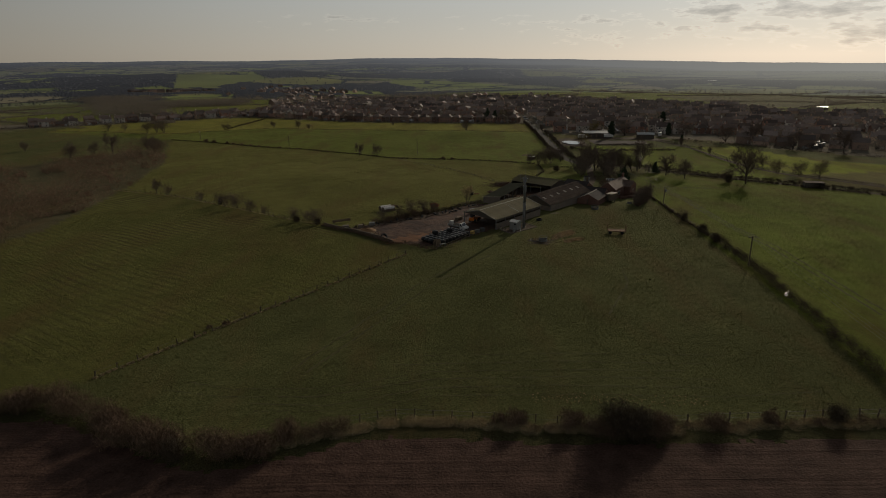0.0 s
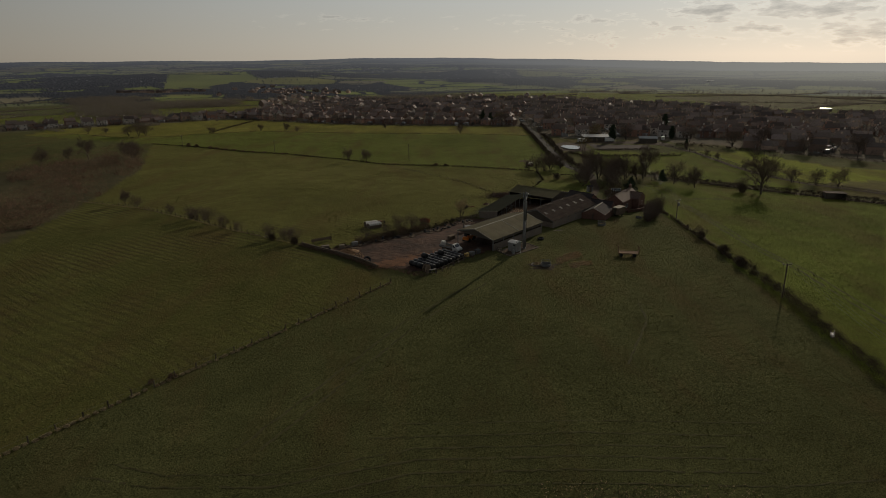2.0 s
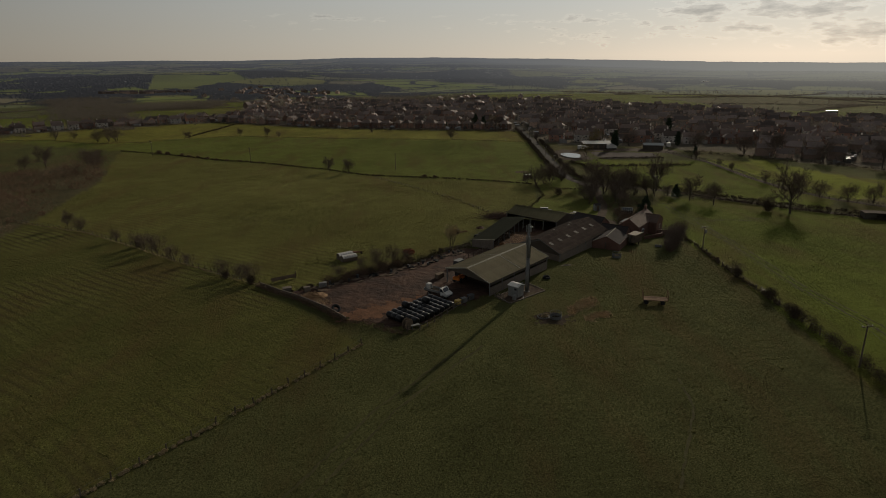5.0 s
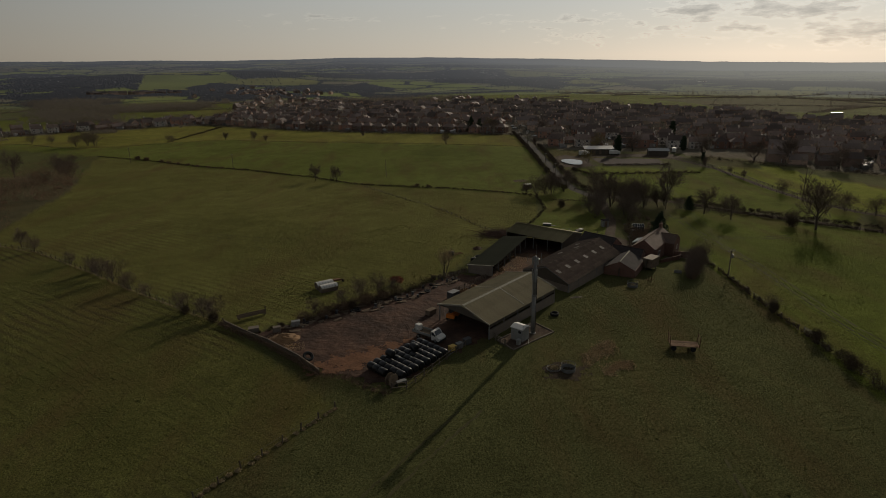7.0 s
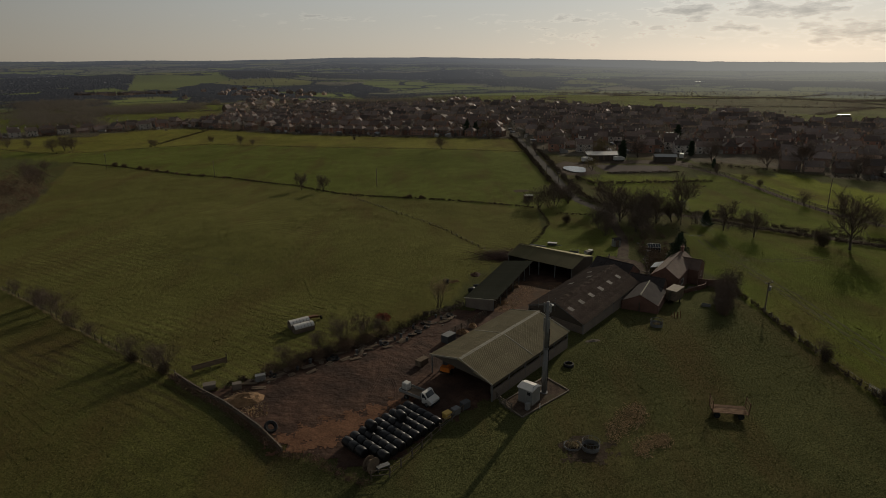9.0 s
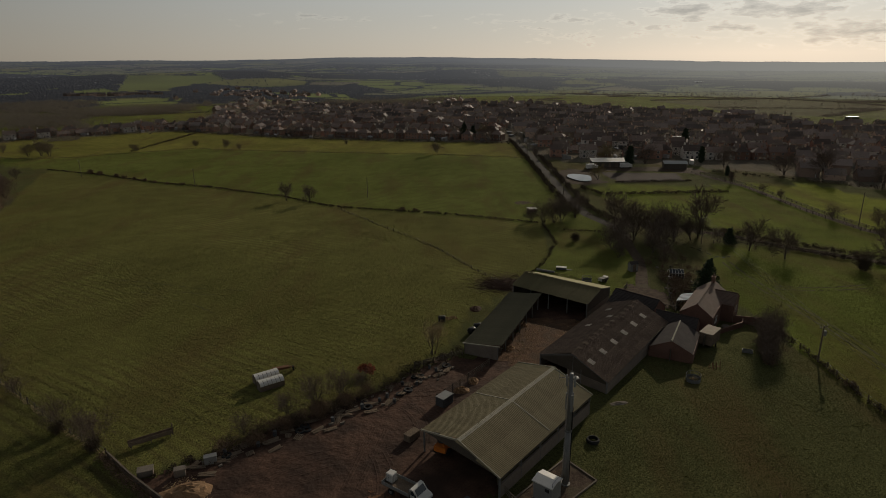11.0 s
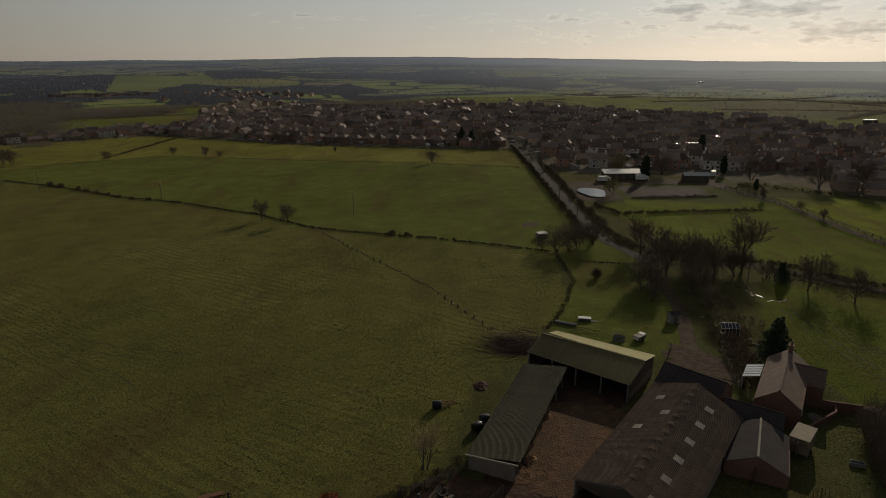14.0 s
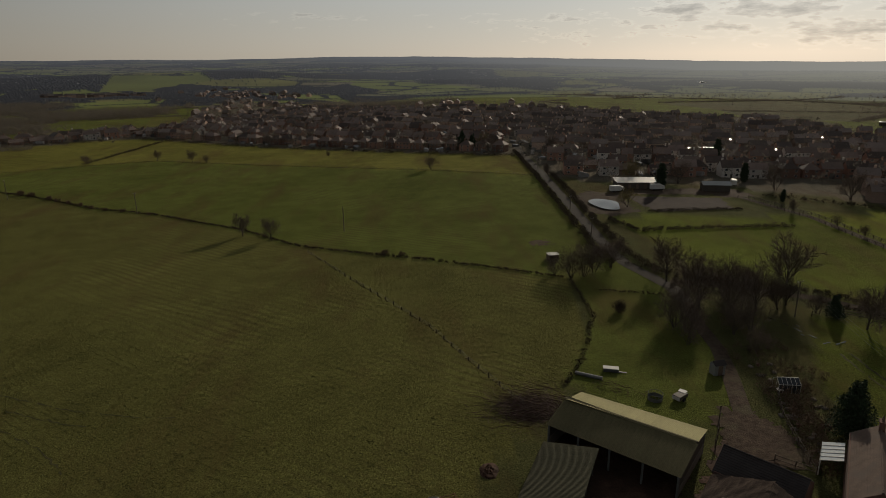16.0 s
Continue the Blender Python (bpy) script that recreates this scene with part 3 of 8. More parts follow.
UPPER = HEDGE_M + [(40, 140), (40.6, 178), (44, 262)] + FENCE_N[::-1]
TOP = FENCE_N + [(46, 327)] + TOWN_EDGE[::-1][:-1]
WOOD = [(-147, 2), (-143, 18), (-150, 69), (-155, 95), (-173, 174), (-185, 205), (-215, 235), (-232, 190), (-262, 160), (-420, 150), (-420, -60), (-300, -40)]
TOWN_L = TOWN_EDGE + [(52, 420), (106, 778), (38, 806), (-60, 749), (-131, 783), (-212, 986), (-327, 1089), (-261, 721), (-222, 545), (-262, 522), (-310, 490), (-380, 440), (-450, 400)]
TOWN_R = [(47, 260), (70, 242), (113, 232), (140, 215), (160, 185), (230, 120), (420, 150), (460, 330), (330, 398), (284, 409), (293, 475), (264, 526), (217, 558), (142, 633), (106, 778), (52, 420)]
# far woods and far bright fields
HILL = [(-622, 1277), (-780, 1691), (-698, 1714), (-617, 1698), (-564, 1767), (-502, 1622), (-517, 1518), (-555, 1430), (-550, 1314)]
WOODS_FAR = [[(-819, 1179), (-1242, 1855), (-1239, 2220), (-777, 1671), (-654, 1327), (-773, 1334), (-773, 1210)], [(-569, 1766), (-759, 2684), (-674, 2727), (-401, 1923), (-359, 1737), (-502, 1622)],
             [(-634, 896), (-758, 1147), (-730, 1209), (-591, 1040), (-492, 929), (-482, 795), (-531, 777)], [(-409, 565), (-484, 709), (-470, 746), (-375, 631), (-329, 536), (-346, 506)],
             [(-383, 687), (-406, 809), (-366, 825), (-327, 859), (-292, 763), (-319, 700)], [(19, 2212), (273, 2325), (239, 1771), (352, 1545), (268, 1276), (175, 1505), (8, 1558)],
             [(258, 352), (308, 349), (285, 318), (242, 314)], [(-60, 860), (40, 850), (40, 880), (-60, 890)]]
FRESH = [HILL, [(-161, 1535), (-148, 1752), (9, 1599), (126, 1439), (133, 1311), (-72, 1383)], [(-340, 1334), (-166, 1304), (-98, 966), (-215, 1161)], [(-58, 1019), (1, 1124), (230, 1098), (207, 903), (96, 731)],
         [(248, 1061), (294, 900), (304, 641), (287, 549), (222, 552), (154, 666)], [(330, 504), (400, 474), (355, 414), (321, 431), (319, 468)], [(292, 401), (331, 381), (315, 359), (290, 376)],
         [(-530, 787), (-548, 1009), (-446, 1148), (-384, 941), (-441, 819)], [(-346, 571), (-376, 666), (-292, 683), (-266, 607), (-297, 570), (-292, 520)], [(-402, 515), (-472, 625), (-461, 655), (-392, 536)]]
RIGHT = [(48.6, 45), (49, 75), (66, 104), (84, 97), (108, 74), (180, 20), (260, -60), (200, -96), (41, -95)]
PADDOCK = [(50, 184), (53, 170), (56, 135), (80, 112), (112, 80), (124, 96), (118, 115), (116, 139), (115, 182), (66, 190)]


def field_colours(px, py):
    col = np.tile(np.array(GRASS), (len(px), 1))
    ids = np.zeros(len(px), int)
    ahead = np.flatnonzero((np.hypot(px, py) > 520) & (py > 200))
    ids[ahead] = nearest(px[ahead], py[ahead])[0]
    kind = CELL_KIND[ids]
    far = np.array(FAR_FIELDS)[(kind * 997).astype(int) % len(FAR_FIELDS)]
    far = np.where((kind < 0.07)[:, None], np.array(WOODFLOOR), far)
    away = (np.hypot(px, py) > 520)
    col = np.where(away[:, None], far, col)
    for poly, c in ((TOWN_L, TOWNFLOOR), (TOWN_R, TOWNFLOOR), (SOUTH, PLOUGH), (WEST, DULL), (MIDDLE, GRAZED), (UPPER, LUSH), (TOP, OCHRE), (WOOD, WOODFLOOR), (RIGHT, (0.102, 0.121, 0.022)), (PADDOCK, (0.122, 0.142, 0.024)), (EAST, (0.165, 0.182, 0.026)), (POOR, (0.120, 0.108, 0.040)), (GREEN, (0.112, 0.128, 0.030))):
        col = np.where(inside(px, py, poly)[:, None], np.array(c), col)
    for k, poly in enumerate(FRESH):
        col = np.where(inside(px, py, poly)[:, None], np.array((0.122, 0.136, 0.034) if k else (0.105, 0.116, 0.030)), col)
    for poly in WOODS_FAR:
        col = np.where(inside(px, py, poly)[:, None], np.array(WOODFLOOR), col)
    return col


def build_ground():
    hub = (-20.0, -178.0)
    ang = np.radians(np.concatenate([np.arange(-48, 48, 0.2), np.arange(48, 312, 4.0)]))
    spokes = len(ang)
    r = 3.0 * 1.0195 ** np.arange(320)
    X, Y = hub[0] + (r[:, None] * np.sin(ang)).ravel(), hub[1] + (r[:, None] * np.cos(ang)).ravel()
    Z = lie(X, Y) - 4 * np.clip((np.hypot(X, Y) - 1040) / 90, 0, 1)
    verts = np.concatenate([[[*hub, float(lie(*hub))]], np.stack([X, Y, Z], 1)])
    n = len(r)
    i, j = np.meshgrid(np.arange(n - 1), np.arange(spokes), indexing="ij")
    k = (j + 1) % spokes
    quads = np.stack([1 + i * spokes + j, 1 + i * spokes + k, 1 + (i + 1) * spokes + k, 1 + (i + 1) * spokes + j], -1).reshape(-1, 4)[:, ::-1]
    tris = [(0, 1 + (q + 1) % spokes, 1 + q) for q in range(spokes)]
    me = bpy.data.meshes.new("ground")
    me.from_pydata(verts.tolist(), [], quads.tolist() + tris)
    colour = me.attributes.new("field", 'FLOAT_COLOR', 'POINT')
    c = np.ones((len(verts), 4), np.float32)
    c[:, :3] = field_colours(verts[:, 0], verts[:, 1])
    c[:, 3] = np.where(inside(verts[:, 0], verts[:, 1], WEST), 0.75, np.where(inside(verts[:, 0], verts[:, 1], MIDDLE), 0.4, np.where(inside(verts[:, 0], verts[:, 1], UPPER), 0.4, 0.0)))
    colour.data.foreach_set("color", c.ravel())
    me.materials.append(LAND)
    me.polygons.foreach_set("use_smooth", [True] * len(me.polygons))
    return tagged(new("ground", me), "rolling winter pasture, plough and far fields", "ground", kind="structure")


build_ground()


def drape(name, poly, mat, label, step=0.6, lift=0.05, ragged=0.5, category="ground", seed=1):
    """A patch of other ground with a ragged edge, lying on the land."""
    rng = np.random.default_rng(seed)
    xs, ys = [p[0] for p in poly], [p[1] for p in poly]
    nx, ny = int((max(xs) - min(xs)) / step) + 2, int((max(ys) - min(ys)) / step) + 2
    gx, gy = np.meshgrid(min(xs) + step * np.arange(nx + 1), min(ys) + step * np.arange(ny + 1), indexing="ij")
    cx, cy = gx[:-1, :-1] + step / 2, gy[:-1, :-1] + step / 2
    wob = ragged * (np.sin(cx * 1.7 + cy * 0.9) + np.sin(cy * 2.3 - cx * 0.6) + rng.normal(size=cx.shape) * 0.5)
    keep = inside(cx + wob, cy + np.roll(wob, 3, 0), poly)
    jx, jy = gx + rng.uniform(-0.3, 0.3, gx.shape) * step, gy + rng.uniform(-0.3, 0.3, gy.shape) * step
    z = lie(jx, jy) + lift
    s = Shape()
    idx = -np.ones(gx.shape, int)
    for i, j in np.argwhere(keep):
        f = []
        for a0, b0 in ((i, j), (i + 1, j), (i + 1, j + 1), (i, j + 1)):
            if idx[a0, b0] < 0:
                idx[a0, b0] = len(s.v)
                s.v.append((float(jx[a0, b0]), float(jy[a0, b0]), float(z[a0, b0])))
            f.append(int(idx[a0, b0]))
        s.f.append(tuple(f))
        s.m.append(0)
    return solid(name, s, mat, Matrix(), label, category, kind="structure", smooth=True)


def ribbon(name, line, width, mat, label, lift=0.06, category="road", crown=0.05):
    s = Shape()
    pts = along(line, 3.0)
    rows = []
    for x, y, h in pts:
        nx, ny = -math.sin(h), math.cos(h)
        row = []
        for u, up in ((-0.5, 0), (-0.25, crown * 0.7), (0, crown), (0.25, crown * 0.7), (0.5, 0)):
            row.append(at(x + nx * u * width, y + ny * u * width, lift + up))
        rows.append(row)
    for p, q in zip(rows, rows[1:]):
        for i in range(4):
            s.quad(p[i], q[i], q[i + 1], p[i + 1])
    return solid(name, s, mat, Matrix(), label, category, kind="structure")


YARD = [(-50, 5), (-43, 9), (-36, 14.5), (-22, 24), (-12.6, 34), (-4, 33), (4, 50), (12, 48), (16, 47), (27, 62), (33, 57), (26, 47), (12, 30), (3, 26), (-8, -1), (-15.5, -7.5), (-20, -13), (-24, -16),
        (-30, -13), (-36, -10), (-43, -2)]
drape("yard", YARD, MUD, "churned brown farmyard mud", step=0.45, lift=0.05, ragged=0.35)
drape("shed_floor", [(-8.4, 35.6), (2.4, 57.4), (3.6, 61), (9.6, 67.8), (22.2, 58.4), (15.8, 49.8), (12, 47), (4, 50), (-3.8, 33)], MUD, "dark trodden floor of the cattle sheds", step=0.7, lift=0.05, ragged=0.1, seed=12)
drape("cattle_yard", [(-4, 33), (4, 51), (13, 49), (17, 43), (10, 35), (2, 27)], STRAW, "trodden straw and mud of the inner yard", step=0.6, lift=0.09, ragged=0.4, seed=2)
drape("sand_scrape", [(-38, -9), (-33, -6), (-27, -3), (-20, 0), (-19, -1), (-24.5, -7), (-28, -10), (-32, -12)], material("orange_soil", (0.15, 0.078, 0.046), 0.95, spec=0.05, vary=0.45, scale=0.6, bump=0.08, bump_scale=2), "scraped orange soil beside the bales", step=0.3, lift=0.09, ragged=1.0, seed=3)
drape("forecourt", [(27, 66), (31, 70), (36, 66), (37, 58), (34, 54), (27, 58)], TRACK, "worn gravel at the head of the drive", step=0.5, lift=0.09, ragged=0.6, seed=4)
WORN_SOIL = material("bare_brown_soil", (0.085, 0.062, 0.038), 0.95, spec=0.05, vary=0.5, scale=1.0, bump=0.1, bump_scale=2)
STREWN = material("strewn_straw", (0.46, 0.34, 0.205), 0.95, spec=0.05, vary=0.3, random_tint=0.4, island=True)
rs_ = np.random.default_rng(44)
for poly, n in (([(9.9, -5.0), (12.1, -3.4), (13, -6.4), (10.6, -9.0), (8.4, -10.4), (6.2, -12.9), (5.7, -10.6), (8, -7.4)], 3800), ([(12.4, -11.4), (13.9, -10.9), (12.6, -14.0), (10.5, -13.4), (9.2, -16.1), (8.1, -14.4), (10, -12.4)], 2600), ([(-10, -90), (14, -91), (14, -88), (-10, -87)], 250), ([(-46.5, 3.5), (-44, 5.5), (-40.6, 1.2), (-39, -2.6), (-41, -3.0), (-44, 0.2)], 1500), ([(-3, 33), (3.4, 46), (8, 48), (3, 38), (0, 32)], 1500), ([(2, 30), (11, 46), (15, 44), (8, 34)], 500)):
    q = rs_.uniform(np.min(poly, axis=0), np.max(poly, axis=0), (n, 2))
    q = q[inside(q[:, 0] + rs_.normal(0, 0.5, n), q[:, 1] + rs_.normal(0, 0.5, n), poly)]
    t = Shape()
    t.clouds(np.column_stack([q, lie(q[:, 0], q[:, 1]) + 0.1]), np.full((len(q), 3), (0.14, 0.14, 0.05)), 5, rs_.uniform(0.1, 0.2, len(q)), rs_, flat=0.0, thin=0.3)
    solid("strewn_straw", t, STREWN, Matrix(), "old straw strewn over the ground", "straw", kind="stuff")
drape("poached_ground", [(-1.0, -15), (0.4, -11.6), (4.0, -11.6), (6.0, -14.4), (4.2, -17.0), (0.6, -16.6)], material("poached_mud", (0.055, 0.040, 0.027), 0.95, spec=0.05, vary=0.5, scale=1.5, bump=0.15, bump_scale=3), "poached mud round the ring feeder", step=0.3, lift=0.03, ragged=0.6, seed=7)
drape("arena", [(66.5, 217), (67.5, 193), (96, 195), (99, 212)], SAND, "riding arena of dark sand", step=1.5, lift=0.06, ragged=0.1, seed=8)
drape("stable_yard", [(62, 224), (64, 232), (112, 229), (116, 214), (101, 213), (99, 218), (66, 221)], TRACK, "gravel yard by the stables", step=1.5, lift=0.06, ragged=0.4, seed=9)
drape("pond_bank", [(46, 220), (45, 194), (52, 188), (62, 193), (64, 222), (55, 228)], TRACK, "bare bank round the pond", step=1.2, lift=0.05, ragged=0.6, seed=10)
rp = random.Random(71)
for x, y, turn, long in ((58.4, 100.2, -70, 0.9), (59.2, 97.6, -75, 1.3), (60.1, 94.4, -70, 1.0), (60.9, 91.4, 20, 1.1), (62.6, 90.9, 28, 0.6), (64.2, 91.6, 24, 0.8), (60.2, 99.4, -60, 0.5), (57.2, 103.2, -60, 0.6), (58.6, 95.2, -80, 0.5)):
    pool = Shape()
    c0, s0 = math.cos(radians(turn)), math.sin(radians(turn))
    ring = []
    for k in range(18):
        a0 = 2 * math.pi * k / 18
        u, v = long * math.cos(a0) * rp.uniform(0.75, 1.1), 0.17 * math.sin(a0) * rp.uniform(0.6, 1.3)
        ring.append((x + c0 * u - s0 * v, y + s0 * u + c0 * v, float(lie(x, y)) + 0.07))
    pool.add(ring, [tuple(range(18))])
    solid("puddle", pool, WATER, Matrix(), "puddle of shining water in a rut", "water", kind="structure")
FURROW = material("ploughed_soil", (0.056, 0.033, 0.025), 0.95, vary=0.55, scale=0.6, spec=0.05, bump=0.1, bump_scale=3)
fn, fl_ = FURROW.node_tree.nodes, FURROW.node_tree.links
where = fn.new("ShaderNodeTexCoord")
drag = fn.new("ShaderNodeMapping")
drag.inputs["Scale"].default_value = (0.035, 0.9, 1.0)
fl_.new(where.outputs["Object"], drag.inputs["Vector"])
bands = fn.new("ShaderNodeTexNoise")
bands.inputs["Scale"].default_value, bands.inputs["Detail"].default_value, bands.inputs["Distortion"].default_value = 1.0, 5.0, 0.6
fl_.new(drag.outputs[0], bands.inputs["Vector"])
ridge_up = fn.new("ShaderNodeBump")
ridge_up.inputs["Strength"].default_value, ridge_up.inputs["Distance"].default_value = 0.5, 0.35
fl_.new(bands.outputs["Fac"], ridge_up.inputs["Height"])
fl_.new(fn["Bump"].outputs[0], ridge_up.inputs["Normal"])
fl_.new(ridge_up.outputs[0], fn["Principled BSDF"].inputs["Normal"])
drape("ploughed_field", [(x, y - 3.4) for x, y in HEDGE_S] + [(110, -220), (-150, -220)], FURROW, "dark red-brown ploughed field", step=0.8, lift=0.07, ragged=0.15, seed=14)
ribbon("road", ROAD, 3.5, TARMAC, "narrow worn tarmac lane between hedges")
ribbon("drive", DRIVE, 2.7, TRACK, "stony farm drive", lift=0.05)
ribbon("lane", LANE, 3.2, TRACK, "muddy hedged lane", lift=0.05)
ribbon("track", RAIL, 3.0, TRACK, "railed track beside the paddocks", lift=0.05)
pond = Shape()
pond.add([(54 + 4.8 * math.cos(t) * (1 + 0.14 * math.sin(3 * t)), 204 + 8.8 * math.sin(t) * (1 + 0.1 * math.cos(2 * t + 1)), float(lie(54.0, 204.0)) + 0.45) for t in [k * math.pi / 16 for k in range(32)]], [tuple(range(32))])
solid("pond", pond, WATER, Matrix(), "small still pond reflecting the sky", "water", kind="structure")


# ---- hedges and fences ----
def hedge(name, line, height, width, mat, label, density=70, size=0.34, seed=1, gaps=0.0, thin=0.2, category="hedge"):
    rng = np.random.default_rng(seed)
    s = Shape()
    step = max(1.0, width * 0.8)
    for x, y, h in along(line, step):
        if rng.random() < gaps:
            continue
        k = 0.65 + 0.6 * rng.random()
        hh = height * k
        ox, oy = rng.normal(size=2) * width * 0.15
        gz = float(lie(x, y))
        s.cloud((x + ox, y + oy, gz + hh * 0.45), (width * 0.62, width * 0.62, hh * 0.55), int(density * step * k), size, rng, hollow=0.25, flat=0.8, thin=thin)
    return solid(name, s, mat, Matrix(), label, category)


POST = Shape().box(0, 0, -0.2, 0.14, 0.14, 1.35).mesh("post", TIMBER)


def fence(line, label, step=3.0, rails=0, wires=2, height=1.1, lean=0.06, name="fence", seed=1):
    rng = random.Random(seed)
    x0, y0 = line[0]
    f = thing(name, *at(x0, y0), 0, label, "fence")
    base = Vector(at(x0, y0))
    tops = []
    for x, y, h in along(line, step):
        p = new("post", POST)
        p.parent = f
        p.matrix_basis = Matrix.Translation(Vector(at(x, y)) - base) @ pose(0, 0, 0, rng.gauss(0, 3), rng.gauss(0, 3), math.degrees(h)) @ Matrix.Diagonal((1, 1, height / 1.1 * rng.uniform(0.88, 1.1), 1))
        tops.append(Vector(at(x, y)) - base)
    for k in range(rails or wires):
        s = Shape()
        z = Vector((0, 0, height * (0.35 + 0.58 * k / max(1, (rails or wires) - 1))))
        u, w = (0.022, 0.05) if rails else (0.008, 0.008)
        for p in tops:
            s.v += [tuple(p + z + Vector(q)) for q in ((u, u, w), (-u, -u, w), (-u, -u, -w), (u, u, -w))]
        for a in range(0, 4 * (len(tops) - 1), 4):
            for c in range(4):
                s.f.append((a + c, a + (c + 1) % 4, a + 4 + (c + 1) % 4, a + 4 + c))
                s.m.append(0)
        part("rail" if rails else "wire", s, TIMBER if rails else GALV, f)
    return f


fence(FENCE_W, "weathered post and wire fence across the pasture", 3.2, seed=1)
fence([(x, y + 1.4) for x, y in HEDGE_S[9:]], "post and wire fence along the plough", 2.6, seed=2)
fence(FENCE_L, "post and wire fence with thorn bushes", 3.0, seed=3)
fence(HEDGE_E[:6], "post and wire fence beside the electricity line", 2.8, seed=4)
fence([(-44.1, 163.8), (-29.4, 136), (-11, 103.3), (-4.7, 87.6), (2, 72)], "sagging post and wire fence across grazing", 3.6, height=0.8, seed=5)
fence(FENCE_N, "far post and wire field fence", 4.0, seed=6)
fence([(66, 104), (70.5, 106), (84, 96), (96, 84.5), (108, 73)], "post and rail fence along the lane", 3.0, rails=2, seed=7)
fence([(x + 2, y) for x, y in RAIL[1:]], "pale post and rail fence beside the track", 3.0, rails=3, seed=8)
fence([(x - 2, y) for x, y in RAIL[1:]], "pale post and rail fence beside the track", 3.0, rails=3, seed=9)
fence([(-23.5, -17.5), (-21.4, -17.3), (-18.8, -13.8), (-15.2, -8.6), (-12, -4.2)], "post and rail fence beside the wrapped bales", 2.4, rails=2, seed=10)
fence([(-13.9, 19.2), (-11.6, 22.2), (-5.3, 30.2)], "cattle rail fence of the yard", 2.2, rails=4, height=1.4, seed=11)
fence([(-17.2, 30.4), (-14.1, 32.0), (-11.1, 33.6), (-9.2, 35.2)], "close rail fence beside the low shed", 1.8, rails=4, height=1.2, seed=13)
fence([(3.8, 50), (1, 44), (-1.4, 38.7), (-3, 34)], "board fence along the low shed", 2.2, rails=3, height=1.3, seed=12)

hedge("fence_grass", FENCE_W, 0.35, 0.7, DRYGRASS, "pale rough grass along the wire fence", 300, 0.22, 50, gaps=0.1, category="grass")
hedge("fence_grass", [(-44.1, 163.8), (-29.4, 136), (-11, 103.3), (-4.7, 87.6), (2, 72)], 0.15, 0.3, THORN, "dark rough grass under the sagging fence", 40, 0.16, 55, gaps=0.3, category="grass")
hedge("fence_grass", FENCE_L, 0.4, 0.8, DRYGRASS, "pale rough grass along the field fence", 60, 0.22, 51, gaps=0.1, category="grass")
hedge("hedge", HEDGE_S[:8], 3.5, 3.8, SCRUB, "overgrown brown bramble and thorn hedge", 1100, 0.5, 21, thin=0.045)
hedge("hedge", HEDGE_S[7:10], 2.0, 2.6, SCRUB, "overgrown brown bramble hedge", 750, 0.45, 22, thin=0.05)
hedge("hedge", HEDGE_S[12:], 0.9, 1.6, SCRUB, "thin brown bramble hedge with dead grass", 240, 0.32, 23, gaps=0.3, thin=0.07)
hedge("hedge", HEDGE_E[4:], 2.0, 2.2, THORN, "dark thorn hedge beside the wire fence", 420, 0.4, 24, thin=0.06)
hedge("verge_tufts", [(x, y - 0.2) for x, y in HEDGE_S[8:17]], 0.4, 2.4, DRYGRASS, "pale rank grass along the plough", 520, 0.3, 52, category="grass", thin=0.12)
hedge("hedge", HEDGE_E[:5], 0.9, 1.0, THORN, "low rough growth under the fence", 170, 0.25, 25, gaps=0.1)
hedge("hedge", HEDGE_M, 0.8, 1.0, THORN, "low trimmed hedge between the fields", 90, 0.36, 26, gaps=0.10)
hedge("hedge", HEDGE_D, 1.6, 2.0, THORN, "trimmed hedge across the top field", 30, 0.6, 27)
hedge("hedge", FENCE_N, 0.5, 1.0, THORN, "rough grass and thorn under the far fence", 16, 0.4, 28, gaps=0.1)
hedge("hedge", [(x - 3.6, y) for x, y in ROAD[1:8]], 1.8, 2.2, THORN, "dark thorn hedge along the road", 110, 0.45, 29)
hedge("hedge", [(x + 3.8, y) for x, y in ROAD[3:9]], 2.0, 2.4, THORN, "dark thorn hedge along the road", 110, 0.45, 30)
hedge("hedge", [(x + 1.5, y + 2.6) for x, y in LANE[1:]], 1.5, 1.7, THORN, "trimmed thorn hedge along the lane", 130, 0.4, 31)
hedge("hedge", [(x - 1.5, y - 2.6) for x, y in LANE[2:]], 1.3, 1.5, THORN, "trimmed thorn hedge along the lane", 120, 0.4, 32, gaps=0.1)
hedge("hedge", [(23, 128), (22.3, 107), (17.8, 94.7), (14.3, 85.6), (9.6, 78)], 0.9, 1.2, THORN, "scrubby hedge running to the barns", 60, 0.3, 33, gaps=0.1)
hedge("hedge", [(49, 184), (53.8, 170), (102, 171.5)], 1.4, 1.6, THORN, "dark thorn hedge of the paddock", 120, 0.4, 34)
hedge("hedge", [(40, 140), (50, 131), (44, 121)], 0.8, 1.0, THORN, "clipped hedge at the bend", 50, 0.35, 35)
hedge("hedge", [(28, 121), (44, 117)], 0.7, 0.9, THORN, "clipped hedge on the green", 60, 0.3, 36)
hedge("hedge", [(x, y - 4) for x, y in TOWN_EDGE], 2.2, 3.0, THORN, "garden hedges along the edge of the town", 14, 0.9, 37)
hedge("hedge", [(66, 193), (98, 194)], 1.1, 1.2, THORN, "paddock hedge by the arena", 100, 0.4, 38)
hedge("hedge", [(118, 215), (150, 190), (230, 118)], 2.0, 3.0, THORN, "tall hedge at the edge of the houses", 25, 0.7, 39)


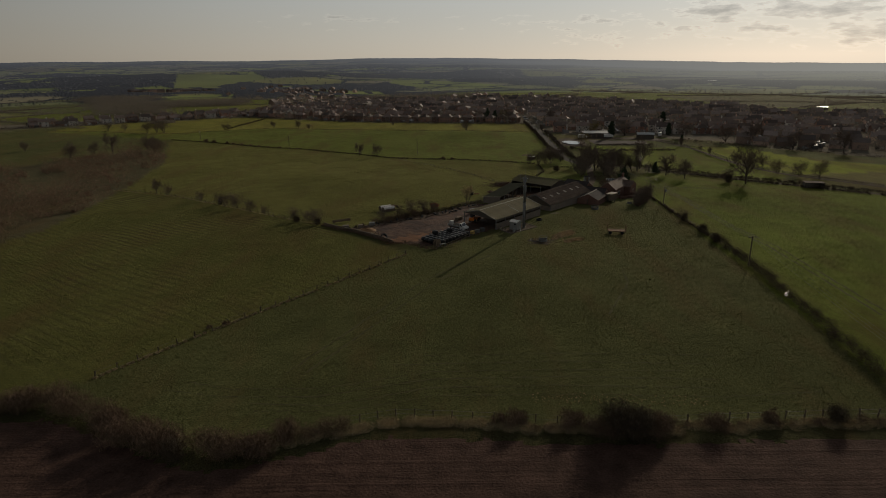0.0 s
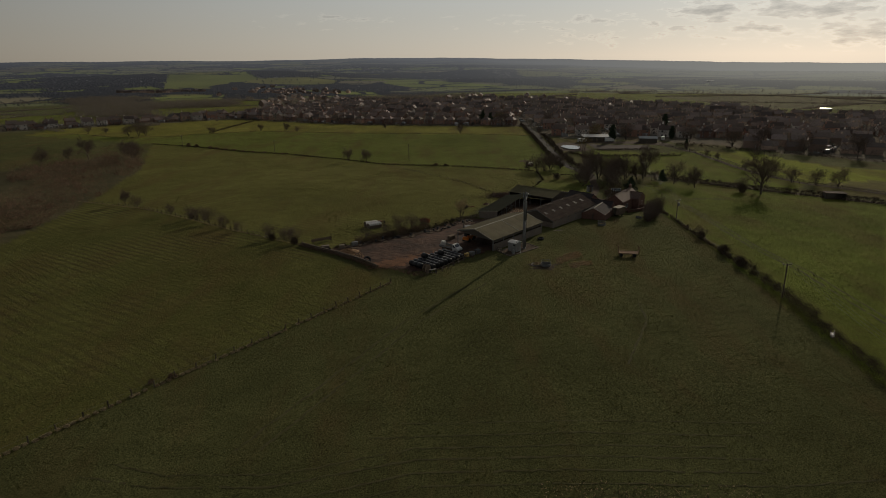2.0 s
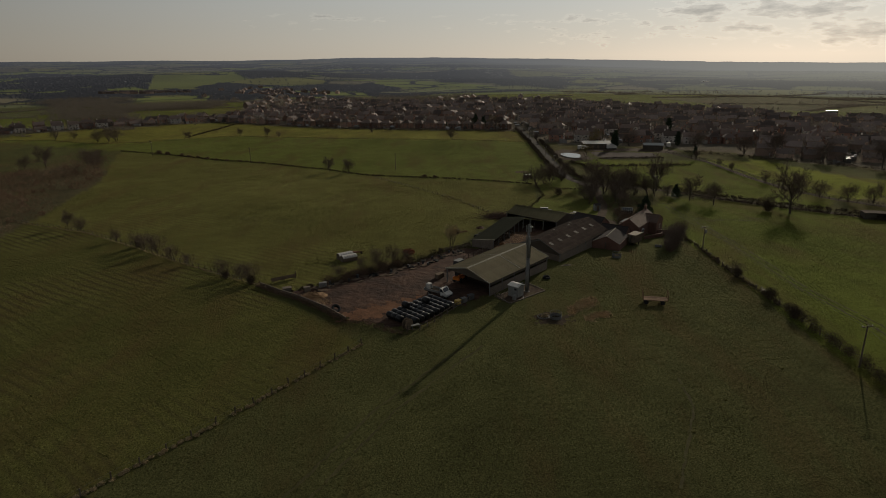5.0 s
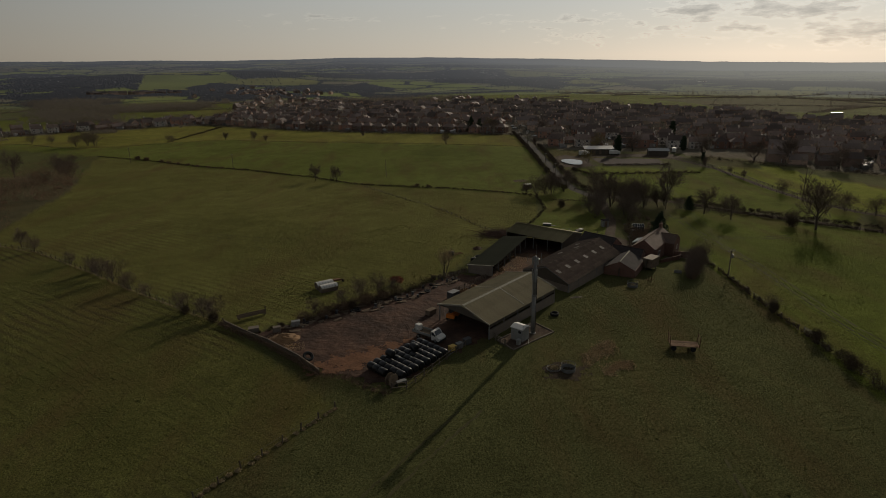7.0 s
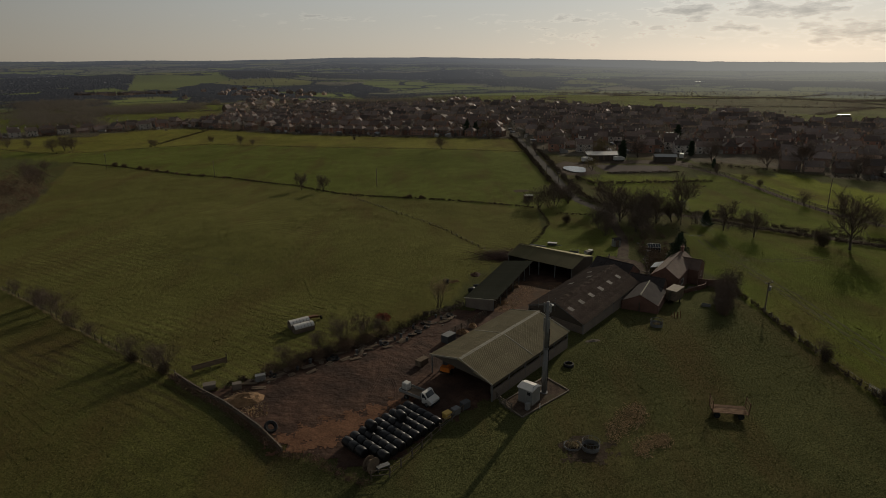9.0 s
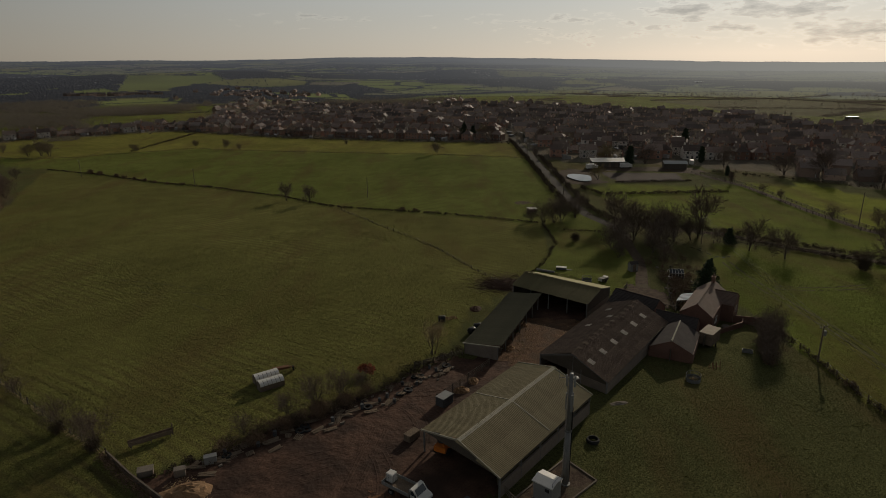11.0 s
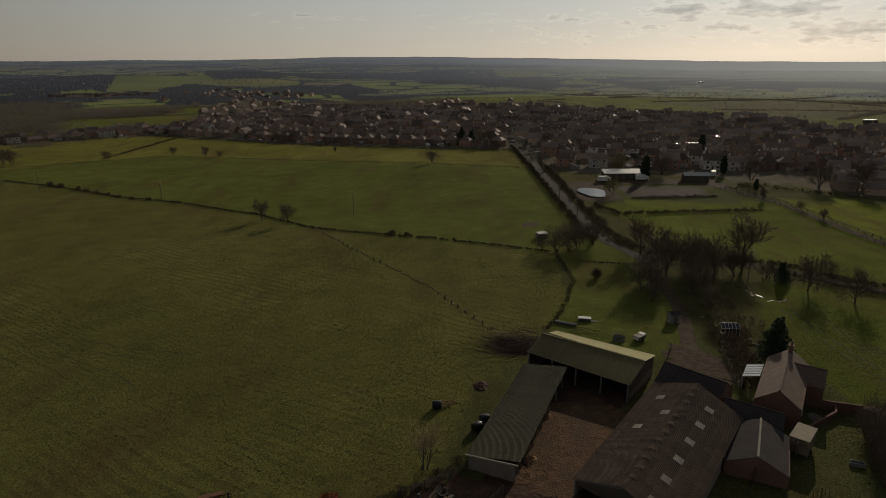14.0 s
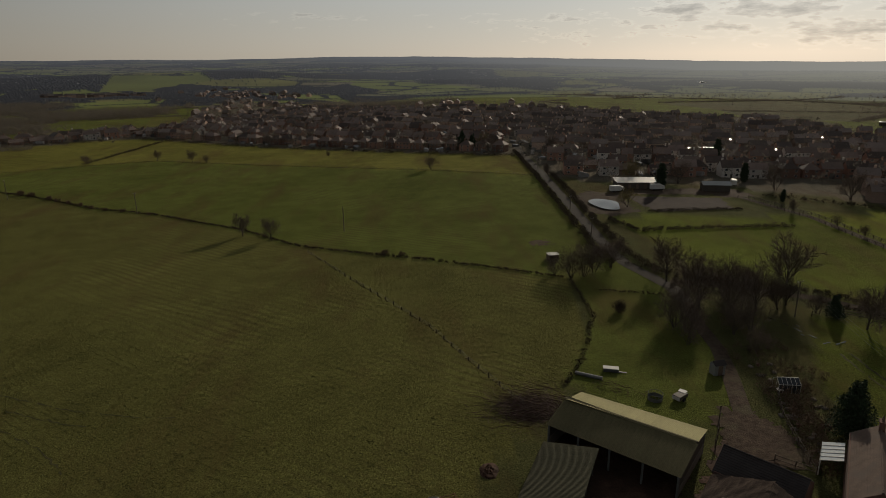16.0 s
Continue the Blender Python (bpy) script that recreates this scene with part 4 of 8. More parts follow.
# ---- trees ----
def bare_tree(seed, height, spread, label, multi=1, mat=None, fine=26, low=0.30, kids0=9):
    """A leafless tree: tapered trunk and limbs, and a crown of fine twigs."""
    rng = random.Random(seed)
    wood, crown = Shape(), Shape()

    def slip(p, d, length):
        w = Vector((rng.gauss(0, 1), rng.gauss(0, 1), rng.gauss(0, 1))).cross(d)
        w = w.normalized() * (0.005 + 0.010 * length) if w.length > 1e-4 else Vector((0.02, 0, 0))
        crown.add((p - w, p + w, p + d * length), ((0, 1, 2),))

    def grow(p, d, length, r, level):
        bend = Vector((rng.gauss(0, 0.14), rng.gauss(0, 0.14), 0.05))
        q = p + d * length * 0.5
        d2 = (d + bend).normalized()
        e = q + d2 * length * 0.5
        s = wood if level < 2 else crown
        sides = (7, 5, 3, 3)[min(level, 3)]
        if level < 3:
            s.tube(p, q, r, r * 0.8, sides, cap=False)
            s.tube(q, e, r * 0.8, r * 0.5, sides, cap=False)
        else:
            s.tube(p, e, r, r * 0.3, 3, cap=False)
            for _ in range(fine):
                t = rng.uniform(0.1, 1.0)
                dd = (d2 + Vector((rng.gauss(0, 0.55), rng.gauss(0, 0.55), rng.gauss(0.12, 0.45)))).normalized()
                slip(p.lerp(e, t), dd, length * rng.uniform(0.4, 0.9))
            return
        kids = (kids0, 6, 5)[level]
        for i in range(kids):
            t = (0.25 + 0.75 * (i + rng.random()) / kids) if level else (low + (1 - low) * (i + 0.5) / kids)
            yaw = 2.4 * i + rng.uniform(-0.6, 0.6)
            out = rng.uniform(0.7, 1.2) * spread * (1.5 - 0.8 * t if level == 0 else 1)
            side = d2.cross(Vector((math.cos(yaw), math.sin(yaw), 0.15)))
            side = side.normalized() if side.length > 1e-3 else Vector((1, 0, 0))
            dd = (d2 + side * out + Vector((0, 0, 0.12))).normalized()
            base = p.lerp(q, t * 2) if t < 0.5 else q.lerp(e, t * 2 - 1)
            grow(base, dd, length * (rng.uniform(0.75, 0.95) if level == 0 else rng.uniform(0.5, 0.7)), r * (0.42 if level == 0 else 0.46), level + 1)

    for k in range(multi):
        lean = Vector((rng.gauss(0, 0.05 + 0.2 * (multi > 1)), rng.gauss(0, 0.05 + 0.2 * (multi > 1)), 1)).normalized()
        grow(Vector((rng.gauss(0, 0.3 * (multi > 1)), rng.gauss(0, 0.3 * (multi > 1)), -0.2)), lean, height * 0.5, height * 0.026 / math.sqrt(multi), 0)
    t = thing("tree", 0, 0, 0, 0, label, "tree", "bare trees round the farm")
    part("trunk", wood, BARK, t)
    part("crown", crown, mat or TWIG, t)
    return t


def put(proto, used, x, y, size=1.0, turn=0.0, label="", sink=0.0):
    """The first call moves the thing itself, later calls copy it."""
    m = pose(*at(x, y, -sink), 0, 0, turn)
    if proto.name in used:
        ob = copy_thing(proto, m)
        ob.scale = (size, size, size)
    else:
        used.add(proto.name)
        ob = proto
        ob.matrix_basis = m
        ob.scale = (size, size, size)
    return tagged(ob, label)


USED = set()
OAK = bare_tree(3, 10.0, 1.0, "spreading leafless oak with a rounded crown")
ASH = bare_tree(8, 10.0, 0.75, "tall leafless ash tree with upswept limbs")
THICK = bare_tree(12, 8.0, 0.8, "many-stemmed leafless tree in the hedgerow", multi=4, low=0.08, fine=8, kids0=5)
WISP = bare_tree(23, 8.0, 0.8, "wispy leafless thorn tree in the hedge", multi=5, low=0.05, fine=8, kids0=4)
SLIM = bare_tree(17, 8.0, 0.5, "slim leafless roadside tree", low=0.15, multi=2, fine=14, kids0=7)
for proto, x, y, size, turn in ((OAK, 95.8, 74.5, 1.35, 20), (OAK, 77.4, 88.6, 0.72, 100), (OAK, 45, 126, 0.95, 50), (ASH, 66.9, 114.8, 1.2, 0), (THICK, 54.7, 115.6, 1.15, 10), (ASH, 45.4, 109.5, 1.05, 80),
                            (THICK, 39.5, 104, 1.0, 40), (ASH, 56, 107, 0.95, 130), (THICK, 49, 104, 1.0, 100), (SLIM, 61, 108, 0.8, 20), (THICK, 68, 106, 0.55, 70), (SLIM, 64, 110, 0.8, 66), (OAK, 72.5, 97, 0.8, 200),
                            (WISP, 23.5, 131, 0.8, 10), (WISP, 20, 132.5, 0.6, 70), (THICK, 30, 134, 1.0, 20), (THICK, 35, 137, 1.0, 90), (WISP, 27, 131, 0.95, 140), (THICK, 46, 96, 0.75, 300), (WISP, 50, 98, 0.8, 15), (WISP, 58, 111, 0.9, 75), (WISP, 35.5, 92, 0.6, 200), (WISP, 46, 88, 0.6, 120), (WISP, 36, 100, 0.8, 20), (THICK, 37.5, 97, 0.8, 160), (THICK, 52, 110, 1.2, 33), (THICK, 47, 113, 1.15, 210),
                            (OAK, -68.8, 188, 0.66, 30), (OAK, -58.2, 181, 0.66, 95), (OAK, -164, 367, 0.5, 15), (OAK, -140, 355, 0.62, 77), (WISP, -131, 352, 0.5, 40), (THICK, -5, 294, 0.85, 5), (THICK, -197, 352, 0.65, 61),
                            (ASH, -229, 182, 0.95, 12), (OAK, -221, 213, 1.1, 55), (THICK, -233, 214, 0.9, 140), (THICK, -285, 230, 0.8, 14), (THICK, -196, 213, 1.1, 100), (THICK, -203, 221, 1.2, 32), (THICK, -190, 206, 1.1, 78),
                            (ASH, -134.7, 77, 0.5, 40), (WISP, -128, 71.5, 0.55, 10), (WISP, -100, 49, 0.5, 31), (WISP, -92, 42, 0.62, 87), (WISP, -85, 34.5, 0.5, 130), (WISP, -67, 19, 0.5, 60), (WISP, -59.5, 14, 0.55, 100),
                            (WISP, -97, 45.5, 0.55, 210), (WISP, 47.5, 10, 0.35, 0), (WISP, 41, 31, 0.5, 15), (WISP, 42.2, 33.2, 0.6, 70), (WISP, 43.4, 35.4, 0.62, 140), (WISP, 44.6, 37.4, 0.66, 200), (WISP, 45.6, 39.4, 0.66, 250), (WISP, 46.4, 41, 0.55, 300), (WISP, 39.6, 28.4, 0.42, 33), (WISP, -62.5, 16.5, 0.42, 140), (WISP, -79, 29.5, 0.36, 77), (WISP, -110, 57, 0.42, 5), (THICK, 91, 80, 0.65, 44), (THICK, 120, 98, 0.8, 13), (THICK, 126, 92, 0.8, 53), (THICK, 132, 88, 0.9, 93), (WISP, 116, 128, 0.6, 5), (WISP, 125, 120, 0.65, 25),
                            (THICK, -215, 255, 0.7, 70), (THICK, -243, 336, 1.2, 50), (THICK, -250, 340, 1.3, 20), (THICK, -256, 336, 1.1, 95), (WISP, -298, 357, 0.9, 10), (WISP, -284, 357, 0.7, 10), (WISP, -204, 363, 0.5, 40),  (WISP, -28, 23, 0.5, 10), (WISP, -31.5, 21, 0.55, 60), (WISP, -35, 18.5, 0.42, 99),
                            (WISP, -40, 14, 0.36, 12), (WISP, -25, 25, 0.36, 110), (SLIM, -62, 356, 0.4, 0), (SLIM, 46, 262, 0.7, 20), (WISP, 84, 106, 0.5, 8), (SLIM, 113, 188, 0.55, 3), (WISP, 117, 172, 0.4, 9), (SLIM, 117, 160, 0.4, 59),
                            (THICK, 10, 372, 1.2, 10), (THICK, 30, 352, 1.3, 70), (ASH, 62, 330, 1.0, 20), (THICK, -110, 420, 1.0, 40), (THICK, 128, 226, 1.3, 15), (THICK, 146, 208, 1.3, 75), (ASH, 160, 200, 1.2, 40), (THICK, 172, 182, 1.3, 100), (OAK, 190, 165, 1.1, 10), (THICK, 95, 240, 1.2, 64)):
    put(proto, USED, x, y, size, turn)


def shrub(seed, radius, height, n, mat, label, category="bush", size=0.55, thin=0.045, name="bush"):
    rng = np.random.default_rng(seed)
    s = Shape()
    for k in range(5):
        ox, oy = rng.normal(size=2) * radius * 0.35
        s.cloud((ox, oy, height * (0.42 + 0.1 * rng.random())), (radius * 0.72, radius * 0.72, height * 0.55), n // 5, size, rng, hollow=0.2, flat=1.0, thin=thin)
    for k in range(14):
        t = 2 * math.pi * k / 14
        s.tube((0.15 * math.cos(t), 0.15 * math.sin(t), -0.1), (radius * 0.6 * math.cos(t), radius * 0.6 * math.sin(t), height * 0.8), 0.03, 0.01, 3, cap=False)
    return solid(name, s, mat, Matrix(), label, category, "bushes in the hedges")


hedge("hedge", [(-42, 10.2), (-37, 14), (-30.5, 18), (-24, 23)], 2.5, 2.4, SCRUB, "straggling brown scrub along the yard edge", 420, 0.45, 53, thin=0.05)
BUSHES = [shrub(41, 1.8, 2.6, 3200, SCRUB, "leafless brown bramble bush"), shrub(42, 2.2, 3.4, 4200, THORN, "dense dark leafless thorn bush"), shrub(43, 1.2, 1.7, 1900, SCRUB, "small leafless brown bush")]
rng = random.Random(4)
for kind, x, y, size in ((0, -118, -76, 1.3), (0, -105, -82, 1.4), (0, -96, -85, 1.3), (1, -88, -86.5, 1.1), (0, -80, -88, 1.3), (0, -66, -94, 1.1), (0, -62, -97, 1.4), (0, -57, -99, 1.4), (1, -54, -101, 0.9), (0, -45, -100, 1.2), (0, -42, -97.5, 1.1), (1, -1, -97.2, 1.4), (1, 0.8, -97.6, 1.3), (0, 3.8, -96.6, 1.2), (0, -2.8, -96.8, 1.0),
                         (1, 2.5, -97, 1.1), (0, 5.5, -96.5, 1.0), (2, -6, -95, 1.3), (2, -13, -94.5, 1.2), (0, 12, -96, 0.9), (2, 20, -95, 1.0), (1, 28.5, -95, 0.8), (2, -15, -94, 0.8), (1, 44.8, 36, 0.0),
                         (1, 47.3, -4.5, 0.75), (1, 46.8, -14, 0.7), (1, 47, 9, 0.62), (2, 48, 21, 0.6), (1, 91, 78, 1.0), (0, -64, -62.5, 0.3), (2, -61.5, -61, 0.5), (1, -66, 17, 0.6), (1, -59, 12.5, 0.65), (1, -100, 49.5, 0.6), (0, -34, 14.8, 0.8), (0, -30.5, 17.5, 0.9), (0, -38, 11.5, 0.7), (1, -33, 15.5, 0.6), (0, -27, 20, 0.75),
                         (0, 42, 33, 0.9), (0, 43.6, 36, 1.0), (0, 45.2, 38.6, 1.0), (0, 41, 30.8, 0.8), (0, 39.8, 28.6, 0.6), (1, 28, 108, 0.8), (0, -112, 222, 0.5), (2, -124, 228, 0.8), (2, -132, 231, 0.8), (0, -139, 235, 0.6), (2, -146, 240, 0.9), (0, -153, 245, 0.6), (2, -160, 250, 0.9), (0, -166, 255, 0.7), (2, -17, 155, 0.7), (0, -22, 157, 0.6), (0, -177, 262, 0.9), (0, -184, 266, 1.0)):
    if size:
        put(BUSHES[kind], USED, x, y, size, rng.uniform(0, 360))

# rough woodland and scrub on the slope
wood = Shape()
rg = np.random.default_rng(77)
pts = rg.uniform((-420, -60), (-140, 240), (4200, 2))
clump = np.sin(pts[:, 0] / 23) * np.cos(pts[:, 1] / 19) + 0.7 * np.sin(pts[:, 0] / 9 + pts[:, 1] / 13)
pts, clump = (q[inside(pts[:, 0], pts[:, 1], WOOD) & (clump > -0.55)] for q in (pts, clump))
tall = np.where(rg.random(len(pts)) < 0.30 + 0.2 * clump, rg.uniform(4.0, 7.5, len(pts)), rg.uniform(1.2, 3.2, len(pts)))
tall = np.where((pts[:, 0] > -214) & (rg.random(len(pts)) < 0.55), rg.uniform(5.0, 9.5, len(pts)), tall)
wide = tall * rg.uniform(0.55, 0.9, len(pts))
wood.clouds(np.column_stack([pts, lie(pts[:, 0], pts[:, 1]) + tall * 0.5]), np.column_stack([wide, wide, tall * 0.5]), 140, np.full(len(pts), 0.62), rg, hollow=0.75, thin=0.16)
solid("scrub_wood", wood, translucent(material("grey_brown_scrub", (0.175, 0.120, 0.082), 0.9, vary=0.3, random_tint=0.45, island=True, spec=0.05), 0.25), Matrix(), "leafless brown scrub woodland on the slope", "wood", kind="stuff")


def conifer(seed, height, radius, label, n=9000, name="conifer_tree", columnar=False):
    rng = np.random.default_rng(seed)
    trunk = Shape().tube((0, 0, -0.2), (0, 0, height * 0.95), height * 0.02, 0.03, 7)
    crown = Shape()
    for k in range(18):
        t = k / 17
        r = radius * ((1 - t) ** 0.8 + 0.05) if not columnar else radius * (0.55 + 0.45 * math.sin(math.pi * min(1, t * 0.9 + 0.15)))
        ox, oy = rng.normal(size=2) * 0.12 * radius
        crown.cloud((ox, oy, height * (0.10 + 0.86 * t)), (r, r, height * 0.075), int(n / 18 * (0.4 + r / radius)), 0.42, rng, hollow=0.25, flat=-0.3, thin=0.3)
    c = thing(name, 0, 0, 0, 0, label, "tree")
    part("trunk", trunk, BARK, c)
    part("crown", crown, EVERGREEN, c)
    return c


SPRUCE = conifer(51, 8.5, 3.5, "dark evergreen conifer behind the farmhouse")
CYPRESS = conifer(52, 9.0, 2.0, "dark columnar evergreen cypress tree", columnar=True)
put(SPRUCE, USED, 44.5, 61.5, 1.0)
put(SPRUCE, USED, 70, 103, 0.6, 40, "small dark conifer beside the lane")
put(SPRUCE, USED, 16, 365, 1.3, 10, "tall dark conifer at the edge of the town")
put(SPRUCE, USED, 22, 362, 1.1, 70, "tall dark conifer at the edge of the town")
put(CYPRESS, USED, 84, 230, 1.1)
put(CYPRESS, USED, 124, 242, 0.9, 30)
put(CYPRESS, USED, 140, 300, 1.2, 30)
put(CYPRESS, USED, 119, 205, 0.5, 30)

# golden willows by the pond and the stables
WILLOWS = bare_tree(31, 7.0, 0.9, "golden weeping willow, not yet in leaf", multi=2, mat=WILLOW, fine=14, kids0=6)
put(WILLOWS, USED, 61, 200, 0.9)
put(WILLOWS, USED, 78, 246, 1.2, 60)
put(WILLOWS, USED, 30, 366, 1.2, 20)

# ---- far country: hedgerows, copses ----
far = Shape()
rg = np.random.default_rng(9)
u = rg.uniform(-0.85, 0.85, 260000)
d = np.sqrt(500 ** 2 + (1150 ** 2 - 500 ** 2) * rg.random(260000))
fx, fy = d * np.sin(u), d * np.cos(u)
ids, gap = nearest(fx, fy)
town = inside(fx, fy, TOWN_L) | inside(fx, fy, TOWN_R)
open_field = np.zeros(len(fx), bool)
for poly in FRESH:
    open_field |= inside(fx, fy, poly)
copse_at = CELL_KIND[ids] < 0.07
wave = 10 * np.sin(fx / 37 + fy / 90) + 7 * np.sin(fx / 19 - fy / 55) + rg.normal(0, 4, len(fx))
for poly in WOODS_FAR:
    copse_at |= inside(fx + wave, fy + 1.6 * wave, poly)
copse_at &= ~town & (rg.random(len(fx)) < 0.6)
hedge_at = (gap < 3.0 + d * 0.0030) & ~town & ~open_field & ~copse_at
single = (rg.random(len(fx)) < 0.006) & ~town & ~open_field & ~copse_at
for pick, count, wide in ((hedge_at & ~single, 9, True), (copse_at & (rg.random(len(fx)) < 0.4), 22, False), (single & (rg.random(len(fx)) < 0.3), 40, False)):
    k = np.flatnonzero(pick)
    h = rg.uniform(1.2, 2.4, len(k)) if wide else rg.uniform(3, 11, len(k))
    if wide:
        h = np.where(rg.random(len(k)) < 0.10, h * 2.6, h)
    w = rg.uniform(2.5, 5, len(k)) if wide else h * 0.55
    far.clouds(np.column_stack([fx[k], fy[k], lie(fx[k], fy[k]) + h * 0.45]), np.column_stack([w, w * 0.7, h * 0.5]), count, 0.6 + d[k] * 0.0006, rg, hollow=0.2, flat=0.3, thin=0.3)
solid("far_hedgerows", far, WOODS, Matrix(), "far hedgerows, copses and single trees", "trees", kind="stuff")

# the far country, all round the horizon: fields, hedge lines, woods and hill towns, with haze painted on as a glow
HAZE = bpy.data.materials.new("hazy_far_country")
HAZE.use_nodes = True
hn, hl = HAZE.node_tree.nodes, HAZE.node_tree.links
h_tint = hn.new("ShaderNodeAttribute")
h_tint.attribute_name = "field"
hb = hn["Principled BSDF"]
hb.inputs["Roughness"].default_value = 1.0
hb.inputs["Specular IOR Level"].default_value = 0.0
hl.new(h_tint.outputs["Color"], hb.inputs["Base Color"])
hc = hn.new("ShaderNodeTexCoord")
hs = hn.new("ShaderNodeSeparateXYZ")
hl.new(hc.outputs["Object"], hs.inputs[0])
h_side = hn.new("ShaderNodeMath")
h_side.operation = 'ARCTAN2'
hl.new(hs.outputs["X"], h_side.inputs[0])
hl.new(hs.outputs["Y"], h_side.inputs[1])
h_haze = hn.new("ShaderNodeValToRGB")
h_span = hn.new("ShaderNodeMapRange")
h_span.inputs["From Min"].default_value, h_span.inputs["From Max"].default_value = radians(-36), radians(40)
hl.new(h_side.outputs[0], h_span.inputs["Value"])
hl.new(h_span.outputs[0], h_haze.inputs["Fac"])
# the painted haze glows brighter towards the sun
h_haze.color_ramp.elements[0].position, h_haze.color_ramp.elements[0].color = 0.0, (0.098, 0.104, 0.120, 1)
h_haze.color_ramp.elements[1].position, h_haze.color_ramp.elements[1].color = 1.0, (0.42, 0.41, 0.365, 1)
h_mid = h_haze.color_ramp.elements.new(0.5)
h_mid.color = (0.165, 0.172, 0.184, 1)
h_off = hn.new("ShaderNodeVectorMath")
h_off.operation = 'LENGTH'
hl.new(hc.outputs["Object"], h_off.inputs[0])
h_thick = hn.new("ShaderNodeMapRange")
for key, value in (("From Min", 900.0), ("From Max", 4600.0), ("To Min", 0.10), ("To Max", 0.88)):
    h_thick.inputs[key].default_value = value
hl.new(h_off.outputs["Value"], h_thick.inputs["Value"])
# emission mixed in with distance stands in for haze
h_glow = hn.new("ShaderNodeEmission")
hl.new(h_haze.outputs["Color"], h_glow.inputs["Color"])
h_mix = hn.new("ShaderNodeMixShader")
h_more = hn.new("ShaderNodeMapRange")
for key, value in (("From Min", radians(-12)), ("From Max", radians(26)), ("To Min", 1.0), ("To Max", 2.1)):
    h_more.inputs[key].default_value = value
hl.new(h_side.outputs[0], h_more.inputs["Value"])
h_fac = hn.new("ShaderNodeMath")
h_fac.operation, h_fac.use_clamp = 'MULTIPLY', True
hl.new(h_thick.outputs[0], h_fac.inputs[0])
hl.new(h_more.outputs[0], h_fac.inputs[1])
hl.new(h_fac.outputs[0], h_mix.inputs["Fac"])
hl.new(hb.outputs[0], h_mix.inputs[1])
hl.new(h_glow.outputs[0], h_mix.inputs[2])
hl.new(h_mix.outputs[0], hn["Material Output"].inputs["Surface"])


def patches(px, py, size, seed):
    """Smooth random patches, 0 to 1, of about the given size."""
    g = np.random.default_rng(seed).random((256, 256))
    u, v = np.asarray(px) / size, np.asarray(py) / size
    i, j = np.floor(u).astype(int), np.floor(v).astype(int)
    fu, fv = u - i, v - j
    fu, fv = fu * fu * (3 - 2 * fu), fv * fv * (3 - 2 * fv)
    p = lambda a0, b0: g[(i + a0) % 256, (j + b0) % 256]
    return (p(0, 0) * (1 - fu) + p(1, 0) * fu) * (1 - fv) + (p(0, 1) * (1 - fu) + p(1, 1) * fu) * fv


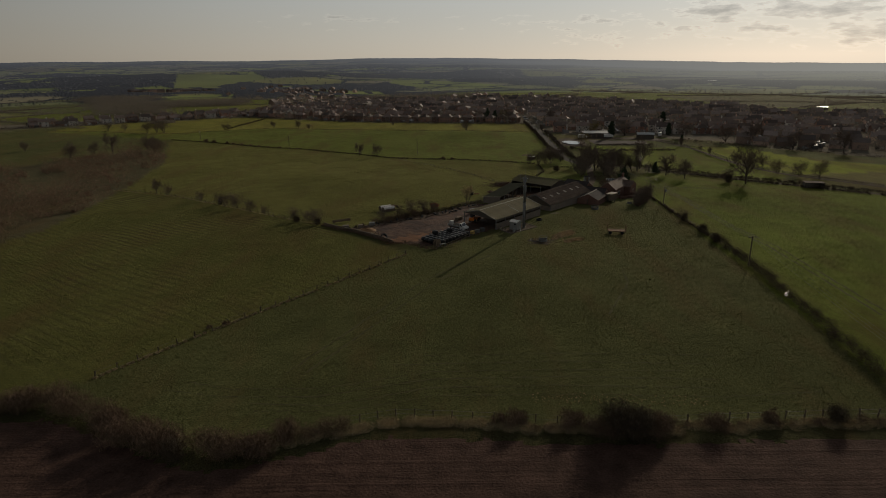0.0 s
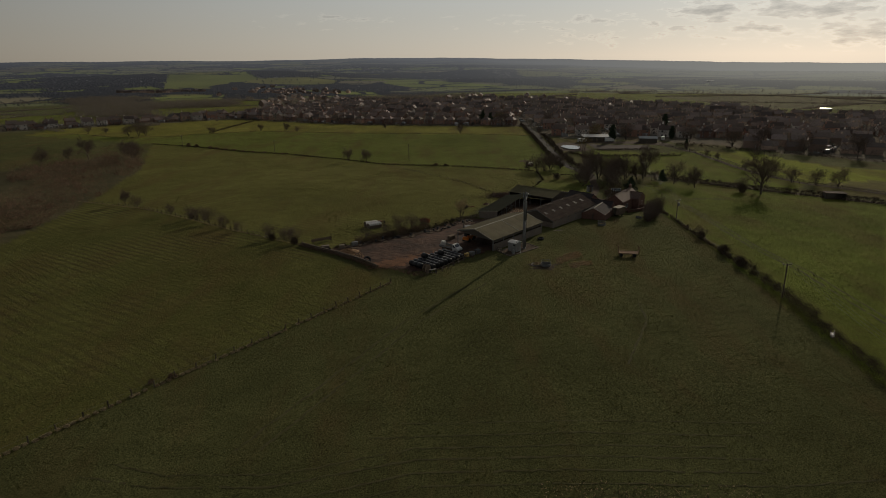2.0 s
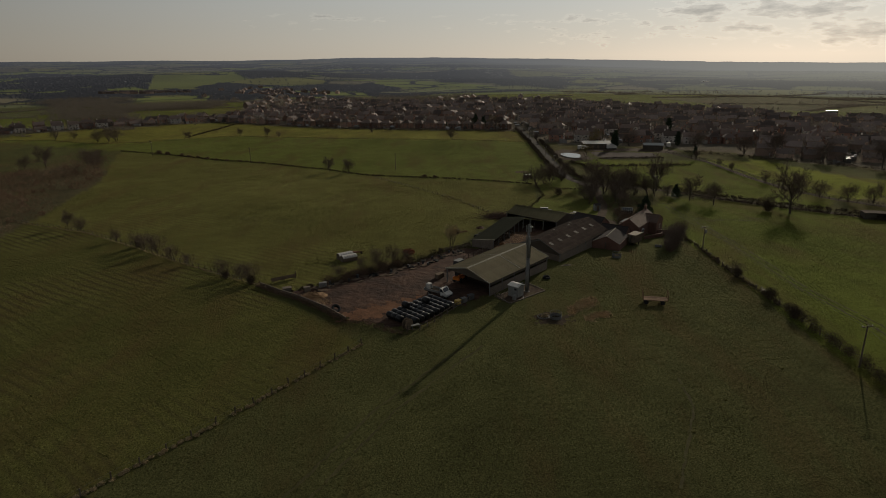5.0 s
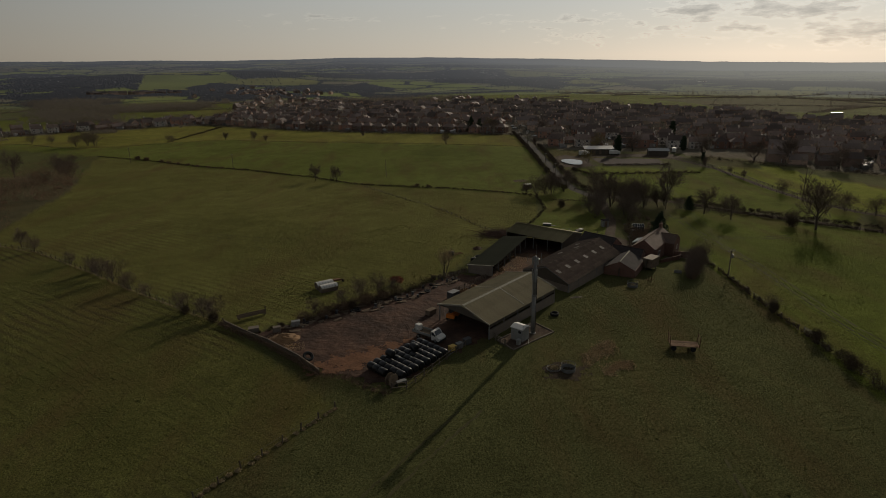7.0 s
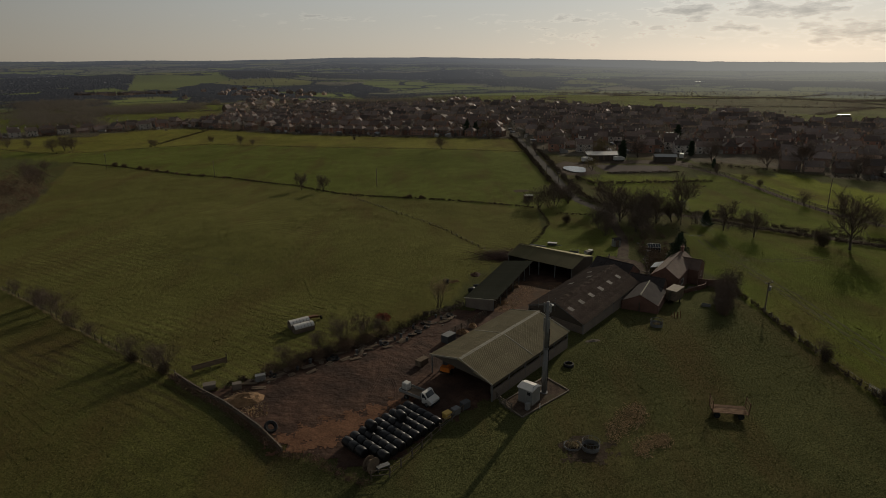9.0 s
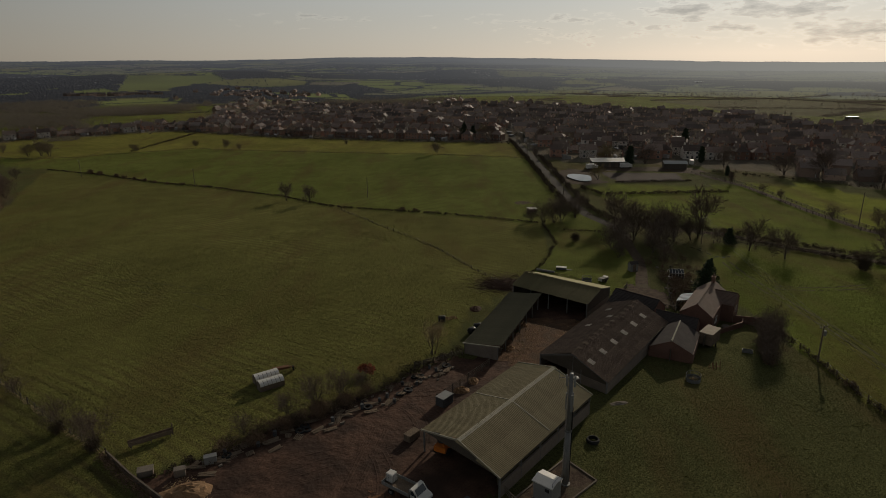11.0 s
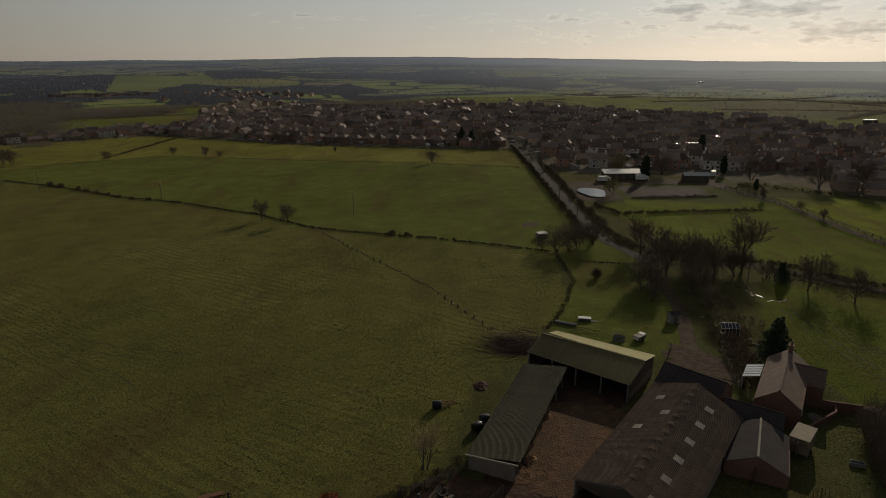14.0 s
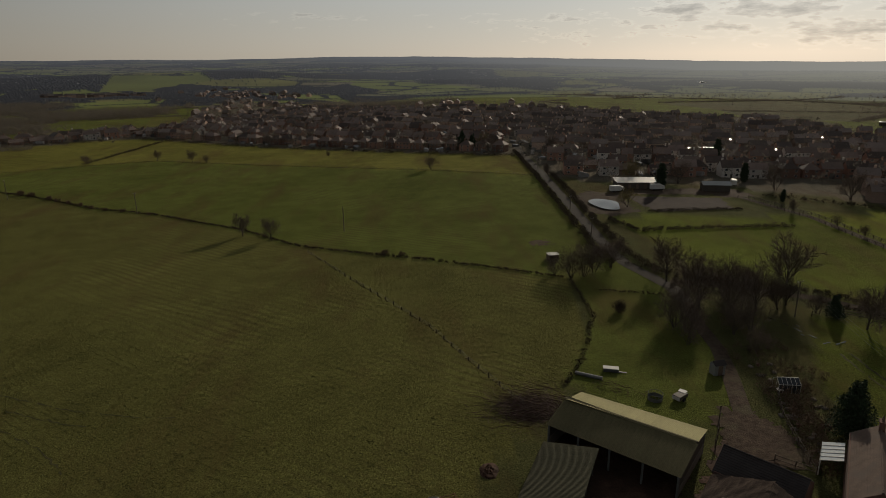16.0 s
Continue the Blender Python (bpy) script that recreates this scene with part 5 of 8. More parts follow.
def build_backdrop():
    th = np.radians(np.concatenate([np.arange(-44, 46, 0.08), np.arange(46, 316, 3.0)]))
    r = 1000 * 1.0075 ** np.arange(205)
    n, m = len(r), len(th)
    X, Y = (r[:, None] * np.sin(th)).ravel(), (r[:, None] * np.cos(th)).ravel()
    D, A = np.hypot(X, Y), np.degrees(np.arctan2(X, Y))
    ids, gap = nearest(X, np.abs(Y))
    col = field_colours(X, Y) * 1.6
    rg_ = np.random.default_rng(63)
    rough = rg_.random(len(X))
    fresh = np.zeros(len(X), bool)
    for poly in FRESH:
        fresh |= inside(X, Y, poly)
    # woods lie thick in the valleys and over the middle hills
    leafy = 0.55 * patches(X, Y, 330, 1) + 0.3 * patches(X, Y, 120, 2) + 0.15 * patches(X, Y, 45, 3)
    sector = np.interp(A, (-40, -22, -16, -9, 7, 12, 40), (0.53, 0.56, 0.57, 0.49, 0.51, 0.60, 0.61))
    depth = np.interp(D, (1000, 1400, 2000, 2600, 3400, 4600), (0.06, 0.0, 0.02, 0.0, 0.0, 0.0))
    wood = (leafy > sector + depth) & ~fresh
    for poly in WOODS_FAR:
        wood |= inside(X + 30 * (rough - 0.5), Y, poly)
    line = (gap < 5.0 + D * 0.006 * rough) & ~wood & ~inside(X, Y, HILL)
    tree = (rough > 0.985) & ~wood & ~fresh
    bank = patches(X, Y, 60, 7)
    col = col * (0.8 + 0.4 * patches(X, Y, 90, 5) + 0.12 * (rough - 0.5))[:, None]
    col = np.where(wood[:, None], np.array((0.050, 0.047, 0.044)) * (0.55 + 0.9 * bank[:, None] * rough[:, None] + 0.2), col)
    col = np.where((line | tree)[:, None], np.array((0.040, 0.040, 0.032)), col)
    # roofs and walls of hill towns
    built = ((A > -13) & (A < 9) & (D > 2300) & (patches(X, Y, 260, 11) > 0.45) & (rough < 0.10)) | ((D > 1700) & (patches(X, Y, 200, 12) > 0.72) & (rough < 0.14)) | (wood & (rough < 0.008))
    pale = rg_.uniform(0.10, 0.42, len(X))[:, None] * np.array((1.0, 0.95, 0.9))
    col = np.where((built & ~fresh)[:, None], pale, col)
    up = np.where(wood, 1.0 + 2.2 * bank * rough + 0.8 * rough, np.where(line, 0.4 + 0.9 * rough, np.where(tree, 2.6, np.where(built, 1.6, 0.0))))
    Z = lie(X, Y) + up * np.clip((D - 1000) / 60, 0, 1)
    me = bpy.data.meshes.new("backdrop")
    i, j = np.meshgrid(np.arange(n - 1), np.arange(m), indexing="ij")
    k = (j + 1) % m
    quads = np.stack([i * m + j, i * m + k, (i + 1) * m + k, (i + 1) * m + j], -1).reshape(-1, 4)[:, ::-1]
    me.from_pydata(np.stack([X, Y, Z], 1).tolist(), [], quads.tolist())
    c = np.ones((len(X), 4), np.float32)
    c[:, :3] = col
    me.attributes.new("field", 'FLOAT_COLOR', 'POINT').data.foreach_set("color", c.ravel())
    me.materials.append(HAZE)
    return tagged(new("backdrop", me), "far fields, woods and hills with glowing painted haze", "hills", kind="structure")


build_backdrop()

# rough grass: tussocks drawn out in rows along the old drilling
rt = np.random.default_rng(101)
KEEP_OFF = [YARD, [(-4.8, -2.6), (-2.2, -6.4), (4, 1.2), (1, 4.8)], [(-16, 7.6), (-7.7, -1.9), (27.5, 40), (19, 50)], [(-9, 36), (-3, 32), (9, 54), (23, 58), (9, 69), (1, 58)], [(20, 32), (28, 28), (48, 52), (40, 58), (26, 56)], [(8, -3), (12, -1.6), (14, -3.2), (11, -5), (10, -8.5), (7, -9.5)]]
for label, x0, y0, x1, y1, n, rows, way in (("coarse grass tufts of the front pasture", -78, -93, 47, 30, 90000, 0.3, 4), ("coarse grass tufts of the grazed field", -165, 15, 24, 205, 150000, 0.75, -35), ("coarse grass tufts of the field beyond the fence", 49, -60, 110, 75, 16000, 0.0, 0), ("coarse grass tufts of the western field", -140, -75, -35, 45, 50000, 0.85, -37)):
    q = rt.uniform((x0, y0), (x1, y1), (n, 2))
    c, w = math.cos(radians(way)), math.sin(radians(way))
    u, v = q[:, 0] * c + q[:, 1] * w, -q[:, 0] * w + q[:, 1] * c
    snap = rt.random(n) < rows
    gap_rows = 1.3
    drift = 0.9 * np.sin(u * 0.043 + 2 * np.sin(v * 0.05)) + 0.4 * np.sin(u * 0.13 + v * 0.3)
    v = np.where(snap, np.round(v / gap_rows) * gap_rows + drift + rt.normal(0, 0.13, n), v)
    q = np.column_stack([u * c - v * w, u * w + v * c])
    bad = np.zeros(n, bool)
    for poly in KEEP_OFF:
        bad |= inside(q[:, 0], q[:, 1], poly)
    if "front" in label:
        bad |= inside(q[:, 0], q[:, 1], WEST)
    if "western" in label:
        bad |= ~inside(q[:, 0], q[:, 1], WEST)
    if "grazed" in label:
        bad |= ~inside(q[:, 0], q[:, 1], MIDDLE)
    lump = np.sin(q[:, 0] * 0.21 + 1) * np.sin(q[:, 1] * 0.17) + np.sin(q[:, 0] * 0.053) * np.cos(q[:, 1] * 0.071)
    thin_out = np.clip((q[:, 1] - 70) / 130, 0, 0.75) if "grazed" in label else 0.0
    q = q[~bad & (rt.random(n) < 0.75 + 0.35 * lump - thin_out)]
    t = Shape()
    size = rt.uniform(0.10, 0.22, len(q)) * np.where(rt.random(len(q)) < 0.06, 1.7, 1.0)
    t.clouds(np.column_stack([q, lie(q[:, 0], q[:, 1]) + 0.06]), np.column_stack([size * 0.5, size * 0.5, size * 0.3]), 3, size, rt, hollow=0.1, flat=1.2, thin=0.34)
    solid("grass_tufts", t, TUFT, Matrix(), label, "grass", kind="stuff")

drape("bare_soil", [(19, 163), (25, 163.5), (24.4, 158), (19.6, 158)], WORN_SOIL, "bare brown soil round the feeding place", step=0.7, lift=0.04, ragged=0.7, seed=18)

# stock paths and wheel marks worn into the grass
WORN = material("worn_soil", (0.068, 0.062, 0.028), 0.95, spec=0.05, vary=0.45, scale=1.2, bump=0.05, bump_scale=4)


def worn_line(name, line, width, label, sway=0.25, seed=1, broken=0.12):
    rg_ = random.Random(seed)
    s, old = Shape(), None
    for x, y, h in along(line, 0.9):
        nx, ny = -math.sin(h), math.cos(h)
        o, half = rg_.gauss(0, sway * 0.3), width * rg_.uniform(0.15, 0.4)
        new_row = [at(x + nx * (o + k), y + ny * (o + k), 0.035) for k in (-half, half)]
        if old and rg_.random() > broken:
            s.quad(old[0], new_row[0], new_row[1], old[1])
        old = new_row
    return solid(name, s, WORN, Matrix(), label, "path", kind="structure")


for k, (line, width) in enumerate((([(-92, 88), (-80.3, 83.5), (-74.2, 80.7), (-65.4, 76.9), (-55.9, 74.2), (-48.1, 73.1)], 0.45), ([(-85, 83), (-77.2, 78.6), (-70.4, 75.5), (-61.2, 71.8)], 0.4), ([(-80, 77), (-73.7, 72.8), (-66, 67.7), (-58.5, 60.7)], 0.4))):
    worn_line("stock_path", line, width, "narrow trodden stock path in the grass", 0.5, 60 + k)
for k, (line, width) in enumerate((([(60.3, 87), (59.0, 76), (58.6, 60), (59.0, 40), (57.6, 20), (56.6, 1), (58.6, -17), (58.0, -37), (57.6, -60)], 0.7), ([(62.2, 87), (60.9, 76), (60.5, 60), (60.9, 40), (59.5, 20), (58.5, 1), (60.5, -17), (59.9, -37), (59.5, -60)], 0.7), ([(62, 66), (68.5, 64.6), (76.4, 64.7), (84, 66)], 0.8), ([(62, 68), (68.5, 66.6), (76.4, 66.7), (84, 68)], 0.7), ([(-62.8, -84.1), (-53.1, -86.6), (-40.2, -87), (-24.3, -82.6), (-4.2, -82.4), (18, -83.5)], 0.5), ([(-60, -82), (-53, -84.4), (-40, -84.8), (-24, -80.4), (-4, -80.2), (14, -81)], 0.4), ([(-50, -88.5), (-38, -89.4), (-24, -85), (-4, -85), (16, -86)], 0.5), ([(-48, -90.5), (-36, -91), (-24, -87.4), (-4, -87.3), (16, -88.4), (32, -87)], 0.4), ([(-30, -78), (-4, -77.6), (20, -79)], 0.4), ([(-26, -75), (-4, -75), (22, -76)], 0.35),
                                    ([(8, -60), (12, -52), (16, -44), (17, -36)], 0.6), ([(-46, -80), (-36, -60), (-27, -42), (-14, -24)], 0.7), ([(-43, -80), (-33, -60), (-24, -42), (-11, -24)], 0.7))):
    worn_line("wheel_mark", line, width, "faint wheel mark worn into the grass", 0.3, 80 + k, broken=0.05)

# tyre tracks across the yard mud
rut = random.Random(91)
for k in range(9):
    x, y, h = rut.uniform(-38, -12), rut.uniform(-6, 22), rut.uniform(0.2, 1.4)
    line = []
    curve = rut.uniform(-0.16, 0.16)
    for i in range(9):
        line.append((x, y))
        x, y, h = x + 1.6 * math.cos(h), y + 1.6 * math.sin(h), h + curve
    if all(inside(np.array([p]), np.array([q]), YARD)[0] for p, q in line):
        for off in (0.0, 1.7):
            s_, old = Shape(), None
            for px_, py_, hh in along(line, 0.5):
                o = off + rut.gauss(0, 0.03)
                row = [at(px_ - math.sin(hh) * (o + q), py_ + math.cos(hh) * (o + q), z) for q, z in ((-0.28, 0.06), (-0.16, 0.085), (0.16, 0.066), (0.28, 0.085), (0.4, 0.06))]
                if old:
                    for i in range(4):
                        s_.quad(old[i], row[i], row[i + 1], old[i + 1])
                old = row
            solid("tyre_rut", s_, MUD, Matrix(), "churned tyre rut in the yard mud", "rut", kind="structure")

# ---- farm buildings ----
def lerp(p, q, t):
    return tuple(p[i] + (q[i] - p[i]) * t for i in range(3))


def sheet_mesh(name, wide, long, waves, depth, mat):
    """One corrugated sheet: its slope runs along y, its waves along x."""
    s = Shape()
    n = waves * 2
    for i in range(n):
        x0, x1 = wide * i / n, wide * (i + 1) / n + (0.02 if i == n - 1 else 0)
        z0, z1 = (depth if i % 2 else 0), (0 if i % 2 else depth)
        s.quad((x0, 0, z0), (x1, 0, z1), (x1, long, z1), (x0, long, z0))
    return s.mesh(name, mat)


def roof_slope(parent, eave0, eave1, ridge0, ridge1, mat, base, rows=2, sheet=1.0, waves=6, depth=0.03, odd=None, odd_mat=None, seed=1):
    """A slope laid with corrugated sheets, each a piece of its own."""
    rng = random.Random(seed)
    e0, e1, r0, r1 = (Vector(p) for p in (eave0, eave1, ridge0, ridge1))
    run = ((e1 - e0).length + (r1 - r0).length) / 2
    n = max(1, round(run / sheet))
    rise = ((r0 - e0).length + (r1 - e1).length) / 2
    me = sheet_mesh("roof_sheet", run / n, rise / rows + 0.12, waves, depth, mat)
    me2 = sheet_mesh("roof_light", run / n, rise / rows + 0.12, waves, depth, odd_mat) if odd_mat else None
    for k in range(rows):
        for i in range(n):
            p = e0.lerp(e1, i / n).lerp(r0.lerp(r1, i / n), k / rows)
            q = e0.lerp(e1, (i + 1) / n).lerp(r0.lerp(r1, (i + 1) / n), k / rows)
            up = e0.lerp(e1, i / n).lerp(r0.lerp(r1, i / n), (k + 1) / rows)
            ax = (q - p).normalized()
            ay = (up - p)
            ay = (ay - ax * ay.dot(ax)).normalized()
            az = ax.cross(ay)
            if az.z < 0:
                p, ax, az = q, -ax, -az
            lit = odd is not None and (i, k) in odd
            ob = new("roof_light" if lit else "roof_sheet", me2 if lit else me)
            ob.parent = parent
            ob.matrix_basis = Matrix.Translation(p - Vector(base) + az * (0.03 + 0.02 * k + rng.uniform(0, 0.008))) @ Matrix((ax, ay, az)).transposed().to_4x4()


def slab(parent, name, a, b, h0, h1, thick, mat, base, label=""):
    """An upright wall panel from a to b, h0 to h1 above the sheet of z values given."""
    a, b, o = Vector((*a, 0)), Vector((*b, 0)), Vector(base)
    d = (b - a).normalized()
    nrm = Vector((-d.y, d.x, 0)) * thick / 2
    z = [(a.z + h0[0], a.z + h1[0]), (b.z + h0[1], b.z + h1[1])]
    v = []
    for sgn in (-1, 1):
        for p, (lo, hi) in ((a, z[0]), (b, z[1])):
            v += [Vector((p.x, p.y, lo)) + nrm * sgn - o, Vector((p.x, p.y, hi)) + nrm * sgn - o]
    s = Shape().add(v, [(0, 2, 3, 1), (4, 5, 7, 6), (0, 1, 5, 4), (2, 6, 7, 3), (1, 3, 7, 5), (0, 4, 6, 2)])
    return part(name, s, mat, parent, label)


def gable(parent, a, b, lo, eave, ridge, thick, mat, base, name="gable_wall", from_h=None, label=""):
    """A gable wall from a to b with its peak half way."""
    a, b, o = Vector((*a, 0)), Vector((*b, 0)), Vector(base)
    d = (b - a).normalized()
    nrm = Vector((-d.y, d.x, 0)) * thick / 2
    m = (a + b) / 2
    ring = [(a.x, a.y, from_h or lo), (b.x, b.y, from_h or lo), (b.x, b.y, eave), (m.x, m.y, ridge), (a.x, a.y, eave)]
    v = [Vector(p) + nrm * sgn - o for sgn in (-1, 1) for p in ring]
    f = [(4, 3, 2, 1, 0), (5, 6, 7, 8, 9)] + [(i, (i + 1) % 5, 5 + (i + 1) % 5, 5 + i) for i in range(5)]
    return part(name, Shape().add(v, f), mat, parent, label)


def barn(corners, ground, eave, ridge, roof, walls, label, roof2=None, over=0.35, odd=None, odd2=None, sheet=1.0, waves=6, rows=2, name="barn", verge=True, seed=1):
    """A steel-framed barn. corners: front left, front right, back right, back left under the eaves.
    walls: for front, right, back, left: (kind, height of lower wall) or None for an open side."""
    fl, fr, br, bl = corners
    base = ((fl[0] + br[0]) / 2, (fl[1] + br[1]) / 2, ground)
    b = thing(name, *base, 0, label, "barn")
    mf = ((fl[0] + fr[0]) / 2, (fl[1] + fr[1]) / 2)
    mb = ((bl[0] + br[0]) / 2, (bl[1] + br[1]) / 2)
    ax = Vector((mb[0] - mf[0], mb[1] - mf[1], 0)).normalized()
    out = lambda p, k: (p[0] + ax.x * k, p[1] + ax.y * k)
    wide = Vector((fr[0] - fl[0], fr[1] - fl[1], 0)).normalized()
    drop = (ridge - eave) / (math.dist(fl, fr) / 2) * over
    side = lambda p, k, f: (*out((p[0] + wide.x * k, p[1] + wide.y * k), f), eave - drop)
    rf, rb = (*out(mf, -over), ridge), (*out(mb, over), ridge)
    roof_slope(b, side(fl, -over, -over), side(bl, -over, over), rf, rb, roof, base, rows, sheet, waves, odd=odd2, odd_mat=SKYLIGHT, seed=seed)
    roof_slope(b, side(br, over, over), side(fr, over, -over), rb, rf, roof2 or roof, base, rows, sheet, waves, odd=odd, odd_mat=SKYLIGHT, seed=seed + 1)
    o = Vector(base)
    cap = Shape()
    rp, rq = Vector(rf) - o, Vector(rb) - o
    for sgn in (-1, 1):
        w = Vector((wide.x, wide.y, 0)) * 0.32 * sgn
        cap.quad(rp + Vector((0, 0, 0.12)), rq + Vector((0, 0, 0.12)), rq + w + Vector((0, 0, 0.03)), rp + w + Vector((0, 0, 0.03)))
    part("ridge_cap", cap, FLASH if verge else roof, b)
    if verge:
        for e0, e1, r in ((side(fl, -over, -over), side(fr, over, -over), rf), (side(bl, -over, over), side(br, over, over), rb)):
            for e in (e0, e1):
                part("barge_board", Shape().beam(Vector(e) - o + Vector((0, 0, 0.02)), Vector(r) - o + Vector((0, 0, 0.02)), 0.10, 0.22), FLASH, b)
    frames = max(3, round(math.dist(mf, mb) / 4.6))
    for i in range(frames + 1):
        t = i / frames
        pl, pr = (lerp((*fl, 0), (*bl, 0), t), lerp((*fr, 0), (*br, 0), t))
        pm = lerp((*mf, 0), (*mb, 0), t)
        for p in (pl, pr):
            part("column", Shape().box(p[0] - o.x, p[1] - o.y, -0.3, 0.22, 0.22, eave - ground + 0.2), GALV, b)
            part("rafter", Shape().beam(Vector((p[0], p[1], eave - 0.15)) - o, Vector((pm[0], pm[1], ridge - 0.18)) - o, 0.14, 0.24), GALV, b)
    ends = {"front": (fl, fr), "back": (br, bl)}
    sides = {"right": (fr, br), "left": (bl, fl)}
    for key, (kind, low) in walls.items():
        lower, upper = kind
        if key in sides:
            p, q = sides[key]
            if low > 0:
                slab(b, "lower_wall", p, q, (ground - 0.4,) * 2, (ground + low,) * 2, 0.24, lower, base)
            if upper:
                slab(b, "wall_cladding", p, q, (ground + low,) * 2, (eave - 0.05,) * 2, 0.12, upper, base)
        else:
            p, q = ends[key]
            if low > 0:
                slab(b, "lower_wall", p, q, (ground - 0.4,) * 2, (ground + low,) * 2, 0.24, lower, base)
            if upper:
                gable(b, p, q, ground + low, eave - 0.04, ridge - 0.06, 0.12, upper, base)
    return b, base


# portal-framed shed with a faded green roof, open at the front
A_FL, A_FR, A_BR, A_BL = (-15.9, 7.6), (-7.75, -1.75), (6.6, 14.6), (-1.6, 24.0)
shed_a, base_a = barn((A_FL, A_FR, A_BR, A_BL), 0.05, 3.0, 4.55, GREENROOF, {"right": ((BLOCK, None), 1.75), "back": ((BLOCK, STEELWALL), 1.6)},
                      "open-fronted steel barn with a faded green corrugated roof", over=0.3, waves=4, seed=3)
o = Vector(base_a)
# upper boarding of the long side stands in shadow under the eave
slab(shed_a, "wall_cladding", A_FR, A_BR, (2.25,) * 2, (2.95,) * 2, 0.1, STEELWALL, base_a)
m_f = ((A_FL[0] + A_FR[0]) / 2, (A_FL[1] + A_FR[1]) / 2)
gable(shed_a, A_FL, A_FR, 2.7, 2.95, 4.48, 0.1, STEELWALL, base_a, from_h=2.75)
ml, mr = lerp((*A_FL, 0), (*A_BL, 0), 0.5), lerp((*A_FR, 0), (*A_BR, 0), 0.5)
mc = lerp(ml, mr, 0.5)
for p in (ml, mr):
    part("roof_joint", Shape().beam(Vector((p[0], p[1], 3.08)) - o, Vector((mc[0], mc[1], 4.63)) - o, 0.16, 0.06), FLASH, shed_a)

# low lean-to shed with a dark green roof
B = [(-8.7, 35.6), (-3.6, 32.3), (7.2, 54.5), (2.2, 57.8)]
gb = -1.05
shed_b = thing("low_shed", (B[0][0] + B[2][0]) / 2, (B[0][1] + B[2][1]) / 2, gb, 0, "long low cattle shed with a dark green sheet roof", "barn")
base_b = tuple(shed_b.matrix_basis.translation)
roof_slope(shed_b, (-9.0, 35.5, 1.0), (2.0, 58.2, 1.0), (-3.4, 32.0, 1.75), (7.6, 54.5, 1.75), DARKROOF, base_b, rows=1, sheet=1.0, waves=5, depth=0.035, seed=5)
slab(shed_b, "end_wall", B[0], B[1], (gb - 0.3,) * 2, (0.95, 1.65), 0.2, BLOCK, base_b, "grey rendered block end wall")
slab(shed_b, "back_wall", B[3], B[0], (gb - 0.3,) * 2, (0.95,) * 2, 0.2, STEELWALL, base_b)
part("edge_trim", Shape().beam(Vector((-9.1, 35.5, 1.04)) - Vector(base_b), Vector((-3.3, 31.9, 1.8)) - Vector(base_b), 0.14, 0.16), FLASH, shed_b)
for i in range(7):
    p = lerp((*B[1], 0), (*B[2], 0), i / 6)
    part("column", Shape().box(p[0] - base_b[0], p[1] - base_b[1], -0.3, 0.18, 0.18, 3.0), GALV, shed_b)

# cross shed: far slope painted pale as sunlit, near slope painted darker as shaded
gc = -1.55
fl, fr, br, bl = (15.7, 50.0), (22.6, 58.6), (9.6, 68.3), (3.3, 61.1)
shed_c, base_c = barn((fl, fr, br, bl), gc, 1.6, 3.0, SHADEDROOF, {"front": ((BLOCK, STEELWALL), 1.2), "right": ((BLOCK, STEELWALL), 1.2), "back": ((BLOCK, STEELWALL), 1.2)},
                      "open cattle shed with a pale green sheet roof", over=0.3, rows=1, waves=5, verge=False, seed=7, roof2=SUNLITROOF)

# main barn with brown fibre cement roof and raised ridge ventilators
D = ((2.8, 29.3), (10.7, 20.1), (27.3, 40.2), (19.4, 49.4))
barn_d, base_d = barn(D, -0.4, 1.85, 4.05, FIBRE, {"right": ((BLOCK, BLOCK), 1.4), "left": ((BLOCK, STEELWALL), 1.0), "back": ((BLOCK, STEELWALL), 1.0)},
                      "long barn with a mossy fibre-cement roof and skylights", over=0.3, sheet=1.05, waves=5, rows=6, verge=False, seed=9,
                      odd={(3, 3), (7, 3), (11, 3), (15, 3), (19, 3), (23, 3)}, odd2={(12, 2), (16, 4), (20, 2)})
mf, mb = ((D[0][0] + D[1][0]) / 2, (D[0][1] + D[1][1]) / 2), ((D[2][0] + D[3][0]) / 2, (D[2][1] + D[3][1]) / 2)
od = Vector(base_d)
gable(barn_d, D[0], D[1], 1.2, 1.8, 3.98, 0.12, STEELWALL, base_d)
slab(barn_d, "end_wall", (6.2, 25.34), D[1], (-0.8,) * 2, (1.2,) * 2, 0.2, BLOCK, base_d)
dirn = Vector((mb[0] - mf[0], mb[1] - mf[1], 0)).normalized()
across = Vector((dirn.y, -dirn.x, 0))
for i in range(12):
    t = (i + 1.0) / 12.6
    c = Vector((mf[0] + (mb[0] - mf[0]) * t, mf[1] + (mb[1] - mf[1]) * t, 4.05)) - od
    s = Shape()
    for k in range(6):
        a0, a1 = math.pi * k / 6, math.pi * (k + 1) / 6
        for q0, q1 in ((a0, a1),):
            p0 = c + across * (0.55 * math.cos(q0)) + Vector((0, 0, -0.10 + 0.32 * math.sin(q0)))
            p1 = c + across * (0.55 * math.cos(q1)) + Vector((0, 0, -0.10 + 0.32 * math.sin(q1)))
            s.quad(p0 - dirn * 0.3, p1 - dirn * 0.3, p1 + dirn * 0.3, p0 + dirn * 0.3)
    part("ridge_vent", s, FIBRE, barn_d)


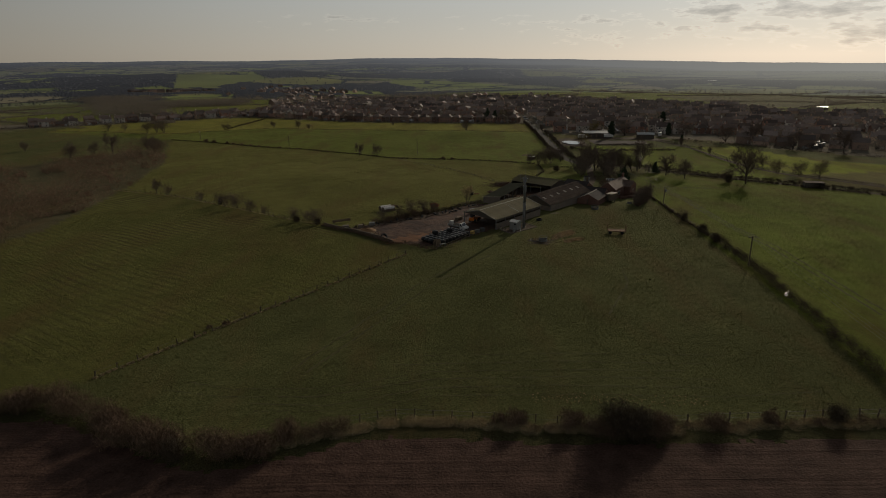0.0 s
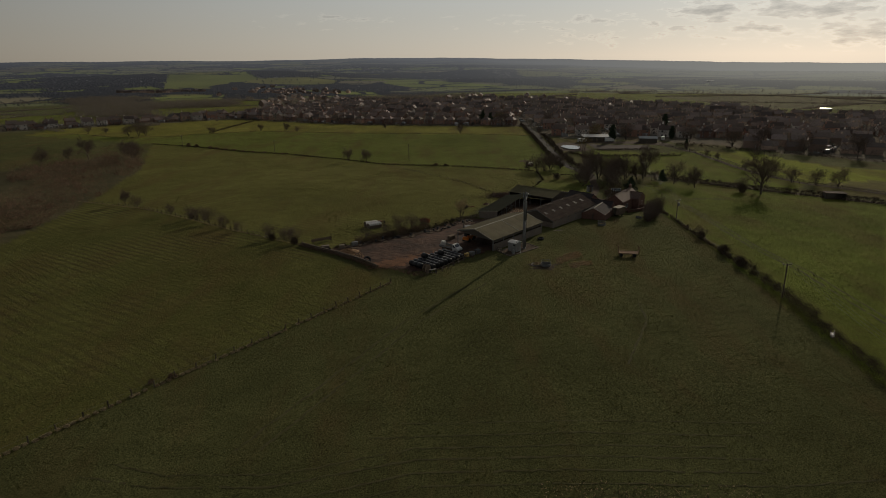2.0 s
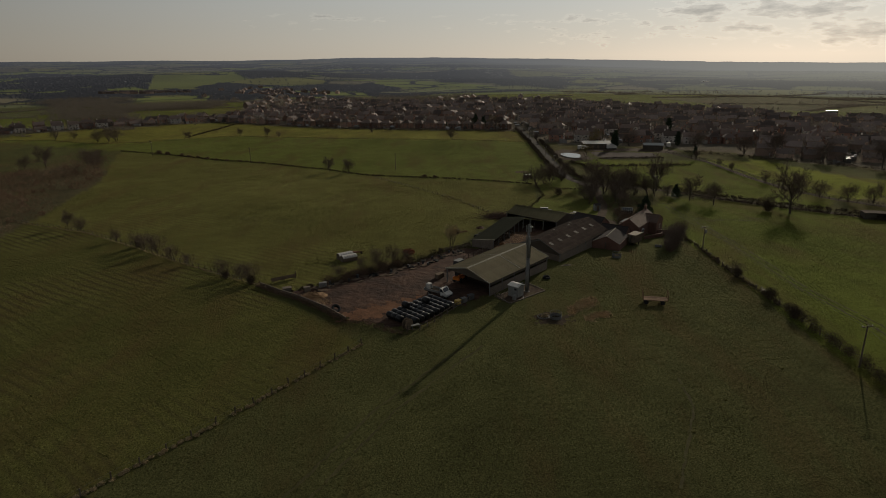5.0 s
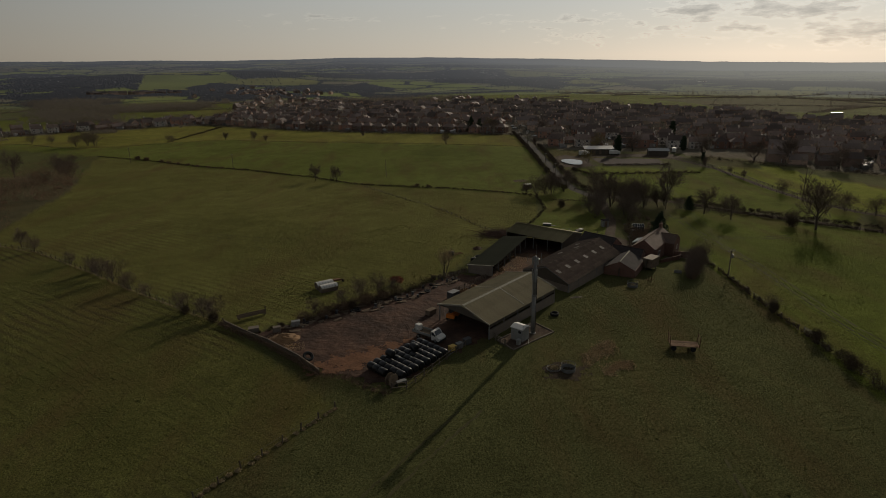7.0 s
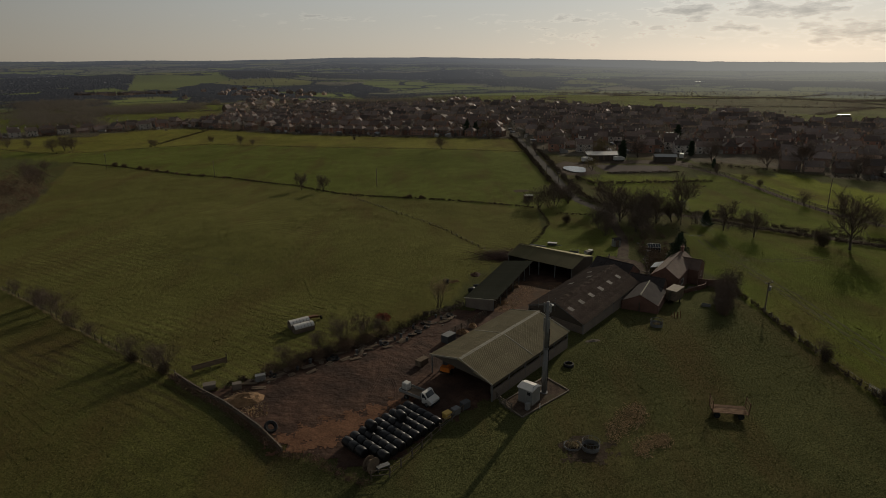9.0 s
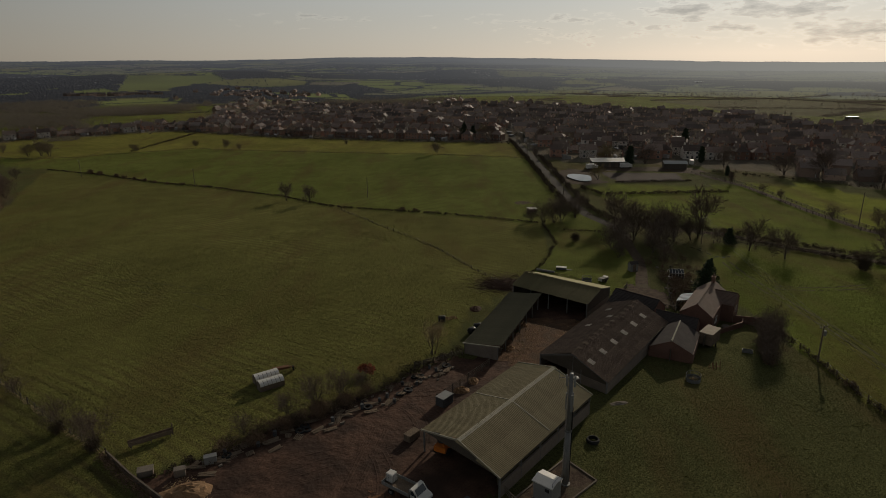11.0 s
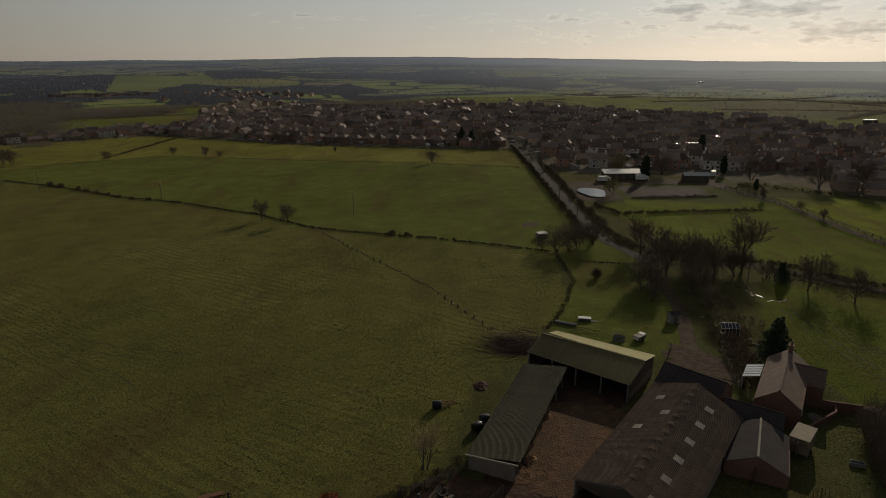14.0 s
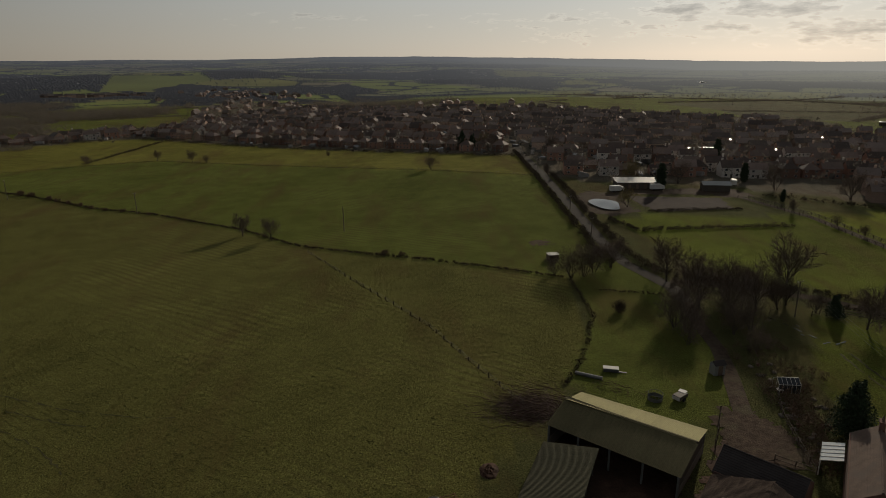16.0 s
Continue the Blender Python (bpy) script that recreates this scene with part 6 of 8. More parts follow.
def cottage(corners, ground, eave, ridge, wall_mat, roof_mat, label, name="outbuilding", category="building", over=0.22, ridge_mat=None):
    """A masonry building with a pitched roof of small tiles or slates."""
    fl, fr, br, bl = corners
    base = ((fl[0] + br[0]) / 2, (fl[1] + br[1]) / 2, ground)
    b = thing(name, *base, 0, label, category)
    o = Vector(base)
    slab(b, "side_wall", fr, br, (ground - 0.4,) * 2, (eave,) * 2, 0.3, wall_mat, base)
    slab(b, "side_wall", bl, fl, (ground - 0.4,) * 2, (eave,) * 2, 0.3, wall_mat, base)
    gable(b, fl, fr, ground - 0.4, eave, ridge - 0.05, 0.3, wall_mat, base)
    gable(b, br, bl, ground - 0.4, eave, ridge - 0.05, 0.3, wall_mat, base)
    mf, mb = ((fl[0] + fr[0]) / 2, (fl[1] + fr[1]) / 2), ((bl[0] + br[0]) / 2, (bl[1] + br[1]) / 2)
    ax = Vector((mb[0] - mf[0], mb[1] - mf[1], 0)).normalized() * over
    rf, rb = Vector((*mf, ridge)) - ax - o, Vector((*mb, ridge)) + ax - o
    for p, q in ((fl, bl), (br, fr)):
        w = Vector((p[0] - mf[0], p[1] - mf[1], 0)) if p == fl else Vector((fr[0] - mf[0], fr[1] - mf[1], 0))
        w = w.normalized() * over
        drop = Vector((0, 0, -(ridge - eave) / (math.dist(fl, fr) / 2) * over))
        e0 = Vector((*(fl if p == fl else fr), eave)) - ax + w + drop - o
        e1 = Vector((*(bl if p == fl else br), eave)) + ax + w + drop - o
        s = Shape()
        courses = max(4, round((rf - e0).length / 0.3))
        for k in range(courses):
            for t, up in ((k / courses, 0.05), ((k + 1) / courses, 0.012)):
                s.v += [tuple(e0.lerp(rf, t) + Vector((0, 0, up))), tuple(e1.lerp(rb, t) + Vector((0, 0, up)))]
        s.f = [(a, a + 1, a + 3, a + 2) for a in range(0, len(s.v) - 2, 2)]
        s.m = [0] * len(s.f)
        part("roof", s, roof_mat, b)
    s = Shape()
    n = max(3, round((rb - rf).length / 0.45))
    for k in range(n):
        p, q = rf.lerp(rb, k / n), rf.lerp(rb, (k + 0.94) / n)
        s.tube(p + Vector((0, 0, 0.03)), q + Vector((0, 0, 0.03)), 0.13, sides=8)
    part("ridge_tiles", s, ridge_mat or roof_mat, b)
    return b, base


def window_on(parent, base, x, y, z, turn, w, h, frame_mat=None, name="window"):
    """A window on a wall facing the way turn points (its normal), with frame and panes."""
    o = Vector(base)
    win = new(name)
    win.parent = parent
    win.matrix_basis = Matrix.Translation(Vector((x, y, z)) - o) @ pose(0, 0, 0, 0, 0, turn)
    fr = Shape()
    for u, v, su, sv in ((-w / 2, 0, 0.07, h), (w / 2, 0, 0.07, h), (0, -h / 2, w, 0.07), (0, h / 2, w, 0.07), (0, 0, 0.05, h)):
        fr.box(0.02, u, v - sv / 2, 0.08, su, sv)
    part("frame", fr, frame_mat or WHITE, win)
    part("sill", Shape().box(0.08, 0, -h / 2 - 0.1, 0.2, w + 0.16, 0.07), CONC, win)
    part("pane", Shape().quad((0.012, -w / 2, -h / 2), (0.012, w / 2, -h / 2), (0.012, w / 2, h / 2), (0.012, -w / 2, h / 2)), GLASS, win)
    return win


# slate store behind the barn, then the brick range that joins it to the house
store, _ = cottage(((25.9, 44.1), (29.9, 47.9), (24.0, 54.3), (20.0, 50.5)), -1.3, 1.7, 3.6, BRICK, SLATE, "slate-roofed store built against the barn")
link, _ = cottage(((27.6, 45.2), (26.0, 41.8), (31.2, 37.6), (33.4, 40.8)), -1.1, 1.3, 2.75, BRICK, SLATE, "low slate-roofed brick link range")
byre, base_f = cottage(((21.6, 32.6), (27.3, 29.3), (31.6, 36.6), (26.0, 40.0)), -0.6, 1.1, 2.7, BRICK, SLATE, "red brick byre with a slate roof", ridge_mat=FLASH)
part("door", Shape().box(0, 0, 0, 0.12, 1.1, 1.9, -30), STEELWALL, byre).location = (24.4 - base_f[0], 30.85 - base_f[1], -0.05)

# farmhouse: gabled range with a rear wing, chimney and glazed lean-to
house, base_h = cottage(((31.6, 44.6), (36.0, 41.4), (44.4, 53.0), (40.0, 56.2)), -1.6, 2.0, 4.0, BRICK, TILE, "red brick farmhouse with a clay tile roof and chimney", name="farmhouse", category="house")
wing, base_w = cottage(((42.6, 46.9), (45.9, 51.4), (42.3, 54.0), (39.0, 49.5)), -1.6, 1.75, 3.3, BRICK, TILE, "tiled rear wing of the farmhouse", name="house_wing", category="house")
oh = Vector(base_h)
ch = Shape()
ch.box(41.8 - oh.x, 54.0 - oh.y, 3.2 - oh.z, 1.0, 0.6, 1.7, 54)
ch.box(41.8 - oh.x, 54.0 - oh.y, 4.9 - oh.z, 1.15, 0.75, 0.18, 54)
chim = part("chimney", ch, BRICK, house)
for k in (-0.25, 0.25):
    part("chimney_pot", Shape().lathe([(0.0, 0.0), (0.13, 0.0), (0.15, 0.12), (0.11, 0.2), (0.12, 0.5), (0.09, 0.5), (0.09, 0.1)], 41.8 - oh.x + k * 0.58, 54.0 - oh.y + k * 0.8, 5.06 - oh.z, 12), TILE, chim)
window_on(house, base_h, 38.0, 43.9, 0.4, -36, 1.8, 1.1)
window_on(wing, base_w, 44.35, 49.1, 0.3, -36, 1.2, 1.0)
lean = thing("conservatory", 37.0, 54.4, -1.7, 54, "white glazed lean-to on the farmhouse", "conservatory")
s = Shape()
for k in range(6):
    s.box(-2.2 + 0.88 * k, 1.4, 0, 0.08, 0.08, 2.0)
s.box(0, 1.4, 0, 4.6, 0.1, 0.5).box(0, 1.4, 1.9, 4.6, 0.1, 0.12)
part("frame", s, WHITE, lean)
for k in range(5):
    part("roof_pane", Shape().quad((-2.15 + 0.88 * k, 1.45, 2.05), (-1.37 + 0.88 * k, 1.45, 2.05), (-1.37 + 0.88 * k, -0.9, 2.75), (-2.15 + 0.88 * k, -0.9, 2.75)), CLEAR, lean)
    part("rafter", Shape().beam((-2.2 + 0.88 * k, 1.45, 2.06), (-2.2 + 0.88 * k, -0.9, 2.77), 0.07, 0.09), WHITE, lean)
    part("pane", Shape().quad((-2.15 + 0.88 * k, 1.4, 0.5), (-1.37 + 0.88 * k, 1.4, 0.5), (-1.37 + 0.88 * k, 1.4, 1.9), (-2.15 + 0.88 * k, 1.4, 1.9)), GLASS, lean)

# garden walls
gw = thing("garden_wall", 48.4, 45.2, -1.3, 0, "brick garden wall running out from the farmhouse", "wall")
og = tuple(gw.matrix_basis.translation)
slab(gw, "wall", (42.8, 46.8), (48.6, 44.6), (-1.8,) * 2, (-0.1,) * 2, 0.25, BRICK, og)
slab(gw, "wall", (48.6, 44.6), (46.9, 41.8), (-1.8,) * 2, (-0.1,) * 2, 0.25, BRICK, og)
part("privy", Shape().box(47.6 - og[0], 43.4 - og[1], -0.2, 1.8, 1.8, 1.9, 30), BRICK, gw)
gw2 = thing("garden_wall", 38.0, 47.5, -1.3, 0, "low brick wall with rough stone heap", "wall")
og = tuple(gw2.matrix_basis.translation)
slab(gw2, "wall", (37.6, 41.3), (43.4, 44.5), (-1.8,) * 2, (-0.5,) * 2, 0.25, BRICK, og)
slab(gw2, "wall", (43.4, 44.5), (44.6, 46.6), (-1.8,) * 2, (-0.5,) * 2, 0.25, BRICK, og)

# ---- telephone mast and its compound ----
mast = thing("phone_mast", 0, 0, 0.3, 0, "slim grey steel phone mast with antennas", "mast")
part("pole", Shape().tube((0, 0, 0), (0, 0, 7.0), 0.36, 0.30, 16).tube((0, 0, 7.0), (0, 0, 14.0), 0.30, 0.22, 16), GALV, mast, smooth=True)
part("flange", Shape().lathe([(0.0, 7.1), (0.42, 7.1), (0.42, 6.9), (0.0, 6.9)], sides=16).lathe([(0.0, 0.12), (0.55, 0.12), (0.55, 0), (0, 0)], sides=16), GALV, mast)
for k in range(3):
    t = radians(40 + 120 * k)
    part("panel_antenna", Shape().box(0.42 * math.cos(t), 0.42 * math.sin(t), 9.6, 0.16, 0.26, 2.0, math.degrees(t)), GREYBOX, mast)
    part("antenna_arm", Shape().beam((0, 0, 10.2), (0.42 * math.cos(t), 0.42 * math.sin(t), 10.2), 0.06, 0.06).beam((0, 0, 11.2), (0.42 * math.cos(t), 0.42 * math.sin(t), 11.2), 0.06, 0.06), GALV, mast)
    t += 0.5
    part("upper_antenna", Shape().box(0.5 * math.cos(t), 0.5 * math.sin(t), 12.6, 0.14, 0.22, 1.3, math.degrees(t)), GREYBOX, mast)
    part("antenna_arm", Shape().beam((0, 0, 13.2), (0.5 * math.cos(t), 0.5 * math.sin(t), 13.2), 0.05, 0.05), GALV, mast)
part("dish", Shape().lathe([(0.0, 0.0), (0.2, 0.03), (0.3, 0.1), (0.3, 0.22), (0.0, 0.26)], 0.45, -0.1, 13.4, 16), WHITE, mast, "white round dish cover")
part("whip_aerial", Shape().tube((0.05, 0, 14.0), (0.05, 0, 16.2), 0.025, 0.012, 6), GALV, mast)
part("side_arm", Shape().beam((-1.3, 0.2, 13.5), (0.9, -0.3, 13.5), 0.05, 0.05).tube((-1.3, 0.2, 13.0), (-1.3, 0.2, 14.4), 0.025).tube((0.9, -0.3, 12.8), (0.9, -0.3, 14.6), 0.03), GALV, mast)
lad = Shape()
for sgn in (-1, 1):
    lad.tube((-0.42, 0.12 * sgn, 0.5), (-0.34, 0.12 * sgn, 13.6), 0.02, sides=4)
for k in range(40):
    z = 0.7 + k * 0.32
    lad.tube((-0.42 + 0.08 * z / 13.6, -0.12, z), (-0.42 + 0.08 * z / 13.6, 0.12, z), 0.012, sides=3)
part("climbing_ladder", lad, GALV, mast)
part("cable_run", Shape().box(0.36, 0, 0.3, 0.1, 0.22, 9.6), RUBBER, mast)

comp = Shape()
cx, cy = (-3.2, -5.6), (3.6, 1.4)
quad_c = [(-6.4, -2.5), (-4.2, -6.3), (3.7, 0.3), (1.0, 4.5)]
pad = Shape()
zz = 0.0
pad.add([(x, y, -0.4) for x, y in quad_c] + [(x, y, 0.32) for x, y in quad_c], [(4, 5, 6, 7), (0, 1, 5, 4), (1, 2, 6, 5), (2, 3, 7, 6), (3, 0, 4, 7)])
solid("compound_slab", pad, TRACK, Matrix(), "stained concrete slab of the mast compound", "slab", kind="structure")
kerb = thing("compound_kerb", -4.2, -6.3, 0.0, 0, "low sleeper kerb round the mast compound", "kerb")
for p, q in zip(quad_c, quad_c[1:] + quad_c[:1]):
    part("sleeper", Shape().beam(Vector((p[0] + 4.2, p[1] + 6.3, 0.3)), Vector((q[0] + 4.2, q[1] + 6.3, 0.3)), 0.2, 0.26), TIMBER, kerb)
fence([(-7.6, 0.4), (-6.7, -2.4), (-5.4, -4.6)], "wooden rail fence by the mast cabinet", 1.6, rails=3, height=1.2, seed=31)

cab = thing("equipment_cabin", -2.55, -2.1, 0.32, 48, "pale grey equipment cabin beside the mast", "cabinet")
part("body", Shape().box(0, 0, 0.12, 2.1, 2.3, 2.15, bevel=0.05), GREYBOX, cab)
part("plinth", Shape().box(0, 0, 0, 2.2, 2.4, 0.12), CONC, cab)
rf = Shape()
for sgn in (-1, 1):
    rf.add([(0, -1.28, 2.62), (0, 1.28, 2.62), (1.18 * sgn, 1.28, 2.3), (1.18 * sgn, -1.28, 2.3), (0, -1.28, 2.5), (0, 1.28, 2.5), (1.18 * sgn, 1.28, 2.18), (1.18 * sgn, -1.28, 2.18)],
           [(0, 1, 2, 3), (4, 7, 6, 5), (0, 3, 7, 4), (1, 5, 6, 2), (2, 6, 7, 3)])
part("roof", rf, WHITE, cab)
part("door", Shape().box(-1.07, 0.3, 0.25, 0.06, 0.9, 1.9), GREYBOX, cab)
part("vent_grille", Shape().box(-1.07, -0.6, 1.5, 0.06, 0.5, 0.4), RUBBER, cab)
part("roof_handrail", Shape().tube((-1.0, -1.2, 2.3), (-1.0, -1.2, 2.9), 0.025, sides=5).tube((1.0, -1.2, 2.3), (1.0, -1.2, 2.9), 0.025, sides=5).tube((-1.0, -1.2, 2.9), (1.0, -1.2, 2.9), 0.025, sides=5), GALV, cab)
mtr = thing("meter_box", -3.1, -4.3, 0.32, 48, "small pale meter box on the slab", "cabinet")
part("body", Shape().box(0, 0, 0, 0.7, 0.5, 0.95), GREYBOX, mtr)
part("door", Shape().box(-0.36, 0, 0.1, 0.03, 0.4, 0.75), GREYBOX, mtr)
fp = thing("filler_post", -1.4, -4.2, 0.32, 0, "short pale marker post", "post")
part("post", Shape().tube((0, 0, 0), (0, 0, 0.8), 0.06), WHITE, fp)


# ---- wrapped bales ----
def bale_shape():
    s = Shape()
    prof = [(0.0, -0.60), (0.42, -0.62), (0.58, -0.58), (0.64, -0.48), (0.655, 0.0), (0.64, 0.48), (0.58, 0.58), (0.42, 0.62), (0.0, 0.60)]
    n, sides = len(prof), 18
    rng = random.Random(6)
    v, f = [], []
    for i in range(sides):
        t = 2 * math.pi * i / sides
        k = 1 + rng.uniform(-0.02, 0.02)
        for r, h in prof:
            v.append((h * 1.08, r * k * math.cos(t), 0.63 + r * k * 0.97 * math.sin(t)))
    for i in range(sides):
        j = (i + 1) % sides
        f += [(i * n + q, j * n + q, j * n + q + 1, i * n + q + 1) for q in range(n - 1)]
    return s.add(v, f)


bale = solid("silage_bale", bale_shape(), WRAP, Matrix(), "round silage bale in shiny black wrap", "bale", "wrapped bales in the yard", smooth=True)
rng = random.Random(2)
u, w = Vector((0.69, 0.72, 0)), Vector((0.66, -0.75, 0))
first = True
for row, (start, stop) in enumerate(((0, 9), (0, 9), (0, 9), (1, 9), (1, 9))):
    for k in range(start, stop):
        p = Vector((-26.9, -10.9, 0)) + u * (k * 1.36) + w * (row * 1.38 + rng.uniform(-0.06, 0.06))
        m = pose(p.x, p.y, float(lie(p.x, p.y)) + 0.05, 0, 0, -49 + rng.uniform(-6, 6))
        if first:
            bale.matrix_basis, first = m, False
        else:
            copy_thing(bale, m)
for row, k in ((0, 2), (1, 5)):
    p = Vector((-26.9, -10.9, 0)) + u * (k * 1.36 + 0.68) + w * (row * 1.38 + 0.7)
    copy_thing(bale, pose(p.x, p.y, float(lie(p.x, p.y)) + 1.12, 0, 0, -49 + rng.uniform(-8, 8)))

# ---- dropside truck ----
tr = thing("dropside_truck", -17.9, -0.9, 0.1, -38, "white dropside truck parked in the yard", "truck")
body = Shape()
prof = [(1.15, 0.45), (2.75, 0.45), (2.8, 0.9), (2.55, 1.12), (2.05, 1.3), (1.55, 1.98), (1.15, 2.05), (1.05, 1.9)]
n = len(prof)
body.add([(x, -0.95, z) for x, z in prof] + [(x, 0.95, z) for x, z in prof], [tuple(range(n - 1, -1, -1)), tuple(range(n, 2 * n))] + [(i, (i + 1) % n, n + (i + 1) % n, n + i) for i in range(n)])
cabp = part("cab", body, WHITE, tr)
part("windscreen", Shape().quad((2.04, -0.8, 1.34), (2.04, 0.8, 1.34), (1.60, 0.74, 1.94), (1.60, -0.74, 1.94)), GLASS, cabp, "dark raked windscreen").location = (0.02, 0, 0.01)
for sgn in (-1, 1):
    part("side_window", Shape().quad((1.2, 0.957 * sgn, 1.3), (1.95, 0.957 * sgn, 1.3), (1.55, 0.957 * sgn, 1.85), (1.2, 0.957 * sgn, 1.85)), GLASS, cabp)
    part("headlight", Shape().box(2.76, 0.7 * sgn, 0.75, 0.1, 0.35, 0.2), CLEAR, cabp)
    part("mirror", Shape().box(1.95, 1.08 * sgn, 1.3, 0.1, 0.2, 0.3), RUBBER, cabp)
part("bumper", Shape().box(2.8, 0, 0.35, 0.18, 1.85, 0.25), RUBBER, cabp)
part("bed", Shape().box(-0.95, 0, 0.85, 3.9, 2.0, 0.12), OLDWOOD, tr, "worn timber load bed")
for sgn in (-1, 1):
    part("drop_side", Shape().box(-0.95, 1.0 * sgn, 0.95, 3.9, 0.06, 0.4), GREYBOX, tr)
part("tailboard", Shape().box(-2.9, 0, 0.95, 0.06, 2.0, 0.4), GREYBOX, tr)
part("headboard", Shape().box(0.98, 0, 0.95, 0.06, 2.0, 0.9), GALV, tr)
part("chassis", Shape().box(-0.4, 0, 0.5, 5.2, 0.9, 0.3), RUBBER, tr)
for x in (1.95, -1.7):
    for sgn in (-1, 1):
        wh = part("wheel", Shape().tube((x, 0.72 * sgn, 0.35), (x, 0.95 * sgn, 0.35), 0.36, sides=18), RUBBER, tr)
        part("hub", Shape().tube((x, 0.95 * sgn, 0.35), (x, 0.97 * sgn, 0.35), 0.2, sides=12), GALV, wh)
tank = thing("caged_tank", -19.7, 0.6, 1.08, -38, "white cube tank in a metal cage on the truck", "tank")
part("bottle", Shape().box(0, 0, 0.12, 1.0, 1.0, 1.0, bevel=0.1), WHITE, tank)
for k in range(5):
    q = -0.52 + 0.26 * k
    for x, y in ((q, -0.53), (q, 0.53), (-0.53, q), (0.53, q)):
        part("cage_bar", Shape().tube((x, y, 0.1), (x, y, 1.14), 0.015, sides=4), GALV, tank)
part("pallet", Shape().box(0, 0, 0, 1.1, 1.1, 0.12), TIMBER, tank)


# ---- ring feeders and field furniture ----
def ring_feeder(x, y, label, up=0.0):
    f = thing("ring_feeder", x, y, float(lie(x, y)) + up, 0, label, "feeder", "ring feeders in the paddock")
    part("skirt", Shape().lathe([(1.06, 0.0), (1.07, 0.55), (1.05, 0.55), (1.04, 0.0)], sides=32), GALV, f)
    for z in (0.58, 1.15):
        r = Shape().lathe([(1.025, z), (1.06, z - 0.035), (1.095, z), (1.06, z + 0.035), (1.025, z)], sides=32)
        part("hoop", r, GALV, f)
    for k in range(16):
        t = 2 * math.pi * k / 16
        part("bar", Shape().tube((1.06 * math.cos(t), 1.06 * math.sin(t), 0.5), (1.06 * math.cos(t + 0.08), 1.06 * math.sin(t + 0.08), 1.15), 0.02, sides=5), GALV, f)
    return f


ring_feeder(3.1, -13.7, "galvanised ring feeder standing in poached mud")
ring_feeder(25.0, 23.4, "galvanised ring feeder on the grass")
ring_feeder(21.9, 72.6, "galvanised ring feeder behind the shed")
lying = thing("feeder_ring", 1.0, -13.1, float(lie(1.0, -13.1)) + 0.05, 0, "old feeder hoop lying in trodden hay", "feeder")
for k in range(3):
    part("hoop", Shape().lathe([(1.0, 0.1 * k), (1.04, 0.1 * k - 0.03), (1.08, 0.1 * k), (1.04, 0.1 * k + 0.03), (1.0, 0.1 * k)], sides=28), GALV, lying)
hay = Shape()
rgh = np.random.default_rng(15)
hay.cloud((0, 0, 0.25), (1.0, 1.0, 0.35), 500, 0.35, rgh, hollow=0.1, thin=0.1)
solid("spilt_hay", hay, DRYGRASS, pose(*at(1.2, -13.0), 0, 0, 0), "spilt hay beside the ring feeder", "hay", kind="stuff")
hay2 = Shape().cloud((0, 0, 0.3), (0.9, 0.9, 0.35), 400, 0.35, rgh, hollow=0.1, thin=0.1)
solid("spilt_hay", hay2, DRYGRASS, pose(*at(25.0, 23.4), 0, 0, 0), "hay heaped in the ring feeder", "hay", kind="stuff")

trl = thing("flat_trailer", 23.4, -7.2, float(lie(23.4, -7.2)), -12, "old brown flat hay trailer with upright end ladders", "trailer")
for k in range(7):
    part("plank", Shape().box(0.03 * (k % 3), -0.9 + 0.3 * k, 0.92 + 0.008 * (k % 2), 4.5, 0.26, 0.06), TRAILER_WOOD, trl)
part("chassis", Shape().box(0, -0.45, 0.7, 4.4, 0.12, 0.2).box(0, 0.45, 0.7, 4.4, 0.12, 0.2).box(-1.6, 0, 0.72, 0.12, 1.6, 0.16).box(1.4, 0, 0.72, 0.12, 1.6, 0.16), RUST, trl)
for x in (-2.22, 2.22):
    rails_ = Shape()
    for y in (-0.92, 0.92):
        rails_.beam((x, y, 0.7), (x * 1.05, y, 2.55), 0.09, 0.09)
    for z in (1.35, 1.9, 2.4):
        rails_.beam((x * (1 + 0.027 * (z - 0.7)), -0.92, z), (x * (1 + 0.027 * (z - 0.7)), 0.92, z), 0.06, 0.1)
    part("end_ladder", rails_, TRAILER_WOOD, trl)
for x in (-1.6, 1.4):
    for sgn in (-1, 1):
        w = part("wheel", Shape().lathe([(0.0, -0.06), (0.2, -0.06), (0.24, -0.1), (0.4, -0.11), (0.43, 0.0), (0.4, 0.11), (0.24, 0.1), (0.2, 0.06), (0.0, 0.06)], sides=18), RUBBER, trl)
        w.matrix_basis = pose(x, 0.78 * sgn, 0.43, 90, 0, 0)
